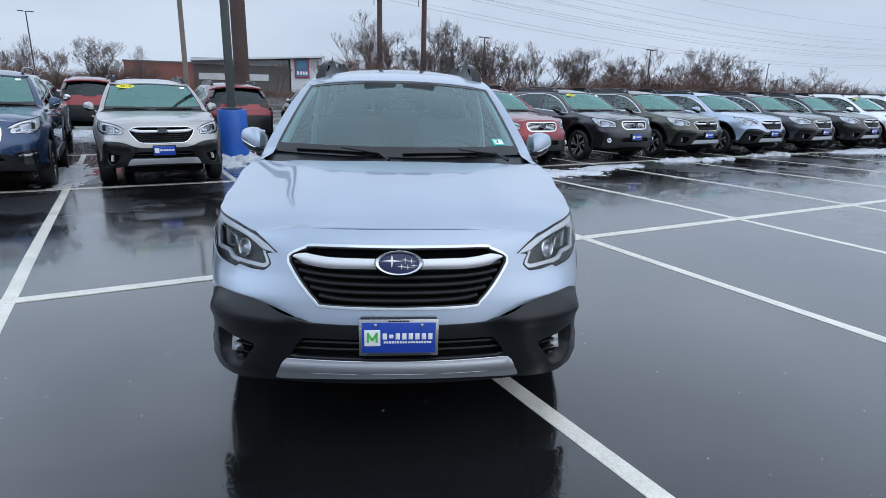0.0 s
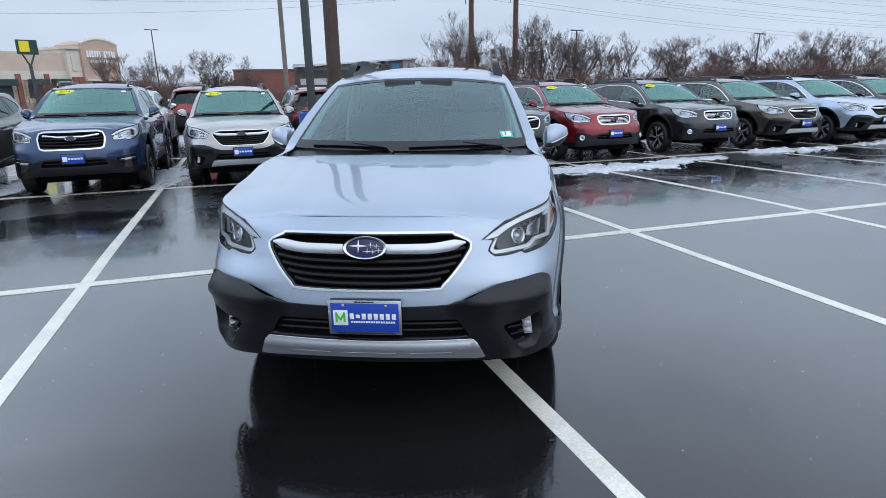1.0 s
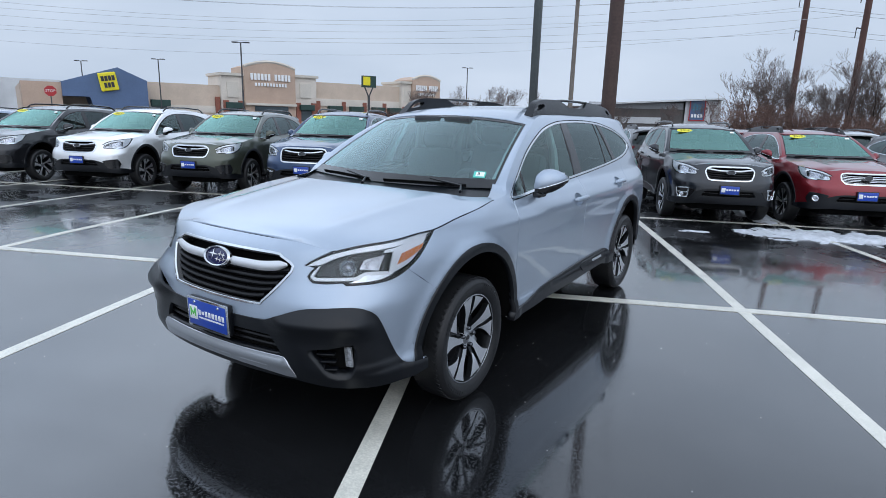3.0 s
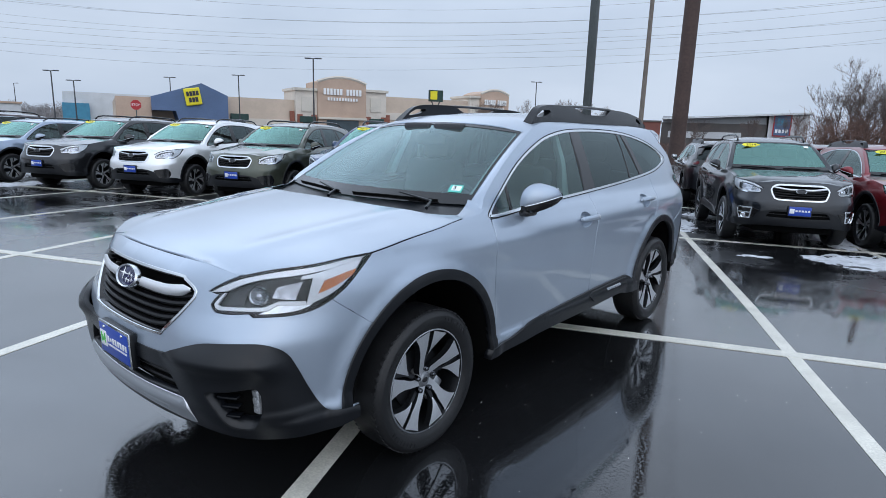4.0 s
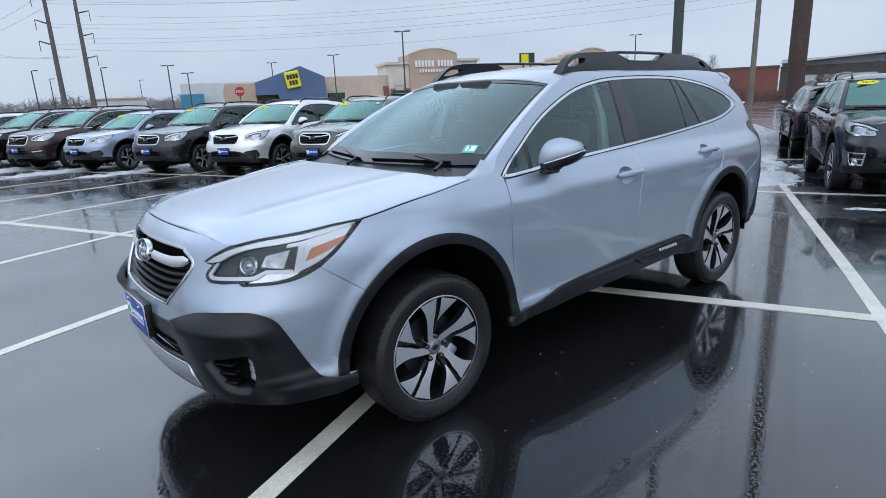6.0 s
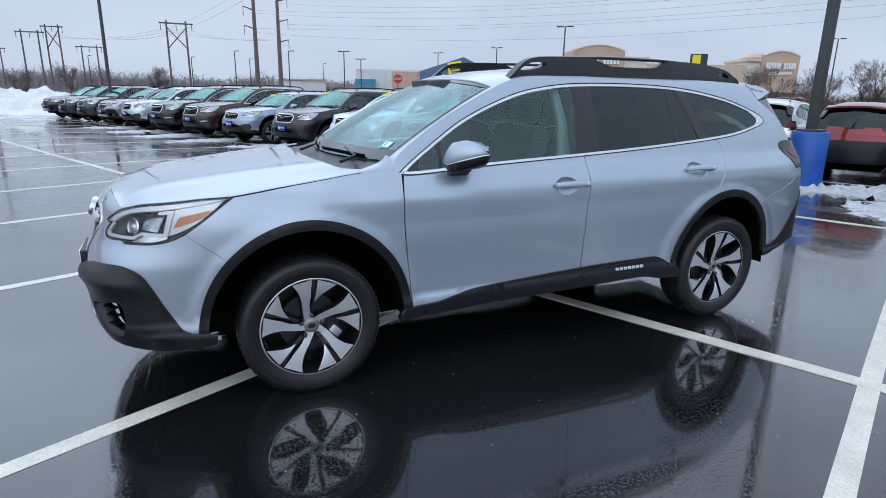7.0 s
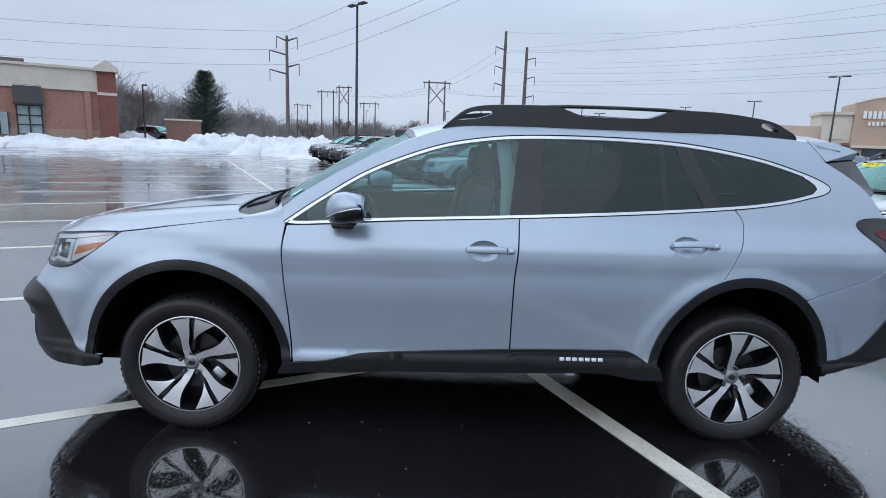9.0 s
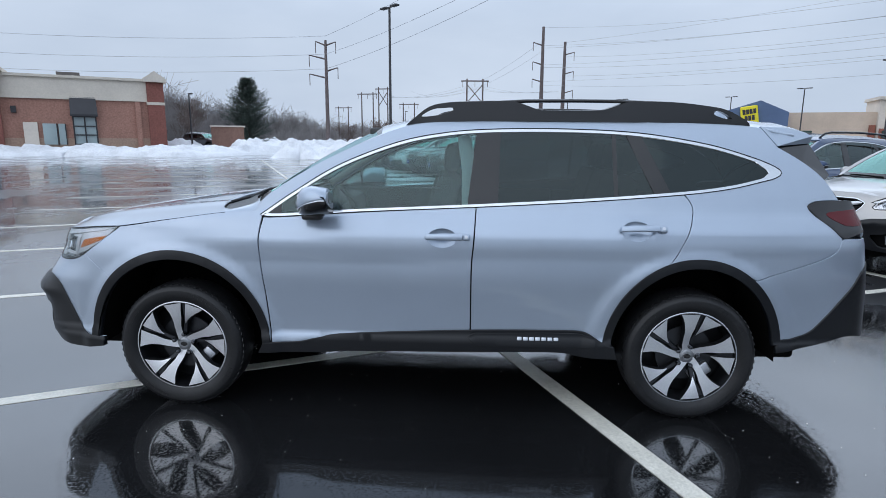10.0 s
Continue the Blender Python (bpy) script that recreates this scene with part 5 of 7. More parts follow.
        if fine:
            for dx in (-.06, .06):
                bm = bmesh.new()
                tube(bm, [(x + dx, y + .11, 1.22), (x + dx, y + .13, 1.31)], .006, 6)
                c.solid("headrest_post", bm, CHROME, se)
    if fine:
        bm = bmesh.new()
        tilt = Matrix.Translation((.37, -.52, 1.02)) @ Matrix.Rotation(radians(-66), 4, "X")
        pts = [tilt @ Vector((.185 * math.cos(2 * math.pi * k / 24), .185 * math.sin(2 * math.pi * k / 24), 0)) for k in range(25)]
        tube(bm, pts, .016, 8)
        block(bm, (.34, .05, .03), tilt @ Vector((0, 0, -.01)), .01, tilt.to_3x3().to_4x4())
        block(bm, (.13, .13, .05), tilt @ Vector((0, -.01, -.015)), .02, tilt.to_3x3().to_4x4())
        c.solid("steering_wheel", bm, CABIN)
        bm = bmesh.new()
        block(bm, (.25, .03, .07), (0, -.42, 1.44), .015)
        tube(bm, [(0, -.40, 1.49), (0, -.42, 1.46)], .012)
        c.solid("inner_mirror", bm, GLOSSBLACK)
        bm = bmesh.new()
        block(bm, (.22, .10, .05), (.13, -.37, 1.515), .015)
        block(bm, (.22, .10, .05), (-.13, -.37, 1.515), .015)
        c.solid("camera_housing", bm, CABIN)
        for sx in (1, -1):
            bm = bmesh.new()
            tube(bm, [(.66 * sx, .22, .95), (.62 * sx, .20, 1.3), (.57 * sx, .16, 1.50)], [.07, .05, .04], 8, squash=.6)
            c.solid("pillar_trim", bm, PILLARTRIM)
            bm = bmesh.new()
            tube(bm, [(.715 * sx, -.90, 1.13), (.655 * sx, -.58, 1.33), (.585 * sx, -.24, 1.50)], [.035, .032, .03], 8, squash=.7)
            c.solid("pillar_trim", bm, PILLARTRIM)

    # cowl with its drain slots, painted corners beside it, wipers
    bm = bmesh.new()
    vs = []
    for x in np.linspace(-.765, .765, 27):
        y0, y1 = hood_rear(abs(x)), -1.105 + .155 * (x / .742) ** 2
        z0, z1 = hood_surface(x, y0).z, 1.112 + .010 * (x / .742) ** 2
        vs.append([bm.verts.new((x, y0 - .03, z0 - .022)), bm.verts.new((x, y0 + .012, z0 - .020)), bm.verts.new((x, (y0 + y1) / 2, (z0 + z1) / 2 - .022)), bm.verts.new((x, y1 + .02, z1 + .006))])
    for a, b in zip(vs, vs[1:]):
        for k in range(3):
            bm.faces.new((a[k], b[k], b[k + 1], a[k + 1]))
    c.solid("cowl", bm, CLADDING, label="black plastic cowl below the windscreen")
    ca = [body(u, z) for u, z in catmull(HOOD_EDGE, 0.02, False) if body(u, z).y > -1.115] + [body(*s(-.93, 1.113)), body(*s(-.91, 1.128))]
    for sg in (1, -1):
        n_ = len(ca) - 1
        lower = [Vector(((p.x + .006) * sg, p.y, p.z - .008)) for p in ca]
        upper = []
        for i, p in enumerate(ca):
            k = i / n_
            upper.append(Vector(((.786 + (.728 - .786) * k ** 1.2) * sg, p.y - .03 * k, p.z + .006 + (1.150 - ca[-1].z) * k ** 1.5)))
        c.strip("cowl_corner", lower, upper, PAINT, rows=4, bulge=.010, two=False)
    if fine:
        for x0 in (.63, -.06):
            bm = bmesh.new()
            arm = [Vector((x0, hood_rear(abs(x0)) + .045, 1.118)), Vector((x0 - .05, -1.105 + .155 * x0 * x0 - .012, 1.142)), shield_surface((x0 - .28) / .742, .055) + Vector((0, -.012, .018))]
            tube(bm, arm, [.009, .007, .0045], 8)
            c.solid("wiper_arm", bm, CLADDING)
    wips = [((.60, -1.03), (.02, -1.10), .05), ((-.10, -1.12), (-.62, -1.045), .06)]
    for (x0, y0), (x1, y1), lift_ in wips:
        bm = bmesh.new()
        pa, pb = (x0 / .762, .012), (x1 / .762, lift_ * .4)
        pts = [shield_surface(pa[0] + (pb[0] - pa[0]) * t, pa[1] + (pb[1] - pa[1]) * t + .012 * math.sin(math.pi * t)) + Vector((0, -.005, .010)) for t in np.linspace(0, 1, 10)]
        tube(bm, pts, [.0065] * 3 + [.004] * 7, 6)
        tube(bm, [p + Vector((0, .003, -.007)) for p in pts[2:]], .004, 6)
        c.solid("wiper", bm, BLACK)

    # door mirrors
    for sg in (1, -1):
        shell = bmesh.new()
        base = bmesh.new()
        stations = ((.872, 1.125, 1.186, -.660, 1.100), (.884, 1.118, 1.214, -.692, 1.088), (.912, 1.122, 1.236, -.694, 1.082), (.945, 1.132, 1.240, -.676, 1.087), (.978, 1.145, 1.233, -.650, 1.100),
                    (1.006, 1.157, 1.222, -.620, 1.119), (1.026, 1.168, 1.207, -.584, 1.142), (1.034, 1.176, 1.194, -.550, 1.158))
        for bm, cap in ((shell, True), (base, False)):
            prev = None
            for x, zs, zt, yf, zb in stations:
                yb = -.506
                if cap:
                    h = zt - zs
                    ring = [(yb, zs), (yf + .006, zs), (yf, zs + .2 * h), (yf + .013, zs + .60 * h), (yf + .036, zs + .90 * h), ((yf + yb) / 2 - .006, zt), (yb - .012, zt - .010), (yb, zt - .022)]
                else:
                    h = zs - .003 - zb
                    ring = [(yb + .002, zb + .012), (yf + .040, zb), (yf + .016, zb + .35 * h), (yf + .012, zb + h), (yb + .002, zb + h)]
                ring = [bm.verts.new((x * sg, y, z)) for y, z in ring]
                if prev:
                    for k in range(len(ring)):
                        bm.faces.new((prev[k], prev[(k + 1) % len(ring)], ring[(k + 1) % len(ring)], ring[k]))
                else:
                    bm.faces.new(ring)
                prev = ring
            bm.faces.new(list(reversed(prev)))
            bmesh.ops.recalc_face_normals(bm, faces=bm.faces)
        mi = c.solid("door_mirror", shell, PAINT, sharp=48)
        c.solid("mirror_base", base, GLOSSBLACK, mi, "gloss black mirror underside")
        bm = bmesh.new()
        block(bm, (.06, .11, .040), (.890 * sg, -.612, 1.078), .016)
        block(bm, (.05, .06, .034), (.900 * sg, -.575, 1.094), .012)
        c.solid("mirror_foot", bm, GLOSSBLACK, mi, "black mirror foot")
        bm = bmesh.new()
        tube(bm, [(x * sg, yf + .010, zs - .004) for x, zs, zt, yf, zb in stations[2:]] + [(1.033 * sg, -.512, 1.172)], .0040, 6)
        c.solid("mirror_trim", bm, CHROME, mi)
        bm = bmesh.new()
        block(bm, (.118, .004, .062), (.945 * sg, -.5035, 1.182), .002)
        c.solid("mirror_glass", bm, REFLECTOR, mi, "mirror glass")

    # door handles, over a pressed dish
    for doors, y, z in ((fdo, .091, .978), (rdo, 1.085, 1.024)):
        if fine:
            data = sheet(dish_loop(y - .028, z, 1.03), lambda u, zz: dish_surface(u, zz, y - .028, z), .014, (), -.001, 0)
            for d, dat in zip(doors, (data, mirrored(*data))):
                c.add("handle_dish", dat, PAINT, d)
        for d, sg in zip(doors, (1, -1)):
            q = on_skin(c, s(y, z)[0] * sg, z, 0)
            bm = bmesh.new()
            tube(bm, [(-.112, 0, .006), (-.108, 0, .018), (-.06, 0, .029), (0, 0, .032), (.06, 0, .031), (.074, 0, .029)], [.012, .015, .017, .018, .018, .017], 10, squash=.62)
            o = part("door_handle", bm, PAINT, d)
            o.color = (*color, 1)
            o.matrix_basis = q
            bm = bmesh.new()
            block(bm, (.040, .034, .034), (.097, 0, .014), .010, seg=3)
            o2 = part("handle_cap", bm, PAINT, d)
            o2.color = (*color, 1)
            o2.matrix_basis = q
            if fine:
                bm = bmesh.new()
                lathe(bm, [(0, .0325), (.007, .0325), (.009, .031)], 14, Matrix.Translation((.097, 0, 0)))
                o3 = part("handle_lock", bm, SATIN, d)
                o3.matrix_basis = q

    # roof rails
    if rails:
        if style in ("wagon", "older_wagon"):
            prof = [(-.16, 1.545, 1), (-.10, 1.598), (-.03, 1.650), (.06, 1.672), (.20, 1.680), (.40, 1.683), (.47, 1.672), (.56, 1.640), (.62, 1.634), (.88, 1.634), (.95, 1.645), (1.04, 1.677),
                    (1.12, 1.684), (1.30, 1.680), (1.46, 1.664), (1.58, 1.640), (1.68, 1.585), (1.70, 1.552, 1), (1.3, 1.566), (.7, 1.573), (.1, 1.565)]
            holes = [[(-.075, 1.597), (-.01, 1.635), (.05, 1.643), (.10, 1.645), (.105, 1.632), (.05, 1.612), (.0, 1.601)], [(1.51, 1.618), (1.53, 1.636), (1.58, 1.615), (1.605, 1.592), (1.56, 1.596)]]
            st_ = min(c.step, .04)
            v2, tri = fill(smooth_loop(prof, st_), st_, [smooth_loop(h, .02) for h in holes])
            rim = rim_edges(tri)
            bm = bmesh.new()

            def rail_x(y, z):
                return .556 - .10 * max(0, z - 1.58) - .012 * ease(1.0, 1.7, y)
            A = [bm.verts.new((rail_x(y, z) + .034 * ease(1.700, 1.585, z) - .010 * math.exp(-((z - 1.605) / .016) ** 2), y, z)) for y, z in v2]
            B = [bm.verts.new((rail_x(y, z) - .032, y, z + .004)) for y, z in v2]
            for t in tri:
                bm.faces.new([A[k] for k in t])
                bm.faces.new([B[k] for k in reversed(t)])
            for a, b in rim:
                bm.faces.new((A[b], A[a], B[a], B[b]))
            bmesh.ops.recalc_face_normals(bm, faces=bm.faces)
            bar = bmesh.new()
            tube(bar, [(.535, .36, 1.676), (.535, .50, 1.684), (.535, .75, 1.686), (.535, 1.0, 1.684), (.535, 1.14, 1.678)], .010, 8)
            ra = c.solid("roof_rail", bm, CLADDING, two=True, label="black moulded roof rail", sharp=50)
            for o, bb in zip(ra, (1, -1)):
                b3 = bar.copy()
                for v in b3.verts:
                    v.co.x *= bb
                c.solid("crossbar", b3, GLOSSBLACK, o)
            bar.free()
        else:
            bm = bmesh.new()
            tube(bm, [(.54, -.10, 1.575), (.54, .0, 1.632), (.54, .15, 1.658), (.54, .8, 1.672), (.53, 1.45, 1.655), (.52, 1.6, 1.625), (.52, 1.7, 1.56)], .017, 8)
            c.solid("roof_rail", bm, GLOSSBLACK, two=True, label="slim dark roof rail")
    if fine:
        bm = bmesh.new()
        lathe(bm, [(.03, 0), (.028, .01), (.012, .03), (0, .035)], 12, Matrix.Translation((0, 1.75, 1.605)) @ Matrix.Diagonal((.6, 2.4, 1.5, 1)))
        c.solid("roof_antenna", bm, PAINT)

    # plate, stickers
    q = on_skin(c, 0, .588, 0)
    q = Matrix.Translation(c.bend(Vector((0, -2.392, .576)))) @ Matrix.Rotation(radians(92), 4, "X")
    bm = bmesh.new()
    block(bm, (.306, .172, .035), (0, 0, -.015), .010)
    pl = part("licence_plate", bm, CLADDING, root, "blue dealer plate with white bars in a bright frame")
    pl.matrix_basis = q @ Matrix.Diagonal((1, .88, 1, 1))
    bm = bmesh.new()
    block(bm, (.312, .178, .007), (0, 0, .0025), .003)
    part("plate_frame", bm, CHROME if fine else GLOSSBLACK, pl, "bright plate frame" if fine else "")
    bm = bmesh.new()
    block(bm, (.288, .148, .003), (0, 0, .0065), .001)
    part("plate_face", bm, PLATEBLUE, pl, "blue plate face")
    bm = bmesh.new()
    block(bm, (.062, .078, .003), (-.103, .0, .0085), .001)
    part("plate_square", bm, WHITE, pl, "white square with a green shape")
    if fine:
        bm = bmesh.new()
        for x, hgt, lean in ((-.120, .050, 0), (-.086, .050, 0), (-.110, .036, .5), (-.096, .036, -.5)):
            block(bm, (.009, hgt, .002), (x, .004, .0106), 0, Matrix.Rotation(lean, 4, "Z"))
        part("plate_green_shape", bm, GREENP, pl, "green zigzag shape")
        for k in range(8):
            bm = bmesh.new()
            block(bm, (.017, .030 if k != 1 else .018, .002), (-.055 + .0255 * k, .008, .009), .001)
            part("plate_bar", bm, WHITE, pl, "white print bar")
        bm = bmesh.new()
        for k in range(18):
            block(bm, (.0075, .009, .002), (-.055 + .0105 * k, -.021, .009))
        part("plate_small_print", bm, WHITE, pl, "row of small white print")
        bm = bmesh.new()
        for k in range(16):
            block(bm, (.012, .008, .002), (-.12 + .016 * k, -.0805, .0065))
        for k in range(6):
            block(bm, (.011, .007, .002), (-.035 + .014 * k, .0805, .0065))
        part("frame_print", bm, GLOSSBLACK, pl, "dark print on the plate frame")["kind"] = "stuff"
        for x in (-.09, .09):
            bm = bmesh.new()
            lathe(bm, [(0, .013), (.006, .012), (.008, .008)], 12, Matrix.Translation((x, .062, 0)))
            part("plate_screw", bm, CHROME, pl)
    else:
        bm = bmesh.new()
        for k in range(5):
            block(bm, (.028, .030, .002), (-.045 + .04 * k, .006, .009))
        part("plate_bar", bm, WHITE, pl, "white print bars")
    if fine:
        def stick(a, b, w_, h_, mat, nm, off):
            bm = bmesh.new()
            block(bm, (w_, h_, .0015))
            p = shield_surface(a, b)
            n = (shield_surface(a + .01, b) - shield_surface(a - .01, b)).cross(shield_surface(a, b + .01) - shield_surface(a, b - .01)).normalized()
            x = (shield_surface(a + .01, b) - shield_surface(a - .01, b)).normalized()
            m = Matrix((x, n.cross(x), n)).transposed().to_4x4()
            o = part(nm, bm, mat, w, "small teal inspection sticker with a white panel")
            o.matrix_basis = Matrix.Translation(p + n * off) @ m
            return o
        stk = stick(.845, .155, .075, .062, TEALP, "inspection_sticker", .003)
        bm = bmesh.new()
        block(bm, (.052, .040, .001), (.003, .002, .0014))
        o = part("sticker_panel", bm, WHITE, w, "white sticker panel")
        o.matrix_basis = stk.matrix_basis.copy()
        me = text_mesh("3", .040)
        me.materials.append(GLOSSBLACK)
        o = new("sticker_number", me)
        o.parent = w
        o.matrix_basis = stk.matrix_basis @ Matrix.Translation((-.006, .002, .003))
    if year:
        bm = bmesh.new()
        lathe(bm, [(0, .002), (.10, .002), (.10, 0)], 28, Matrix.Diagonal((1.45, .55, 1, 1)))
        p = shield_surface(-.60, .86)
        n = Vector((0, -.55, .83)).normalized()
        m = Matrix((Vector((1, 0, 0)), n.cross(Vector((1, 0, 0))), n)).transposed().to_4x4()
        o = part("year_sticker", bm, YELLOWP, w, "yellow oval windscreen sticker with a model year")
        o.matrix_basis = Matrix.Translation(c.bend(p) + n * .012) @ m
        me = text_mesh(year, .085)
        me.materials.append(GLOSSBLACK)
        t = new("year_number", me)
        t.parent = w
        t.matrix_basis = o.matrix_basis @ Matrix.Translation((0, 0, .004))
        bm = bmesh.new()
        block(bm, (.07, .05, .002))
        o = part("price_label", bm, WHITE, w, "small white windscreen label")
        p = shield_surface(.80, .86)
        o.matrix_basis = Matrix.Translation(c.bend(p) + n * .012) @ m

    # wheels
    for sx in (1, -1):
        for cy in (-AXLE, AXLE):
            build_wheel(root, (.788 * c.wx * sx, cy * c.wy, .347), sx, fine, 0 if cy < 0 else -9)
    return c


HERO = build_car("wagon_car", "wagon", (.335, .393, .472), True)
tagged(HERO.root, "silver-blue metallic station wagon with black cladding, wet from rain", "car")


# ---- parked cars ----
GREY_DK, CHARCOAL, NAVY = (.017, .019, .024), (.009, .0115, .016), (.017, .043, .105)
PROTO = {}
SHAPES = {"wagon": (1, 1, 1), "older_wagon": (.985, .985, .99), "suv": (.975, .935, 1.03), "large_suv": (1.03, 1.035, 1.075), "hatch": (.96, .925, .945)}


def parked_car(kind, slot, color, label, nose_t=4.95, turned=False, year=None, shift=0.0, row=0, yaw=0.0):
    """A car in its bay, nose towards the aisle; turned cars show their tails."""
    style = "suv" if kind == "hatch" else kind
    if kind not in PROTO:
        c = build_car({"wagon": "parked_wagon", "older_wagon": "parked_wagon", "suv": "parked_suv", "large_suv": "parked_suv", "hatch": "parked_hatchback"}[kind],
                      style, color, False, SHAPES[kind], "2019", True)
        PROTO[kind] = c.root
        ob = c.root
    else:
        ob = copy_thing(PROTO[kind], Matrix())
    s_mid = PITCH * (slot + 0.5) + shift + (0.22 if slot < -1 else 0.0) - (0.45 + 0.235 * (-5 - slot) if slot < -4 and nose_t < 9 else 0.10 if slot == -4 else 0.0)
    half = 2.39 * SHAPES[kind][1]
    t_mid = nose_t + half
    x, y = lot(s_mid, t_mid)
    fr = Vector(lot(s_mid, t_mid - 1.4)) - Vector((x, y))
    z0 = ground_z(x, y)
    zf, zr = ground_z(x + fr.x, y + fr.y), ground_z(x - fr.x, y - fr.y)
    heading = math.atan2(E2.y, E2.x) - math.pi / 2 + radians(yaw) + (math.pi if turned else 0)
    tilt = math.atan2(zr - zf, 2.8) * (-1 if turned else 1)
    ob.matrix_basis = Matrix.Translation((x, y, (zf + zr) / 2)) @ Matrix.Rotation(heading, 4, "Z") @ Matrix.Rotation(tilt, 4, "X")
    for o in list(ob.children_recursive):
        if o.type == "MESH" and o.data.materials and o.data.materials[0] == PAINT:
            o.color = (*color, 1)
    if not year:
        for o in [o for o in ob.children_recursive if o.name.startswith(("year_", "price_"))]:
            bpy.data.objects.remove(o)
    return tagged(ob, label, "car", "parked cars in the far row")


def fog_brackets(ob):
    """Bright angular frames round both fog lamps of a parked car."""
    c = Car("parked_suv", False, SHAPES["suv"], root=ob)
    ring = [f(.600, .595, 1), f(.765, .590, 1), f(.760, .50), f(.735, .425, 1), f(.620, .432, 1)]
    g = smooth_loop(ring, .03)
    bar = smooth_loop([f(.610, .520, 1), f(.755, .522, 1), f(.755, .508, 1), f(.610, .506, 1)], .03)
    for sg in (1, -1):
        mk = (lambda d: d) if sg > 0 else (lambda d: mirrored(*d))
        c.add("fog_bracket", mk(sheet(g, body, .03, [grow(g, -.014)], .024, .012)), CHROME, None, "chrome fog lamp frame")
        c.add("fog_bracket_bar", mk(sheet(bar, body, .03, (), .024, .010)), CHROME, None, "chrome fog lamp frame")
        bm = bmesh.new()
        lathe(bm, [(0, .014), (.026, .010), (.034, .020), (.042, .016), (.042, 0)], 16)
        o = part("fog_lamp", bm, REFLECTOR, ob, "round chrome fog lamp")
        o.matrix_basis = on_skin(c, f(.69 * sg, .468)[0], .468, .012)


parked_car("large_suv", -1, NAVY, "navy blue large sport utility car with chrome-framed grille", 4.8, year="2019", shift=.16)
parked_car("wagon", 0, (.36, .35, .34), "pale silver station wagon with black lower bumper", 4.85, year="2020", shift=.08)
framed = parked_car("suv", 2, CHARCOAL, "charcoal sport utility car with chrome-framed black grille", 4.9, year="2019", shift=.12)
parked_car("older_wagon", 3, (.19, .013, .020), "dark red older station wagon with bright slatted grille", 5.0, year="2014", shift=-.28)
parked_car("older_wagon", 4, GREY_DK, "dark grey station wagon with bright window trim", 5.2, year="2018")
parked_car("wagon", 5, (.060, .062, .045), "olive green station wagon with black cladding", 5.25, year=None)
parked_car("wagon", 6, (.36, .43, .54), "light blue metallic station wagon with black cladding", 5.2)
parked_car("wagon", 7, (.05, .053, .06), "dark grey station wagon with black cladding", 5.3)
parked_car("wagon", 8, (.018, .019, .022), "black station wagon beside a white car", 5.3)
parked_car("suv", 9, (.72, .73, .74), "white sport utility car with dark trim", 5.3, year="2019")
parked_car("suv", 10, (.72, .73, .74), "white sport utility car with dark trim", 5.3, year="2019")
parked_car("suv", 11, (.70, .71, .73), "white sport utility car at the row's end", 5.3)
parked_car("suv", -2, (.062, .070, .052), "grey-green sport utility car with black grille", 5.0, year="2019")
parked_car("suv", -3, (.74, .75, .76), "white sport utility car with black lower bumper", 5.0, year="2019")
parked_car("suv", -4, (.016, .017, .020), "dark grey sport utility car with black grille", 5.0, year="2019")
parked_car("hatch", -5, (.30, .36, .46), "light blue-grey compact hatchback with dark cladding", 5.0, year="2019")
parked_car("large_suv", -6, (.040, .020, .020), "dark brown large sport utility car", 5.0)
parked_car("large_suv", -7, (.006, .0065, .008), "black large sport utility car", 5.0)
parked_car("suv", -8, (.55, .60, .64), "white sport utility car in the row", 5.0)
parked_car("wagon", -9, (.24, .25, .26), "plain silver station wagon in the row", 5.0)
parked_car("suv", -10, (.017, .015, .015), "very dark brown sport utility car", 5.0)
parked_car("suv", -11, (.007, .0075, .009), "black sport utility car", 5.0)
parked_car("wagon", -12, (.007, .0075, .009), "black station wagon parked at the row's end", 5.0)
# the row behind, tails towards us
parked_car("wagon", 1, (.17, .012, .020), "dark red station wagon seen from its tail", 10.75, True, shift=-.2)
parked_car("suv", 0, (.74, .75, .76), "white sport utility car seen from its tail", 10.8, True, shift=.4)
parked_car("suv", -1, (.70, .71, .73), "white sport utility car behind the navy one", 10.9, True)
fog_brackets(framed)
parked_car("older_wagon", 2, (.03, .032, .037), "dark grey wagon seen from its tail", 10.9, True, shift=.2)
parked_car("older_wagon", 3, (.10, .012, .016), "maroon wagon seen from its tail", 10.9, True)
parked_car("suv", 4, (.45, .46, .47), "silver sport utility car seen from its tail", 10.9, True)
parked_car("suv", -3, (.05, .045, .045), "brown sport utility car in the second row", 11.0, True)
parked_car("suv", -5, (.03, .03, .034), "black sport utility car in the second row", 11.0, True)
parked_car("wagon", -6, (.30, .31, .33), "silver wagon in the second row", 11.0, True)
parked_car("large_suv", -1, (.19, .014, .018), "red large car standing behind the second row", 16.6, True, shift=1.35)

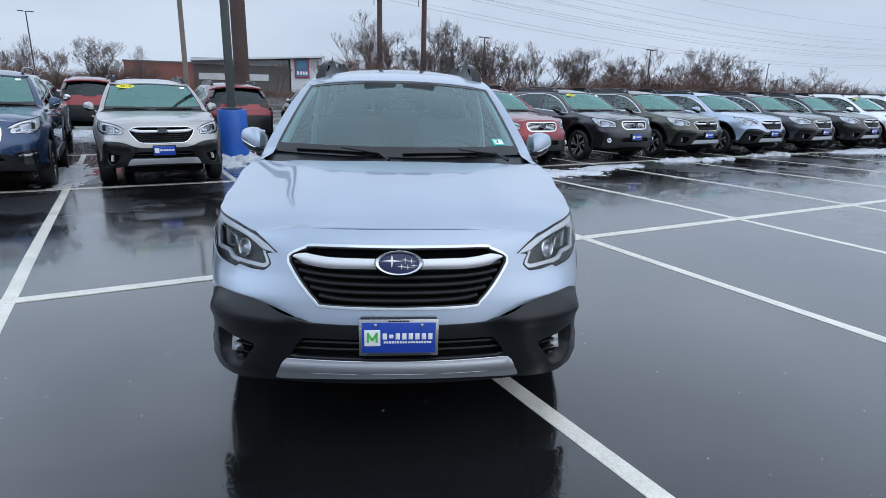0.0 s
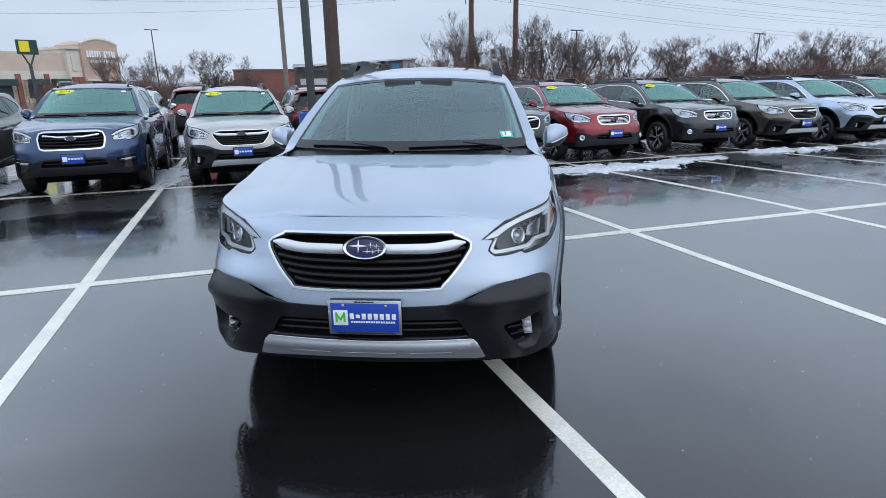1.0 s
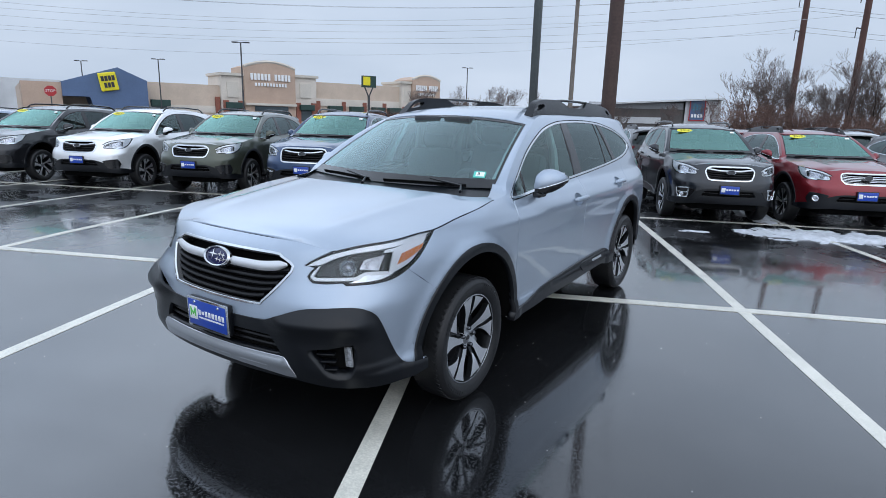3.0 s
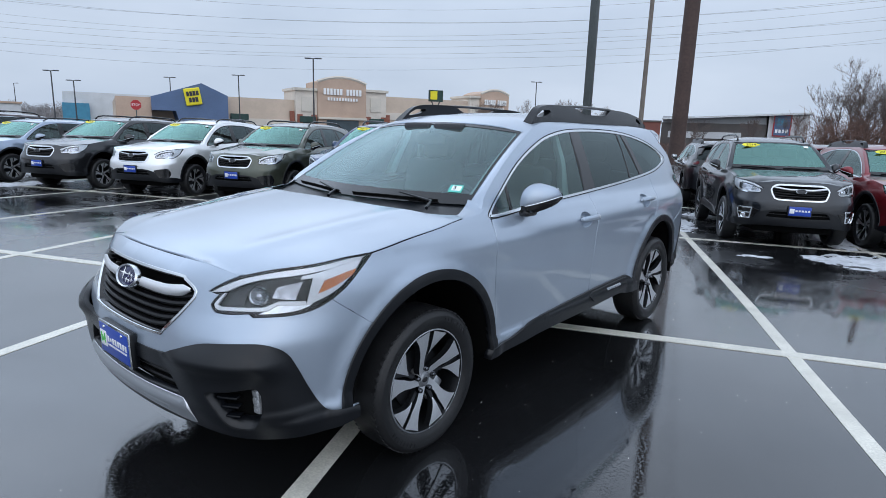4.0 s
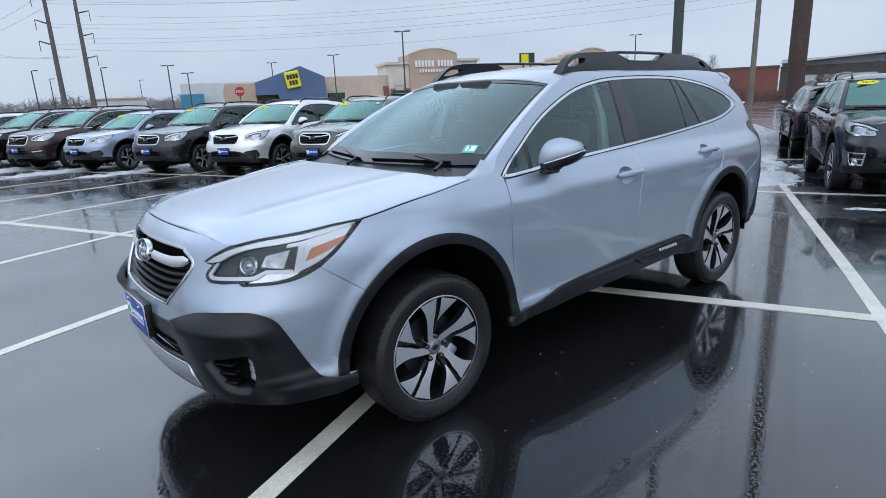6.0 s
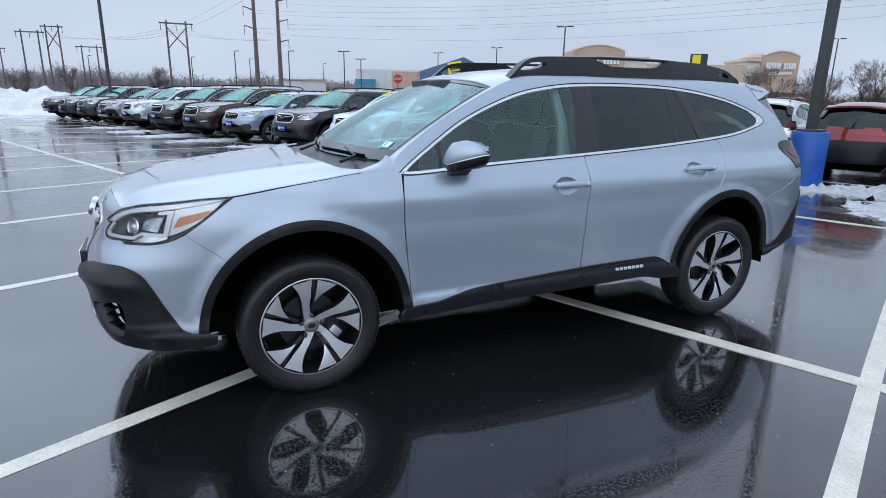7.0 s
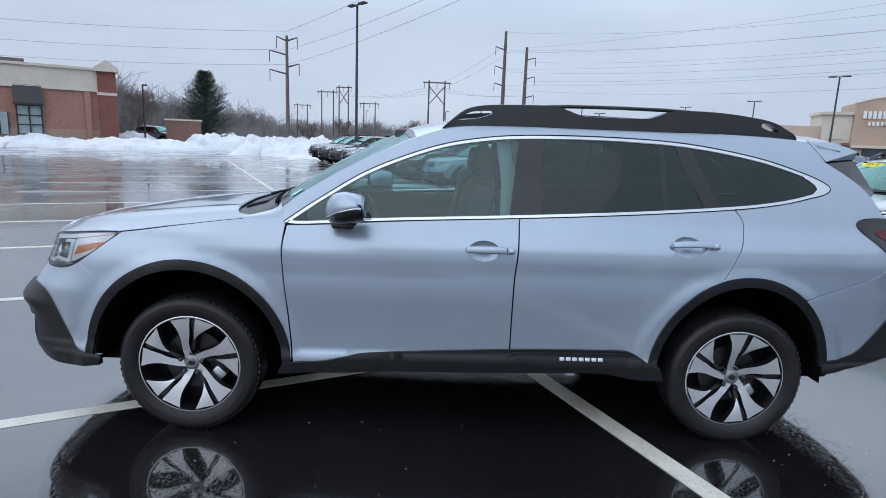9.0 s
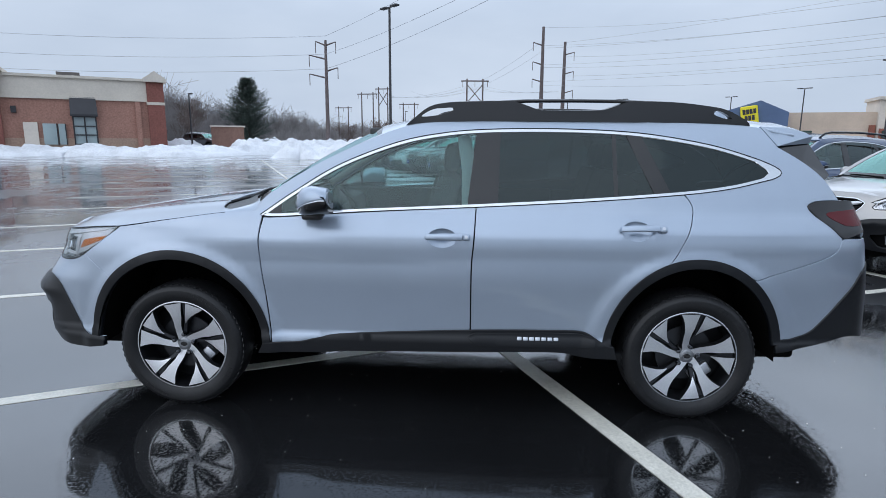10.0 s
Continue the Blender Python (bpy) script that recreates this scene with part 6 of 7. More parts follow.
# ---- materials of the surroundings ----
STEEL_BROWN = material("weathered_steel", (.060, .036, .030), .75, grain=.15, grain_scale=8, stain=.25, stain_scale=.6, bump=.1, bump_scale=30)
POLE_RED = material("rust_red_pole", (.085, .040, .032), .8, grain=.15, grain_scale=10, stain=.2, stain_scale=.5)
POLE_GREY = material("grey_green_pole", (.075, .085, .085), .5, .3, grain=.1, grain_scale=15, stain=.15, stain_scale=.8)
POLE_WOOD = material("weathered_wood_pole", (.17, .145, .125), .85, grain=.2, grain_scale=12, stain=.2, stain_scale=1, bump=.2, bump_scale=20)
# for far power poles: the haze in front of them is put into this grey
POLE_HAZE = material("haze_paled_pole", (.125, .100, .098), .8, stain=.15)
# bronze lightened in the colour to allow for haze beyond 30 m
POLE_DARK = material("dark_bronze_pole", (.060, .061, .066), .55, .3, stain=.15)
BLUEBASE = material("blue_painted_concrete", (.010, .085, .38), .45, grain=.10, grain_scale=25, stain=.15, stain_scale=3, bump=.15, bump_scale=60)
SNOW = material("old_snow", (.66, .68, .71), .7, grain=.10, grain_scale=9, stain=.10, stain_scale=1.1, bump=.5, bump_scale=7)
DIRTY_SNOW = material("slush", (.46, .48, .51), .45, grain=.18, grain_scale=14, stain=.2, stain_scale=3, bump=.5, bump_scale=22)
STUCCO = material("tan_stucco", (.55, .44, .35), .85, grain=.04, grain_scale=6, stain=.08, stain_scale=.5)
STUCCO_LT = material("cream_stucco", (.62, .56, .49), .85, grain=.04, grain_scale=6, stain=.08, stain_scale=.5)
STUCCO_DK = material("brown_stucco", (.47, .34, .26), .85, grain=.04, grain_scale=6, stain=.08, stain_scale=.5)
PIERBRICK = material("brick_pier", (.26, .095, .065), .85, grain=.2, grain_scale=10, stain=.12, stain_scale=.7)
AWNING = material("dark_green_awning", (.025, .055, .048), .8, grain=.1, grain_scale=20, stain=.15)
# pale base colour stands in for the bright reflection in the panes
SHOPGLASS = material("pale_reflection_glass", (.30, .37, .38), .10, stain=.15, stain_scale=.8)
STOREGLASS = material("dark_store_glass", (.055, .075, .085), .12, stain=.2, stain_scale=.8)
BLUEWALL = material("blue_store_panel", (.085, .135, .245), .6, grain=.04, grain_scale=6, stain=.08, stain_scale=.4)
YELLOWSIGN = material("yellow_sign", (.78, .66, .02), .5, stain=.05)
SIGNBLACK = material("dark_sign_print", (.025, .025, .03), .5, stain=.1)
CONCRETE = material("pale_panel", (.56, .57, .58), .8, grain=.05, grain_scale=6, stain=.1, stain_scale=.5)
DARKPANEL = material("brown_grey_panel", (.10, .090, .085), .7, grain=.08, grain_scale=8, stain=.12, stain_scale=.6)
BRICK_A = material("pale_red_brick", (.33, .175, .135), .9, grain=.18, grain_scale=9, stain=.12, stain_scale=.6, bump=.2, bump_scale=30)
BRICK_B = material("dark_red_brick", (.21, .080, .064), .9, grain=.18, grain_scale=9, stain=.12, stain_scale=.6, bump=.2, bump_scale=30)
BRICK_C = material("tan_brick", (.36, .25, .19), .9, grain=.15, grain_scale=9, stain=.12, stain_scale=.6)
BINBRICK = material("brown_brick", (.20, .115, .090), .9, grain=.15, grain_scale=9, stain=.12, stain_scale=.6)
FASCIA = material("grey_fascia", (.36, .37, .385), .8, grain=.05, grain_scale=6, stain=.1, stain_scale=.5)
CREAM = material("cream_cornice", (.58, .53, .46), .8, grain=.05, grain_scale=10, stain=.08, stain_scale=.5)
BARK = material("wet_bark", (.075, .058, .052), .9, grain=.2, grain_scale=20, stain=.2, stain_scale=2)
TWIG = material("bare_twigs", (.13, .098, .088), .9, grain=.2, grain_scale=6, stain=.2, stain_scale=.4)
BRUSH = material("russet_brush", (.15, .088, .070), .9, grain=.25, grain_scale=4, stain=.25, stain_scale=.3)
# paler than real bark: distance haze is mixed into this colour
FARWOOD = material("haze_paled_woods", (.25, .235, .235), .95, grain=.2, grain_scale=.3, stain=.2, stain_scale=.05)
NEEDLE = material("dark_pine_needles", (.080, .108, .095), .8, grain=.3, grain_scale=5, stain=.3, stain_scale=.8)
TEALWALL = material("teal_shop_panel", (.05, .22, .33), .6, stain=.1)
STOPRED = material("stop_sign_red", (.42, .02, .025), .4, stain=.05)
# lighter than bare cable, with the haze worked into the colour
WIRE = material("dull_cable", (.44, .46, .49), .6, .3, stain=.1)


# ---- poles, lamps, cables ----
def post(name, x, y, h, r0, r1, mat, label, category, n=14, lean=(0, 0)):
    z = ground_z(x, y)
    bm = bmesh.new()
    tube(bm, [(0, 0, -.3), (lean[0] * .5, lean[1] * .5, h * .5), (lean[0], lean[1], h)], [r0, (r0 + r1) / 2, r1], n)
    ob = part(name, bm, mat, None)
    ob.matrix_basis = Matrix.Translation((x, y, z))
    return tagged(ob, label, category)


# lamp post on a blue base behind the far row
lamp = new("lamp_post")
lx, ly = -3.70, 9.05
lamp.matrix_basis = Matrix.Translation((lx, ly, ground_z(lx, ly)))
tagged(lamp, "grey lamp post on a round blue concrete base", "lamp post")
bm = bmesh.new()
lathe(bm, [(.315, -.3), (.318, .0), (.315, 1.02), (.300, 1.05), (.0, 1.055)], 40)
part("base", bm, BLUEBASE, lamp, "round blue painted concrete base")
bm = bmesh.new()
block(bm, (.155, .155, 9.0), (0, 0, 5.5), .015)
part("pole", bm, POLE_GREY, lamp, "square grey-green pole")
bm = bmesh.new()
block(bm, (.36, .36, .04), (0, 0, 1.075), .01)
part("base_plate", bm, POLE_GREY, lamp)

post("steel_monopole", -8.80, 30.3, 24.0, .42, .34, STEEL_BROWN, "thick weathered-steel power pole behind the parked cars", "power pole", 16)
post("wooden_pole", -16.45, 43.8, 15.0, .20, .15, POLE_WOOD, "pale weathered wooden utility pole", "utility pole")
for px, py, lab in ((-2.8, 85.5, "rust-coloured power pole behind bare trees"), (3.6, 85.5, "rust-coloured power pole beside its twin")):
    p = new("power_pole")
    p.matrix_basis = Matrix.Translation((px, py, -.3))
    tagged(p, lab, "power pole", "twin power poles")
    bm = bmesh.new()
    tube(bm, [(0, 0, 0), (0, 0, 24)], [.41, .32], 12)
    part("pole", bm, POLE_RED, p)
    for z in (13.4, 17.4):
        bm = bmesh.new()
        tube(bm, [(0, 0, z), (-.8, .2, z + .2)], .08, 6)
        tube(bm, [(-.8, .2, z + .2), (-.82, .2, z - 1.0)], .06, 6)
        part("insulator_arm", bm, POLE_DARK, p)


def area_lamp(x, y, h, label, arms=2):
    """A parking-lot light: slim pole and flat heads."""
    p = new("area_light")
    p.matrix_basis = Matrix.Translation((x, y, ground_z(x, y)))
    tagged(p, label, "lamp post", "parking lot lights")
    bm = bmesh.new()
    tube(bm, [(0, 0, -.2), (0, 0, h)], [.085, .06], 8)
    part("pole", bm, POLE_DARK, p)
    for sg in ((-1, 1) if arms == 2 else (1,)):
        bm = bmesh.new()
        block(bm, (.55, .30, .10), (sg * .50, 0, h + .02), .03)
        block(bm, (.30, .06, .06), (sg * .15, 0, h), .0)
        o = part("lamp_head", bm, POLE_DARK, p)
        o.matrix_basis = Matrix.Rotation(radians(40), 4, "Z")
    return p


for x, y, h in ((-43.6, 32.0, 7.7), (-66.2, 37.7, 7.4), (-69.3, 18.1, 6.3), (-73.5, 21.5, 5.7), (-78.9, 35.0, 7.3), (-42.1, 69.2, 8.4)):
    area_lamp(x, y, h + .1, "tall dark parking-lot light with two heads")
area_lamp(80.1, 122.3, 7.6, "distant dark parking-lot light", 1)
area_lamp(9.0, 60.0, 6.6, "dark parking-lot light behind bare trees", 2)
area_lamp(28.0, 62.0, 6.0, "dark parking-lot light behind bare trees", 2)
area_lamp(-28.8, -4.35, 8.4, "tall dark parking-lot light beyond the row", 2)
for x, y, h in ((-47.0, -24.5, 5.0), (-100, 2.0, 6.5), (-85, 7.0, 6.8), (-110, 12.0, 7.0), (-120, -14, 7.0), (-75, 12.5, 6.5), (-130, 30, 7.5)):
    area_lamp(x, y, h, "slim distant parking-lot light", 1)


def arm_pole(x, y, h, arms, turn, label):
    """A tall power pole with stepped arms and hanging insulators."""
    p = new("power_pole")
    p.matrix_basis = Matrix.Translation((x, y, -.3)) @ Matrix.Rotation(turn, 4, "Z")
    tagged(p, label, "power pole", "power line poles")
    bm = bmesh.new()
    tube(bm, [(0, 0, 0), (0, 0, h)], [.40, .22] if h > 15 else [.27, .15], 10)
    part("pole", bm, POLE_HAZE, p)
    for z, ln in arms:
        bm = bmesh.new()
        tube(bm, [(0, 0, z), (ln, 0, z + .45)], [.12, .07], 6)
        part("arm", bm, POLE_HAZE, p)
        bm = bmesh.new()
        tube(bm, [(ln, 0, z + .45), (ln, 0, z - .9)], .05, 5)
        part("insulator", bm, POLE_HAZE, p)
    return p


arm_pole(-69, -17.8, 13.2, ((12.6, 1.2), (12.6, -1.2), (11.0, -2.0), (9.6, 1.4), (8.8, -2.0)), radians(100), "grey steel power pole with stepped arms")
arm_pole(-95.5, 11.3, 19.4, ((16.5, -1.6), (13.5, -1.6), (10.8, -1.6)), radians(100), "tall power pole with three arms")
arm_pole(-95.1, 14.8, 17.0, ((15.0, 1.6), (12.0, 1.6), (9.0, 1.6)), radians(100), "tall power pole with three arms beside its twin")


def h_frame(x, y, h, w, turn, label, cross=True):
    p = new("h_frame_pole")
    p.matrix_basis = Matrix.Translation((x, y, -.3)) @ Matrix.Rotation(turn, 4, "Z")
    tagged(p, label, "power pole", "power line poles")
    for sx in (-1, 1):
        bm = bmesh.new()
        tube(bm, [(sx * w / 2, 0, 0), (sx * w / 2, 0, h)], [.18, .13], 8)
        part("leg", bm, POLE_HAZE, p)
    bm = bmesh.new()
    block(bm, (w * 1.75, .2, .22), (0, 0, h - .4), .03)
    part("crossarm", bm, POLE_HAZE, p)
    for sg in ((-1, 1) if cross else ()):
        bm = bmesh.new()
        tube(bm, [(-sg * w / 2, 0, h - 4.3), (sg * w / 2, 0, h - 1.0)], .09, 6)
        part("brace", bm, POLE_HAZE, p)
    for k in (-1, 0, 1):
        bm = bmesh.new()
        tube(bm, [(k * w * .8, 0, h - .5), (k * w * .8, 0, h - 1.5)], .05, 5)
        part("insulator", bm, POLE_HAZE, p)
    return p


h_frame(-106.1, .4, 12.3, 2.9, radians(92), "two-legged wooden power pole with crossed braces")
h_frame(-133.9, -24.4, 11.9, 2.8, radians(80), "two-legged wooden power pole, far off", False)
h_frame(-134.5, -20.8, 13.1, 2.2, radians(80), "two-legged wooden power pole, far off", True)
h_frame(-150, -16.5, 10.5, 3.0, radians(80), "two-legged wooden power pole, far off", False)
h_frame(-170, -38, 10.5, 3.0, radians(80), "two-legged wooden power pole, far off", False)


def cable(a, b, sag, rad=.018):
    a, b = Vector(a), Vector(b)
    pts = []
    for i in range(25):
        t = i / 24
        p = a.lerp(b, t)
        p.z -= sag * 4 * t * (1 - t)
        pts.append(p)
    bm = bmesh.new()
    tube(bm, pts, rad, 5, False)
    ob = part("power_cable", bm, WIRE, None)
    return tagged(ob, "dark sagging overhead power cable", "cable", "overhead power cables")


for z0, z1, sg in ((19.0, 14.2, 3.4), (16.2, 12.6, 2.6), (15.8, 12.4, 2.3), (13.2, 10.9, 2.0), (12.8, 11.2, 2.6), (10.6, 9.2, 1.6), (10.0, 9.6, 2.6)):
    z1 = 1.5 + (z1 - 1.5) * 1.5
    cable((-95.5, 11.3, z0), (-2.8, 85.5, z1), sg * 1.4)
    cable((-2.8, 85.5, z1), (190, 190, z1), 5.0, .026)
for z0, z1, sg in ((16.6, 15.0, 2.0), (14.4, 12.2, 2.8), (11.4, 10.4, 2.2)):
    z1 = 1.5 + (z1 - 1.5) * 1.5
    cable((-95.1, 14.8, z0), (3.6, 85.5, z1), sg * 1.4)
    cable((3.6, 85.5, z1), (195, 185, z1 + 1), 4.2, .026)
for z0, z1 in ((13.4, 25.5), (11.3, 22.0), (9.6, 21.5)):
    cable((-69, -17.8, z0), (-8.95, 30.3, z1), 2.2, .024)
    cable((-69, -17.8, z0), (-52, -95, z0 + 2.5), 2.0, .024)
for z0 in (14.0, 12.4):
    cable((-95.5, 11.3, z0 + 3), (-190, -20, 16), 4.0)
for k in (-1, 0, 1):
    cable((-106, .4 + 2.2 * k, 10.6), (-134.2, -22.6 + 2 * k, 11.0), 1.2)
    cable((-106, .4 + 2.2 * k, 10.6), (-95.3, 13 + k, 9.0), .6)


# ---- buildings ----
def frame_at(x, y, deg):
    """Local axes of a facade: x along it, y away from the viewer."""
    return Matrix.Translation((x, y, 0)) @ Matrix.Rotation(radians(deg), 4, "Z")


def piece(parent, name, size, at, mat, label="", bevel=0.0):
    bm = bmesh.new()
    block(bm, size, at, bevel)
    return part(name, bm, mat, parent, label, smooth=False)


store = new("bookstore_building")
store.matrix_basis = frame_at(-64, 55, 70)
tagged(store, "long tan stucco store with arched entrance tower and green awnings", "building")
B0 = -.4
piece(store, "wall", (11.0, 22, 4.7 - B0), (-14.4, 11.1, (4.7 + B0) / 2), STUCCO, "tan stucco wing")
piece(store, "wall", (11.0, 22, .9), (-14.4, 10.97, 1.55), STUCCO_LT, "pale band along the wing")
piece(store, "wall", (14.9, 22, 5.9 - B0), (12.1, 11.1, (5.9 + B0) / 2), STUCCO, "tan stucco wing")
piece(store, "wall", (14.9, 22, 1.1), (12.1, 10.97, 3.0), STUCCO_LT, "pale band along the wing")
for a0, a1, h in ((-8.9, -5.9, 6.2), (1.3, 4.7, 6.5), (19.5, 21.3, 6.6)):
    w_ = a1 - a0
    piece(store, "pylon", (w_, 6, h - B0), ((a0 + a1) / 2, 2.4, (h + B0) / 2), STUCCO_LT, "cream corner pylon")
    piece(store, "pylon_panel", (w_ * .5, .2, 2.0), ((a0 + a1) / 2, -.65, h - 2.0), CREAM)
    piece(store, "cornice", (w_ + .5, 6.4, .35), ((a0 + a1) / 2, 2.3, h), CREAM)
    piece(store, "pier", (.7, .3, 3.2), (a0 + .5, -.8, 1.2), PIERBRICK, "red brick pier")
    piece(store, "pier", (.7, .3, 3.2), (a1 - .5, -.8, 1.2), PIERBRICK, "red brick pier")
for a0, a1, h, rise in ((-5.9, 1.3, 7.3, .75), (21.3, 26.8, 7.1, .7)):
    bm = bmesh.new()
    n = 14
    top = [(a0 + (a1 - a0) * i / n, h + rise * (1 - (2 * i / n - 1) ** 2)) for i in range(n + 1)]
    outline = [(a0, B0)] + top + [(a1, B0)]
    fr_ = [bm.verts.new((x, -1.1, z)) for x, z in outline]
    bk_ = [bm.verts.new((x, 4.5, z)) for x, z in outline]
    bm.faces.new(fr_)
    bm.faces.new(list(reversed(bk_)))
    for i in range(len(outline)):
        j = (i + 1) % len(outline)
        bm.faces.new((fr_[j], fr_[i], bk_[i], bk_[j]))
    bmesh.ops.recalc_face_normals(bm, faces=bm.faces)
    part("tower", bm, STUCCO_DK, store, "brown stucco tower with an arched top", smooth=False)
    bm = bmesh.new()
    tube(bm, [(x, -1.0, z + .05) for x, z in top], .22, 6)
    part("cornice", bm, CREAM, store, "cream arched cornice")
    mid = (a0 + a1) / 2
    wl_ = (a1 - a0) * .80
    n = 12
    for k in range(n):
        if k == 6:
            continue
        piece(store, "sign_bar", (wl_ / n * .68, .15, .85), (mid - wl_ / 2 + wl_ * (k + .5) / n, -1.22, h - 1.25), WHITE, "white sign letter bar")
    for k in range(11):
        piece(store, "sign_bar", (wl_ / 11 * .45, .15, .42), (mid - wl_ * .40 + wl_ * .8 * (k + .5) / 11, -1.22, h - 2.25), WHITE, "white sign letter bar")
    piece(store, "entrance", ((a1 - a0) * .66, .3, 2.5), (mid, -1.2, .9), STOREGLASS, "dark glazed entrance")
    piece(store, "lintel", ((a1 - a0), .5, .3), (mid, -1.3, 2.4), CREAM)
for a in (-16.5, -7.4, 3.0, 7.6, 11.2, 15.0, 18.0):
    piece(store, "awning", (2.2, .9, .8), (a, -.9, 2.15), AWNING, "dark green awning", .05)
    piece(store, "window", (1.8, .12, 1.6), (a, -.72 if a in (-7.4, 3.0) else -.05, 1.0), STOREGLASS)
for a in (-19.6, -9.3, 5.2, 9.4, 13.0, 16.6):
    piece(store, "pier", (.6, .3, 3.6), (a, -.10, 1.4), PIERBRICK, "red brick pier")

shop = new("electronics_store")
shop.matrix_basis = frame_at(-64, 55, 70)
tagged(shop, "tan store with a slanted blue front and yellow tag sign", "building")
piece(shop, "wall", (12.5, 20, 3.9 - B0), (-24.5, 13.0, (3.9 + B0) / 2), STUCCO, "tan stucco wall")
piece(shop, "wall", (3.8, 4, 4.1 - B0), (-28.8, .9, (4.1 + B0) / 2), STUCCO_DK, "brown stucco wall")
bm = bmesh.new()
ol = [(-26.9, 2.6), (-26.9, 4.2), (-21.1, 6.1), (-18.0, 4.7), (-18.0, B0), (-23.4, B0), (-24.2, 2.6)]
fr_ = [bm.verts.new((x, -1.6, z)) for x, z in ol]
bk_ = [bm.verts.new((x, 6, z)) for x, z in ol]
bm.faces.new(fr_)
bm.faces.new(list(reversed(bk_)))
for i in range(len(ol)):
    j = (i + 1) % len(ol)
    bm.faces.new((fr_[j], fr_[i], bk_[i], bk_[j]))
bmesh.ops.recalc_face_normals(bm, faces=bm.faces)
part("blue_wedge", bm, BLUEWALL, shop, "slanted blue entrance front", smooth=False)
tag = piece(shop, "tag_sign", (1.9, .25, 2.1), (0, 0, 0), YELLOWSIGN, "yellow tag-shaped sign with dark bars", .12)
tag.matrix_basis = Matrix.Translation((-22.2, -1.85, 4.4)) @ Matrix.Rotation(radians(-9), 4, "Y")
for row_, zz in enumerate((.38, -.38)):
    for k in range(4 - row_):
        piece(tag, "sign_bar", (.30, .10, .56), (-.56 + .38 * k + .18 * row_, -.15, zz), SIGNBLACK, "dark sign letter bar")

sign = new("pylon_sign")
sign.matrix_basis = frame_at(-38.3, 43.5, 62)
tagged(sign, "small road sign board on a forked pole", "sign")
piece(sign, "sign_board", (1.5, .3, 1.15), (0, 0, 4.75), AWNING, "dark green sign board")
piece(sign, "sign_face", (.75, .04, .85), (-.28, -.18, 4.80), YELLOWSIGN, "yellow patch on the sign")
bm = bmesh.new()
tube(bm, [(0, 0, -.4), (0, 0, 3.3)], .14, 8)
for sg in (-1, 1):
    tube(bm, [(0, 0, 3.2), (sg * .45, 0, 4.2)], .07, 6)
part("pole", bm, POLE_DARK, sign)

stop = new("stop_sign")
stop.matrix_basis = frame_at(-39.1, 13.9, 68)
tagged(stop, "red octagonal stop sign on a thin post", "sign")
bm = bmesh.new()
lathe(bm, [(0, -.02), (.34, -.02), (.34, .02), (0, .02)], 8, Matrix.Translation((0, 0, 2.4)) @ Matrix.Rotation(radians(90), 4, "X") @ Matrix.Rotation(radians(22.5), 4, "Z"))
part("sign_face", bm, STOPRED, stop, smooth=False)
me = text_mesh("STOP", .22)
me.materials.append(WHITE)
word = new("sign_word", me)
word.parent = stop
word.matrix_basis = Matrix.Translation((0, -.03, 2.4)) @ Matrix.Rotation(radians(90), 4, "X")
bm = bmesh.new()
tube(bm, [(0, .04, -.3), (0, .04, 2.7)], .035, 6)
part("post", bm, POLE_GREY, stop)

far_shop = new("far_shop_building")
far_shop.matrix_basis = frame_at(-111, 35, 73)
tagged(far_shop, "pale far shop building with a teal front", "building")
piece(far_shop, "wall", (14, 10, 6.2), (4, 6, 2.6), CONCRETE, "pale wall")
piece(far_shop, "shop_front", (4.0, 1.0, 3.6), (-1.2, .4, 2.0), TEALWALL, "teal shop front")
far_two = new("far_low_building")
far_two.matrix_basis = frame_at(-112, 22, 80)
tagged(far_two, "low pale distant building", "building")
piece(far_two, "wall", (8, 8, 3.6), (0, 4, 1.5), CONCRETE)
piece(far_two, "roof", (8.4, 8.4, .3), (0, 4, 3.4), STUCCO_DK)

market = new("supermarket_building")
market.matrix_basis = frame_at(-20, 85, 13)
tagged(market, "supermarket with pale panel wall, dark band and slanting roof", "building")
piece(market, "wall", (13.5, 14, 3.9), (-2.6, 7.5, 1.4), DARKPANEL, "brown-grey wall")
piece(market, "fascia", (13.3, 14, 1.0), (-2.6, 7.6, 3.75), FASCIA, "grey fascia under the roof")
piece(market, "window_band", (9.5, .2, .9), (-3.6, .45, 1.7), CONCRETE, "pale window band")
piece(market, "panel_wall", (4.6, 14, 5.2), (6.6, 7, 2.0), CONCRETE, "pale panel wall")
bm = bmesh.new()
block(bm, (18.5, 16, .22), (0, 7, 4.35), 0, Matrix.Rotation(radians(-3.2), 4, "Y"))
part("roof", bm, CONCRETE, market, "thin slanting pale roof", smooth=False)
piece(market, "sign_board", (2.1, .2, 2.9), (5.9, -.15, 3.25), STOPRED, "framed blue sign")
piece(market, "sign_face", (1.8, .1, 2.6), (5.9, -.26, 3.25), BLUEWALL, "blue sign with pale shapes")
for k in range(3):
    piece(market, "sign_bar", (.30, .06, 1.1 - .25 * k), (5.45 + .40 * k, -.33, 3.7), TEALWALL, "pale blue stripe")
for k in range(4):
    piece(market, "sign_bar", (.28, .06, .45), (5.3 + .40 * k, -.33, 2.5), WHITE, "white letter bar")

low = new("brick_shop_building")
low.matrix_basis = frame_at(-28.5, 70.2, 20)
tagged(low, "low red brick building behind the parked cars", "building")
piece(low, "wall", (7.4, 10, 3.5), (0, 5, 1.4), BRICK_B)
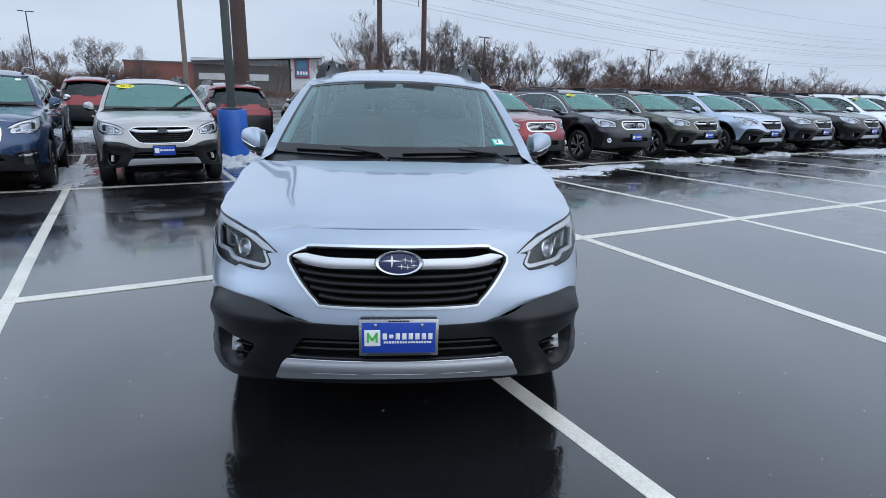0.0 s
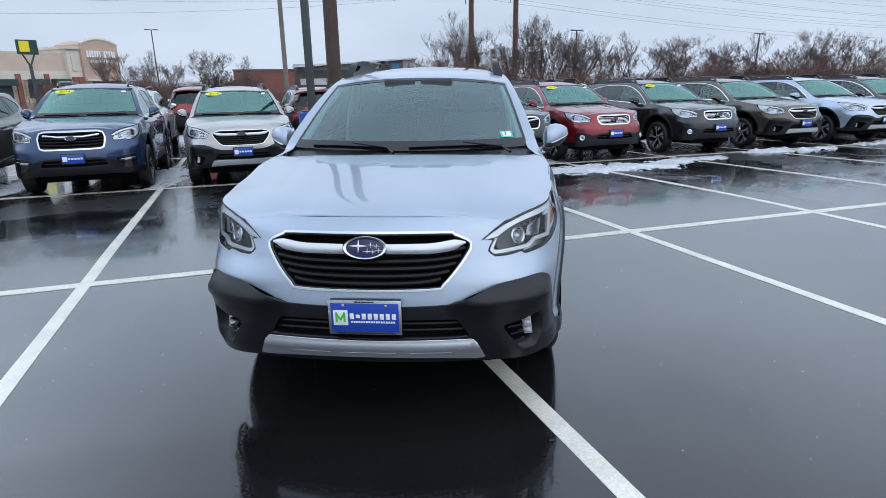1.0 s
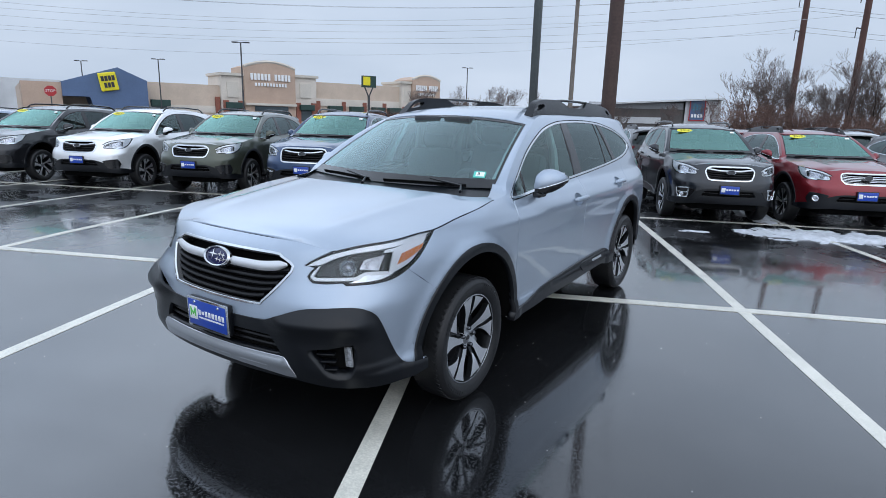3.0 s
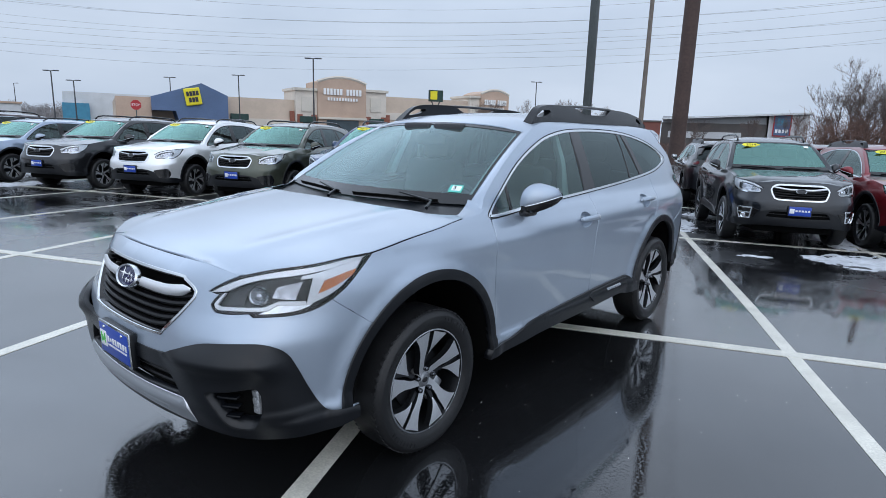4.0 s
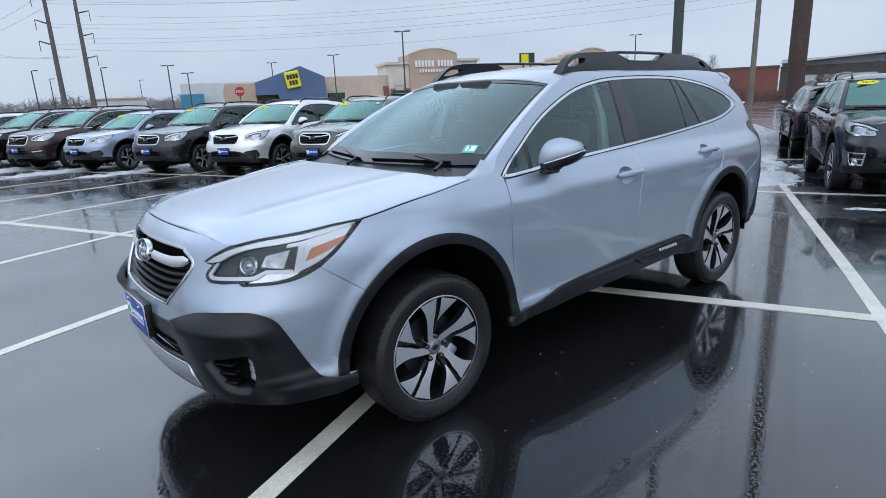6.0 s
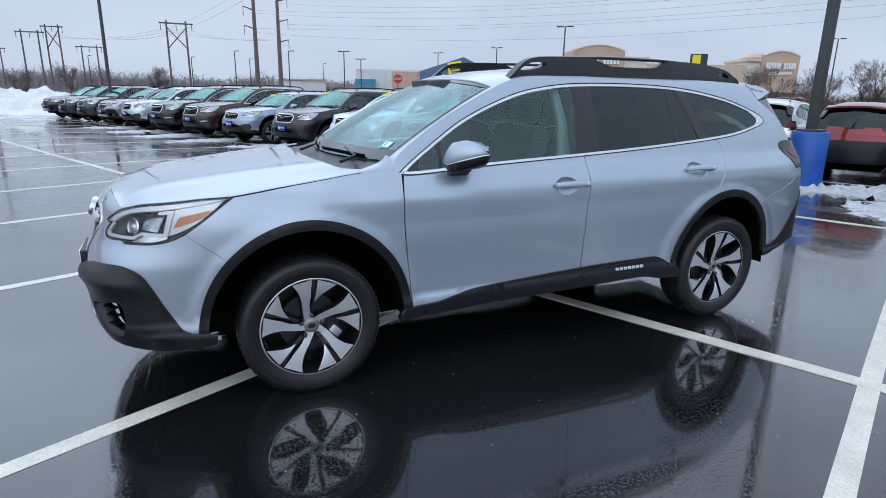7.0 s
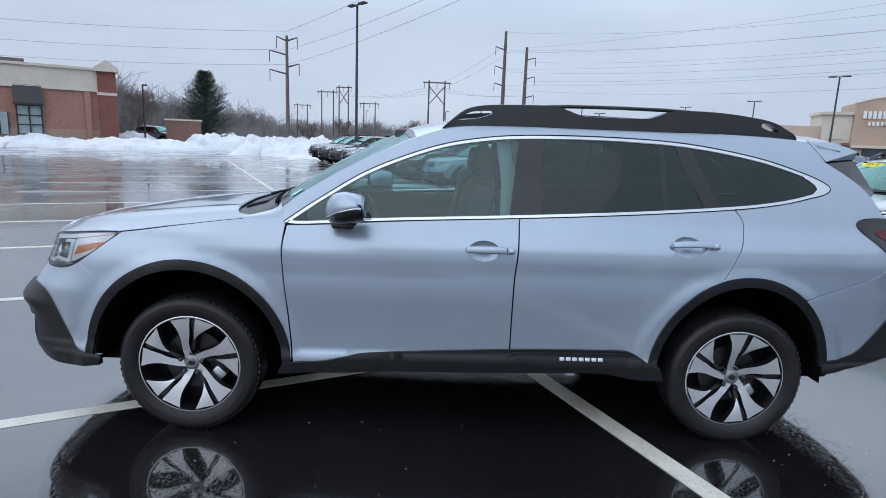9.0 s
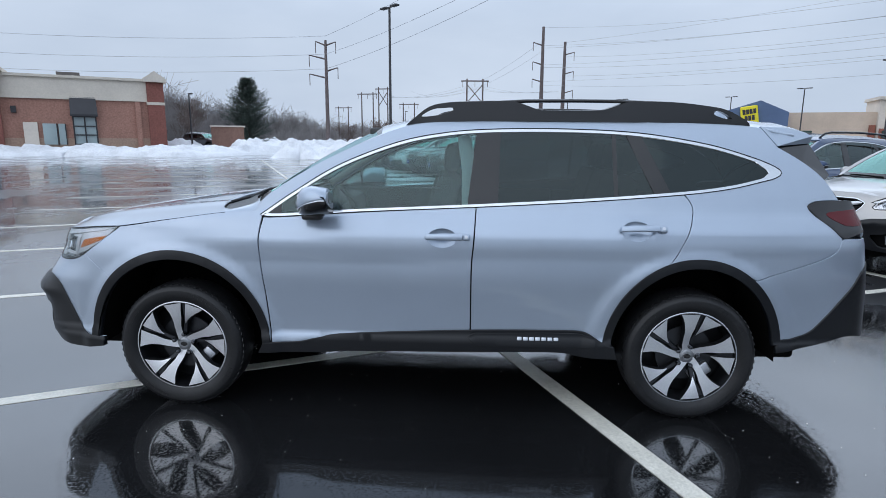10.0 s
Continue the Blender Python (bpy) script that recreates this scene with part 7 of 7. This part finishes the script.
piece(low, "roof_edge", (7.6, 10.2, .2), (0, 5, 3.2), DARKPANEL)

mall = new("brick_store_building")
mall.matrix_basis = frame_at(-42.05, -25.55, -56.5) @ Matrix.Rotation(math.pi, 4, "Z") @ Matrix.Diagonal((1.05, 1.05, 1.05, 1))
# local x runs from the corner pier to the dark section, reversed
tagged(mall, "single-storey brick store with cream cornice and black awning", "building")
piece(mall, "wall", (9.4, 14, 1.35), (-4.2, 7.0, .50), BRICK_C, "tan brick base")
piece(mall, "wall", (9.4, 13.96, 2.75), (-4.2, 7.0, 2.55), BRICK_A, "pale red brick wall")
piece(mall, "wall", (9.5, 14.1, 1.45), (-4.2, 7.0, 4.65), CREAM, "cream upper wall band")
piece(mall, "cornice", (9.6, 14.4, .18), (-4.2, 7.0, 5.42), CREAM)
piece(mall, "cornice", (9.6, 14.3, .16), (-4.2, 7.0, 3.95), CREAM)
piece(mall, "pilaster", (.35, .3, 3.9), (-.62, -.06, 1.9), BRICK_A, "brick pilaster")
piece(mall, "corner_pier", (1.15, 14.5, 5.6), (.62, 7.0, 2.5), BRICK_B, "dark red brick corner pier")
piece(mall, "pier_band", (1.25, 14.6, .20), (.62, 7.0, 3.75), CREAM, "cream pier band")


def gable(x0, x1, z0, rise, y0, y1, label):
    """A low pitched cream cap."""
    bm = bmesh.new()
    m_ = (x0 + x1) / 2
    rows_ = [[bm.verts.new((x, y, z)) for x, z in ((x0, z0), (x1, z0), (x1, z0 + .25), (m_, z0 + .25 + rise), (x0, z0 + .25))] for y in (y0, y1)]
    bm.faces.new(rows_[0])
    bm.faces.new(list(reversed(rows_[1])))
    for k in range(5):
        bm.faces.new((rows_[0][(k + 1) % 5], rows_[0][k], rows_[1][k], rows_[1][(k + 1) % 5]))
    bmesh.ops.recalc_face_normals(bm, faces=bm.faces)
    return part("pier_cap", bm, CREAM, mall, label, smooth=False)


gable(-.15, 1.40, 5.30, .55, -.55, 14.6, "cream pitched pier cap")
piece(mall, "dark_section", (9.0, 15, 5.9), (-13.4, 7.0, 2.65), BRICK_B, "taller dark red brick section")
gable(-18.1, -8.6, 5.60, 1.0, -.8, 14.8, "cream pitched cap")
piece(mall, "cornice", (9.2, 15.2, .25), (-13.4, 7.0, 4.0), CREAM)
piece(mall, "window", (1.40, .2, 2.05), (-4.1, -.03, 1.70), SHOPGLASS, "pale reflecting shop window")
for dx in (-.70, 0, .70):
    piece(mall, "window_bar", (.09, .1, 2.05), (-4.1 + dx, -.16, 1.70), SIGNBLACK)
for dz in (-.95, -.30, .32, .98):
    piece(mall, "window_bar", (1.45, .1, .08), (-4.1, -.17, 1.70 + dz), SIGNBLACK)
aw = bmesh.new()
for pts in ([(-.80, -.12, 4.05), (.80, -.12, 4.05), (.84, -.62, 2.85), (-.84, -.62, 2.85)], [(-.84, -.62, 2.85), (.84, -.62, 2.85), (.84, -.62, 2.70), (-.84, -.62, 2.70)],
            [(-.80, -.12, 4.05), (-.84, -.62, 2.85), (-.84, -.62, 2.70), (-.80, -.12, 2.70)], [(.84, -.62, 2.85), (.80, -.12, 4.05), (.80, -.12, 2.70), (.84, -.62, 2.70)]):
    aw.faces.new([aw.verts.new(p) for p in pts])
aw_ob = part("awning", aw, SIGNBLACK, mall, "black fabric awning", smooth=False)
aw_ob.location = (-4.1, 0, 0)
for k in range(2):
    piece(mall, "window", (.80 - .35 * k, .3, 1.45), (-6.25 + .75 * k, -.02, 1.45), SHOPGLASS, "small pale window")
    piece(mall, "window_bar", (.06, .34, 1.45), (-5.80 + .5 * k, -.02, 1.45), SIGNBLACK)
piece(mall, "service_door", (.82, .3, 1.7), (-7.35, -.02, 1.40), STUCCO_LT, "pale service door")
piece(mall, "wall_lamp", (.30, .25, .45), (-8.2, -.10, 3.1), SIGNBLACK)
piece(mall, "window", (2.0, .2, 2.6), (-10.3, -.55, 1.8), STOREGLASS, "large shop window")
piece(mall, "roof_unit", (1.5, 1.5, .55), (-4.9, 4, 5.75), DARKPANEL, "dark rooftop unit")
for k in range(5):
    piece(mall, "sign_bar", (.28, .1, .36), (-11.4 + .42 * k, -.60, 4.9), WHITE, "white sign letter bar")

bin_ = new("dumpster_enclosure")
bin_.matrix_basis = frame_at(-46.9, -21.2, -68) @ Matrix.Rotation(math.pi, 4, "Z")
tagged(bin_, "low brown brick dumpster enclosure wall", "enclosure")
piece(bin_, "wall", (2.7, 2.5, 2.3), (0, 1.2, 1.1), BINBRICK)
piece(bin_, "cap", (2.9, 2.7, .12), (0, 1.2, 2.3), CREAM)


# ---- snow ----
def snow_bank(path, width, height, seed, label, mat=SNOW):
    """A ploughed ridge of snow along a path: rough, lumpy and uneven."""
    pts = []
    for (x0, y0), (x1, y1) in zip(path, path[1:]):
        k = max(2, int(math.dist((x0, y0), (x1, y1)) / .26))
        pts += [(x0 + (x1 - x0) * i / k, y0 + (y1 - y0) * i / k) for i in range(k)]
    pts.append(path[-1])
    m, v, fc = 26, [], []
    for i, (x, y) in enumerate(pts):
        a, b = pts[max(i - 1, 0)], pts[min(i + 1, len(pts) - 1)]
        d = Vector((b[0] - a[0], b[1] - a[1])).normalized()
        sd = Vector((-d.y, d.x))
        edge = min(1, i / 4, (len(pts) - 1 - i) / 4)
        for j in range(m + 1):
            q = 2 * j / m - 1
            px, py = x + sd.x * q * width / 2, y + sd.y * q * width / 2
            h = (1 - abs(q) ** 1.8) ** .8 * height * edge
            n1 = noise.fractal((px * .35, py * .35, seed), 1.0, 2.0, 4)
            n2 = noise.fractal((px * 1.3, py * 1.3, seed + 7), .9, 2.1, 4)
            n3 = noise.fractal((px * 3.6, py * 3.6, seed + 3), .8, 2.0, 3)
            h *= 1 + .55 * n1 + .30 * n2 + .17 * n3
            v.append((px + .2 * n2, py + .2 * n1, ground_z(px, py) + max(0, h) - .02))
    for i in range(len(pts) - 1):
        for j in range(m):
            a = i * (m + 1) + j
            fc.append((a, a + 1, a + m + 2, a + m + 1))
    ob = mesh_object("snow_bank", v, fc, mat)
    return tagged(ob, label, "snow")


snow_bank([(-22, -54), (-29, -42), (-34.5, -34), (-37.6, -29), (-38.2, -25), (-38.2, -21.5), (-41, -19.0), (-48, -17.5), (-56, -14)], 3.3, .74, 1.0, "long ploughed bank of old white snow")
snow_bank([(-37.7, -14.2), (-38.2, -12), (-38.0, -9.5), (-37.2, -7.0)], 4.2, .98, 4.0, "tall lumpy mound of ploughed snow")
snow_bank([(-44, -20), (-50, -14), (-56, -8), (-60, 2)], 6.0, 1.1, 9.0, "far bank of ploughed snow")
snow_bank([(-46, -27), (-60, -22), (-75, -12)], 8.0, 1.0, 12.0, "snow-covered verge behind the bank")
snow_bank([(-50, 2), (-58, 8), (-66, 14)], 5.0, 1.1, 15.0, "distant heap of ploughed snow")


def snow_patch(s_, t_, ln, wd, h, seed, turn=0.0):
    """A thin melting patch of snow on the asphalt."""
    cx, cy = lot(s_, t_)
    n, m = 44, 24
    v, fc = [], []
    ang = LOT + turn
    for i in range(n + 1):
        for j in range(m + 1):
            a, b = (2 * i / n - 1), (2 * j / m - 1)
            px = cx + math.cos(ang) * a * ln / 2 - math.sin(ang) * b * wd / 2
            py = cy + math.sin(ang) * a * ln / 2 + math.cos(ang) * b * wd / 2
            nn = .6 * noise.fractal((px * 1.6, py * 1.6, seed), .9, 2.0, 4) + .9 * noise.fractal((px * 5, py * 5, seed), .8, 2.0, 4)
            fal = 1 - (a * a + b * b)
            v.append((px, py, ground_z(px, py) + h * max(-.4, min(1.2, fal * .8 + nn * .9 - .25))))
    for i in range(n):
        for j in range(m):
            k = i * (m + 1) + j
            fc.append((k, k + m + 1, k + m + 2, k + 1))
    ob = mesh_object("snow_patch", v, fc, DIRTY_SNOW)
    return tagged(ob, "thin patch of melting snow on wet asphalt", "snow", "melting snow patches")


for i, (a, b, ln, wd, h, tn) in enumerate(((7.75, 4.30, 3.0, 1.5, .05, 0), (5.62, 4.08, .70, .22, .012, 0), (9.8, 4.6, 2.4, .7, .04, .2), (12.4, 5.1, 1.6, .6, .09, 0), (13.6, 5.0, 1.5, .45, .07, 0), (16.2, 5.3, 2.0, .6, .09, 0), (20.5, 5.0, 4.2, 1.4, .08, 0),
                                          (25.5, 5.0, 5.0, 1.6, .08, 0), (-.1, 7.1, .95, 4.0, .03, 0), (2.7, 8.6, 1.2, 3.0, .12, 0), (4.3, 9.0, 3.2, 1.3, .16, 0), (4.6, 7.2, 1.4, 2.6, .06, 0), (7.3, 7.2, .7, 4.0, .07, 0),
                                          (-9.9, 5.4, .9, 3.0, .05, 0), (-12.4, 5.2, 1.2, 3.6, .06, 0), (-14.8, 5.0, 1.3, 3.6, .06, 0), (-17.3, 5.0, 1.2, 3.2, .06, 0), (-20, 5.0, 1.3, 3.2, .06, 0), (-2.5, 7.2, .8, 3.6, .05, 0),
                                          (11.4, 16, 26, 3.0, .5, 0), (-16, 16.5, 26, 2.6, .45, 0))):
    snow_patch(a, b, ln, wd, h, 20.0 + i, tn)


# ---- grit on the asphalt ----
def grit(count, seed):
    """Small pale bits of road salt and chipped stone, scattered round the car."""
    rnd = random.Random(seed)
    v, fc = [], []
    while len(v) < count * 5:
        x, y = rnd.uniform(-2.5, 5.0), rnd.uniform(-4.2, 3.0)
        if noise.noise((x * .8, y * .8, 5.0)) + rnd.uniform(-.6, .3) < 0:
            continue
        rad = rnd.uniform(.0016, .0042)
        k, z, a = len(v), ground_z(x, y), rnd.uniform(0, 6.28)
        for q in range(4):
            w = rad * rnd.uniform(.6, 1.3)
            v.append((x + w * math.cos(a + q * 1.571), y + w * math.sin(a + q * 1.571), z - .0005))
        v.append((x, y, z + rad * 1.1))
        fc += [(k + q, k + (q + 1) % 4, k + 4) for q in range(4)]
    ob = mesh_object("road_grit", v, fc, GRIT, smooth=False)
    return tagged(ob, "tiny pale grit scattered on wet asphalt", "grit", kind="stuff")


GRIT = material("pale_grit", (.50, .50, .49), .6, grain=.2, grain_scale=300)
grit(420, 17)


# ---- trees and brush ----
def stick(v, fc, a, b, r0, r1):
    """A three-sided tapered twig."""
    a, b = Vector(a), Vector(b)
    d = (b - a)
    if d.length < 1e-4:
        return
    d.normalize()
    u = d.cross(Vector((.3, .8, .5)))
    if u.length < 1e-3:
        u = d.cross(Vector((1, 0, 0)))
    u.normalize()
    w_ = d.cross(u)
    k = len(v)
    for p, rr in ((a, r0), (b, r1)):
        for q in range(3):
            an = 2.0944 * q
            v.append(tuple(p + (u * math.cos(an) + w_ * math.sin(an)) * rr))
    for q in range(3):
        fc.append((k + q, k + (q + 1) % 3, k + 3 + (q + 1) % 3, k + 3 + q))


def bare_tree_meshes(seed, h, spread):
    """Limbs and twigs of one leafless tree."""
    rnd = random.Random(seed)
    tv, tf, cv, cf = [], [], [], []

    def grow_limb(p, d, ln, rad, depth):
        steps = 3
        pts = [p]
        for i in range(steps):
            d = (d + Vector((rnd.uniform(-.28, .28), rnd.uniform(-.28, .28), rnd.uniform(-.05, .22)))).normalized()
            pts.append(pts[-1] + d * ln / steps)
        for i in range(steps):
            r0, r1 = rad * (1 - .22 * i), rad * (1 - .22 * (i + 1))
            if depth <= 1:
                stick(tv, tf, pts[i], pts[i + 1], r0, r1)
            else:
                stick(cv, cf, pts[i], pts[i + 1], max(r0, .0065), max(r1, .0045))
        if depth >= 6:
            return
        for k in range(rnd.choice((3, 4)) if depth < 4 else 3):
            at_ = pts[rnd.choice((1, 2, 3, 3))]
            nd = (d + Vector((rnd.uniform(-1, 1), rnd.uniform(-1, 1), rnd.uniform(-.12, .95))) * spread).normalized()
            grow_limb(at_, nd, ln * rnd.uniform(.52, .78), rad * .47, depth + 1)
    for k in range(rnd.choice((1, 2, 3))):
        grow_limb(Vector((rnd.uniform(-.3, .3), rnd.uniform(-.3, .3), -.3)), Vector((rnd.uniform(-.25, .25), rnd.uniform(-.25, .25), 1)), h * .36, h * .020, 0)
    return tv, tf, cv, cf


TREES = []
for sd, hh, spd in ((3, 8.4, .85), (11, 7.2, .95), (23, 6.4, .8), (37, 7.8, 1.0)):
    t_ = new("bare_tree")
    a, b, c_, d_ = bare_tree_meshes(sd, hh, spd)
    mesh_object("trunk", a, b, BARK, t_)
    mesh_object("crown", c_, d_, TWIG, t_, "fine leafless twigs")
    TREES.append(t_)
spots = [(-3.6, 47.5, 0, 1.0), (-.6, 48.5, 1, 1.05), (4.3, 47.2, 3, 1.08), (6.8, 48, 0, 1.05), (9.4, 47, 2, .95), (12.2, 46.5, 1, .92), (14.6, 45.5, 3, .85), (17.8, 44.6, 2, .85), (20.5, 43.8, 0, .72), (22.6, 43, 1, .86), (25.0, 42, 3, .86),
         (27.5, 41, 2, .86), (30.2, 41, 1, .66), (33, 40, 0, .55), (-30.0, 42.7, 2, 1.0), (-27.0, 44.2, 1, .75), (-24.0, 45.6, 3, .8), (-21.0, 47.5, 0, .6), (-14.0, 66, 1, .8), (-18.5, 64, 2, .8), (-34, 55, 0, .75), (-37, 57, 3, .7), (38, 42, 1, .5), (43, 44, 2, .5),
         (-2.2, 50.5, 3, 1.0), (1.6, 49.0, 2, 1.05), (3.0, 50.5, 1, .95), (5.6, 50.0, 2, 1.1), (8.1, 49.5, 3, .95), (-5.5, 49.0, 1, .8), (11.0, 48.5, 0, .8), (16.0, 46.5, 1, .8), (19.0, 46, 3, .75), (24, 44, 2, .8), (29, 43, 0, .62), (-70, -44, 0, 1.0), (-66, -39, 3, .95), (-74, -38, 1, 1.0), (-80, -33, 2, 1.0), (-84, -42, 3, 1.1), (-64, -34, 2, .8), (-66, -10, 1, .8), (-60, -13, 2, .7), (-72, -3, 3, .7)]
for i, (x, y, k, sc) in enumerate(spots):
    if i < 4:
        tr = TREES[(0, 1, 3, 2)[i]] if i != 3 else TREES[2]
        k = TREES.index(tr)
    else:
        tr = copy_thing(TREES[k], Matrix())
    tr.matrix_basis = Matrix.Translation((x, y, ground_z(x, y))) @ Matrix.Rotation(i * 2.1, 4, "Z") @ Matrix.Diagonal((sc * 1.05, sc * 1.05, sc * (.90 if -5 < x < 11 or y < -30 else .84), 1))
    tagged(tr, "leafless tree with fine grey-brown twigs", "tree", "bare trees behind the lot")


def brush(name, label, spans, count, h0, h1, rad, mat, seed, category):
    """A belt of leafless scrub: many thin leaning stems."""
    rnd = random.Random(seed)
    v, fc = [], []
    for i in range(count):
        (x0, y0), (x1, y1), wd, k = rnd.choice(spans)
        t = rnd.random()
        x, y = x0 + (x1 - x0) * t + rnd.gauss(0, wd), y0 + (y1 - y0) * t + rnd.gauss(0, wd)
        clump = .65 + .5 * noise.noise((x * .12, y * .12, seed))
        h = rnd.uniform(h0, h1) * k * max(.35, clump)
        top = Vector((x + rnd.gauss(0, .22) * h, y + rnd.gauss(0, .22) * h, h - .3))
        base = Vector((x, y, -.35))
        mid = base.lerp(top, .55) + Vector((rnd.gauss(0, .05) * h, rnd.gauss(0, .05) * h, 0))
        stick(v, fc, base, mid, rad, rad * .8)
        stick(v, fc, mid, top, rad * .8, rad * .35)
        for q in range(3):
            p = mid.lerp(top, rnd.random())
            stick(v, fc, p, p + Vector((rnd.gauss(0, .2), rnd.gauss(0, .2), rnd.uniform(.05, .3))) * h, rad * .55, rad * .25)
    ob = mesh_object(name, v, fc, mat)
    return tagged(ob, label, category, kind="stuff")


brush("scrub", "russet-brown leafless scrub behind the far row", [((-4, 46), (34, 39), .9, 1.0), ((-42, 50), (-22, 50), 1.0, .9)], 9500, 1.2, 3.7, .024, BRUSH, 5, "brush")
brush("roadside_scrub", "low scrub beside the brick building", [((-28, 62), (-8, 64), 1.0, .7), ((34, 39), (75, 60), 1.5, .6)], 1500, 1.2, 3.0, .03, BRUSH, 6, "brush")
# the haze on these two belts comes from their pale colour
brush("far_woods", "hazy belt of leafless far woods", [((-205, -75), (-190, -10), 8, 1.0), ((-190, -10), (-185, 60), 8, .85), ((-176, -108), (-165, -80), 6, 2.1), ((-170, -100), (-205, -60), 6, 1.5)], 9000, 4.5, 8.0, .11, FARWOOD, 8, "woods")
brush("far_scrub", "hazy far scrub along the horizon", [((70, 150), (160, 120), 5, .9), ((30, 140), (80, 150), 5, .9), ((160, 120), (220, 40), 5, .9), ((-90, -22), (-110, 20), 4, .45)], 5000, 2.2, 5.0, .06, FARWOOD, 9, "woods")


# shares the far woods' colour, so haze is painted in here too
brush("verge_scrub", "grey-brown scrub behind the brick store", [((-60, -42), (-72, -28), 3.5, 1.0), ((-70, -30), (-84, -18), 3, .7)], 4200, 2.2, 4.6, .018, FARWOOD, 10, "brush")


def pine(x, y, h, rad, seed):
    rnd = random.Random(seed)
    t_ = new("pine_tree")
    t_.matrix_basis = Matrix.Translation((x, y, -.1))
    bm = bmesh.new()
    tube(bm, [(0, 0, 0), (0, 0, h * .95)], [.16, .03], 8)
    part("trunk", bm, BARK, t_)
    v, fc = [], []
    for i in range(950):
        z = h * (.04 + .95 * rnd.random() ** .9)
        a = rnd.uniform(0, 6.283)
        env = rad * 1.12 * (1 - z / h) ** .62 * min(1.0, .72 + z / h) * (1 + .45 * noise.noise((a * 1.2, z * .8, seed))) + .12
        ln = env * rnd.uniform(.75, 1.08)
        d = Vector((math.cos(a), math.sin(a), rnd.uniform(.15, .80)))
        base = Vector((0, 0, z))
        for k in range(22):
            p = base + d * ln * rnd.uniform(.35, 1.0)
            q = Vector((rnd.gauss(0, .5) + d.x, rnd.gauss(0, .5) + d.y, rnd.gauss(.25, .4)))
            n0 = len(v)
            L = rnd.uniform(.14, .32)
            sd = q.cross(Vector((0, 0, 1))).normalized() * .04
            v.extend([tuple(p - sd), tuple(p + sd), tuple(p + q.normalized() * L)])
            fc.append((n0, n0 + 1, n0 + 2))
        stick(v, fc, base, base + d * ln * .9, .022, .008)
    mesh_object("crown", v, fc, NEEDLE, t_, "dense dark green needles", smooth=False)
    return tagged(t_, "dark green pine tree behind a snow bank", "tree")


pine(-54.0, -22.0, 7.0, 2.75, 2)

# parked car beyond the snow
far = copy_thing(PROTO["suv"], pose(-50.5, -25.0, 0.1, 0, 0, 160))
for o in list(far.children_recursive):
    if o.name.startswith(("year_", "price_")):
        bpy.data.objects.remove(o)
    elif o.data and o.data.materials and o.data.materials[0] == PAINT:
        o.color = (.06, .065, .075, 1)
tagged(far, "dark grey sport utility car beyond the snow bank", "car")
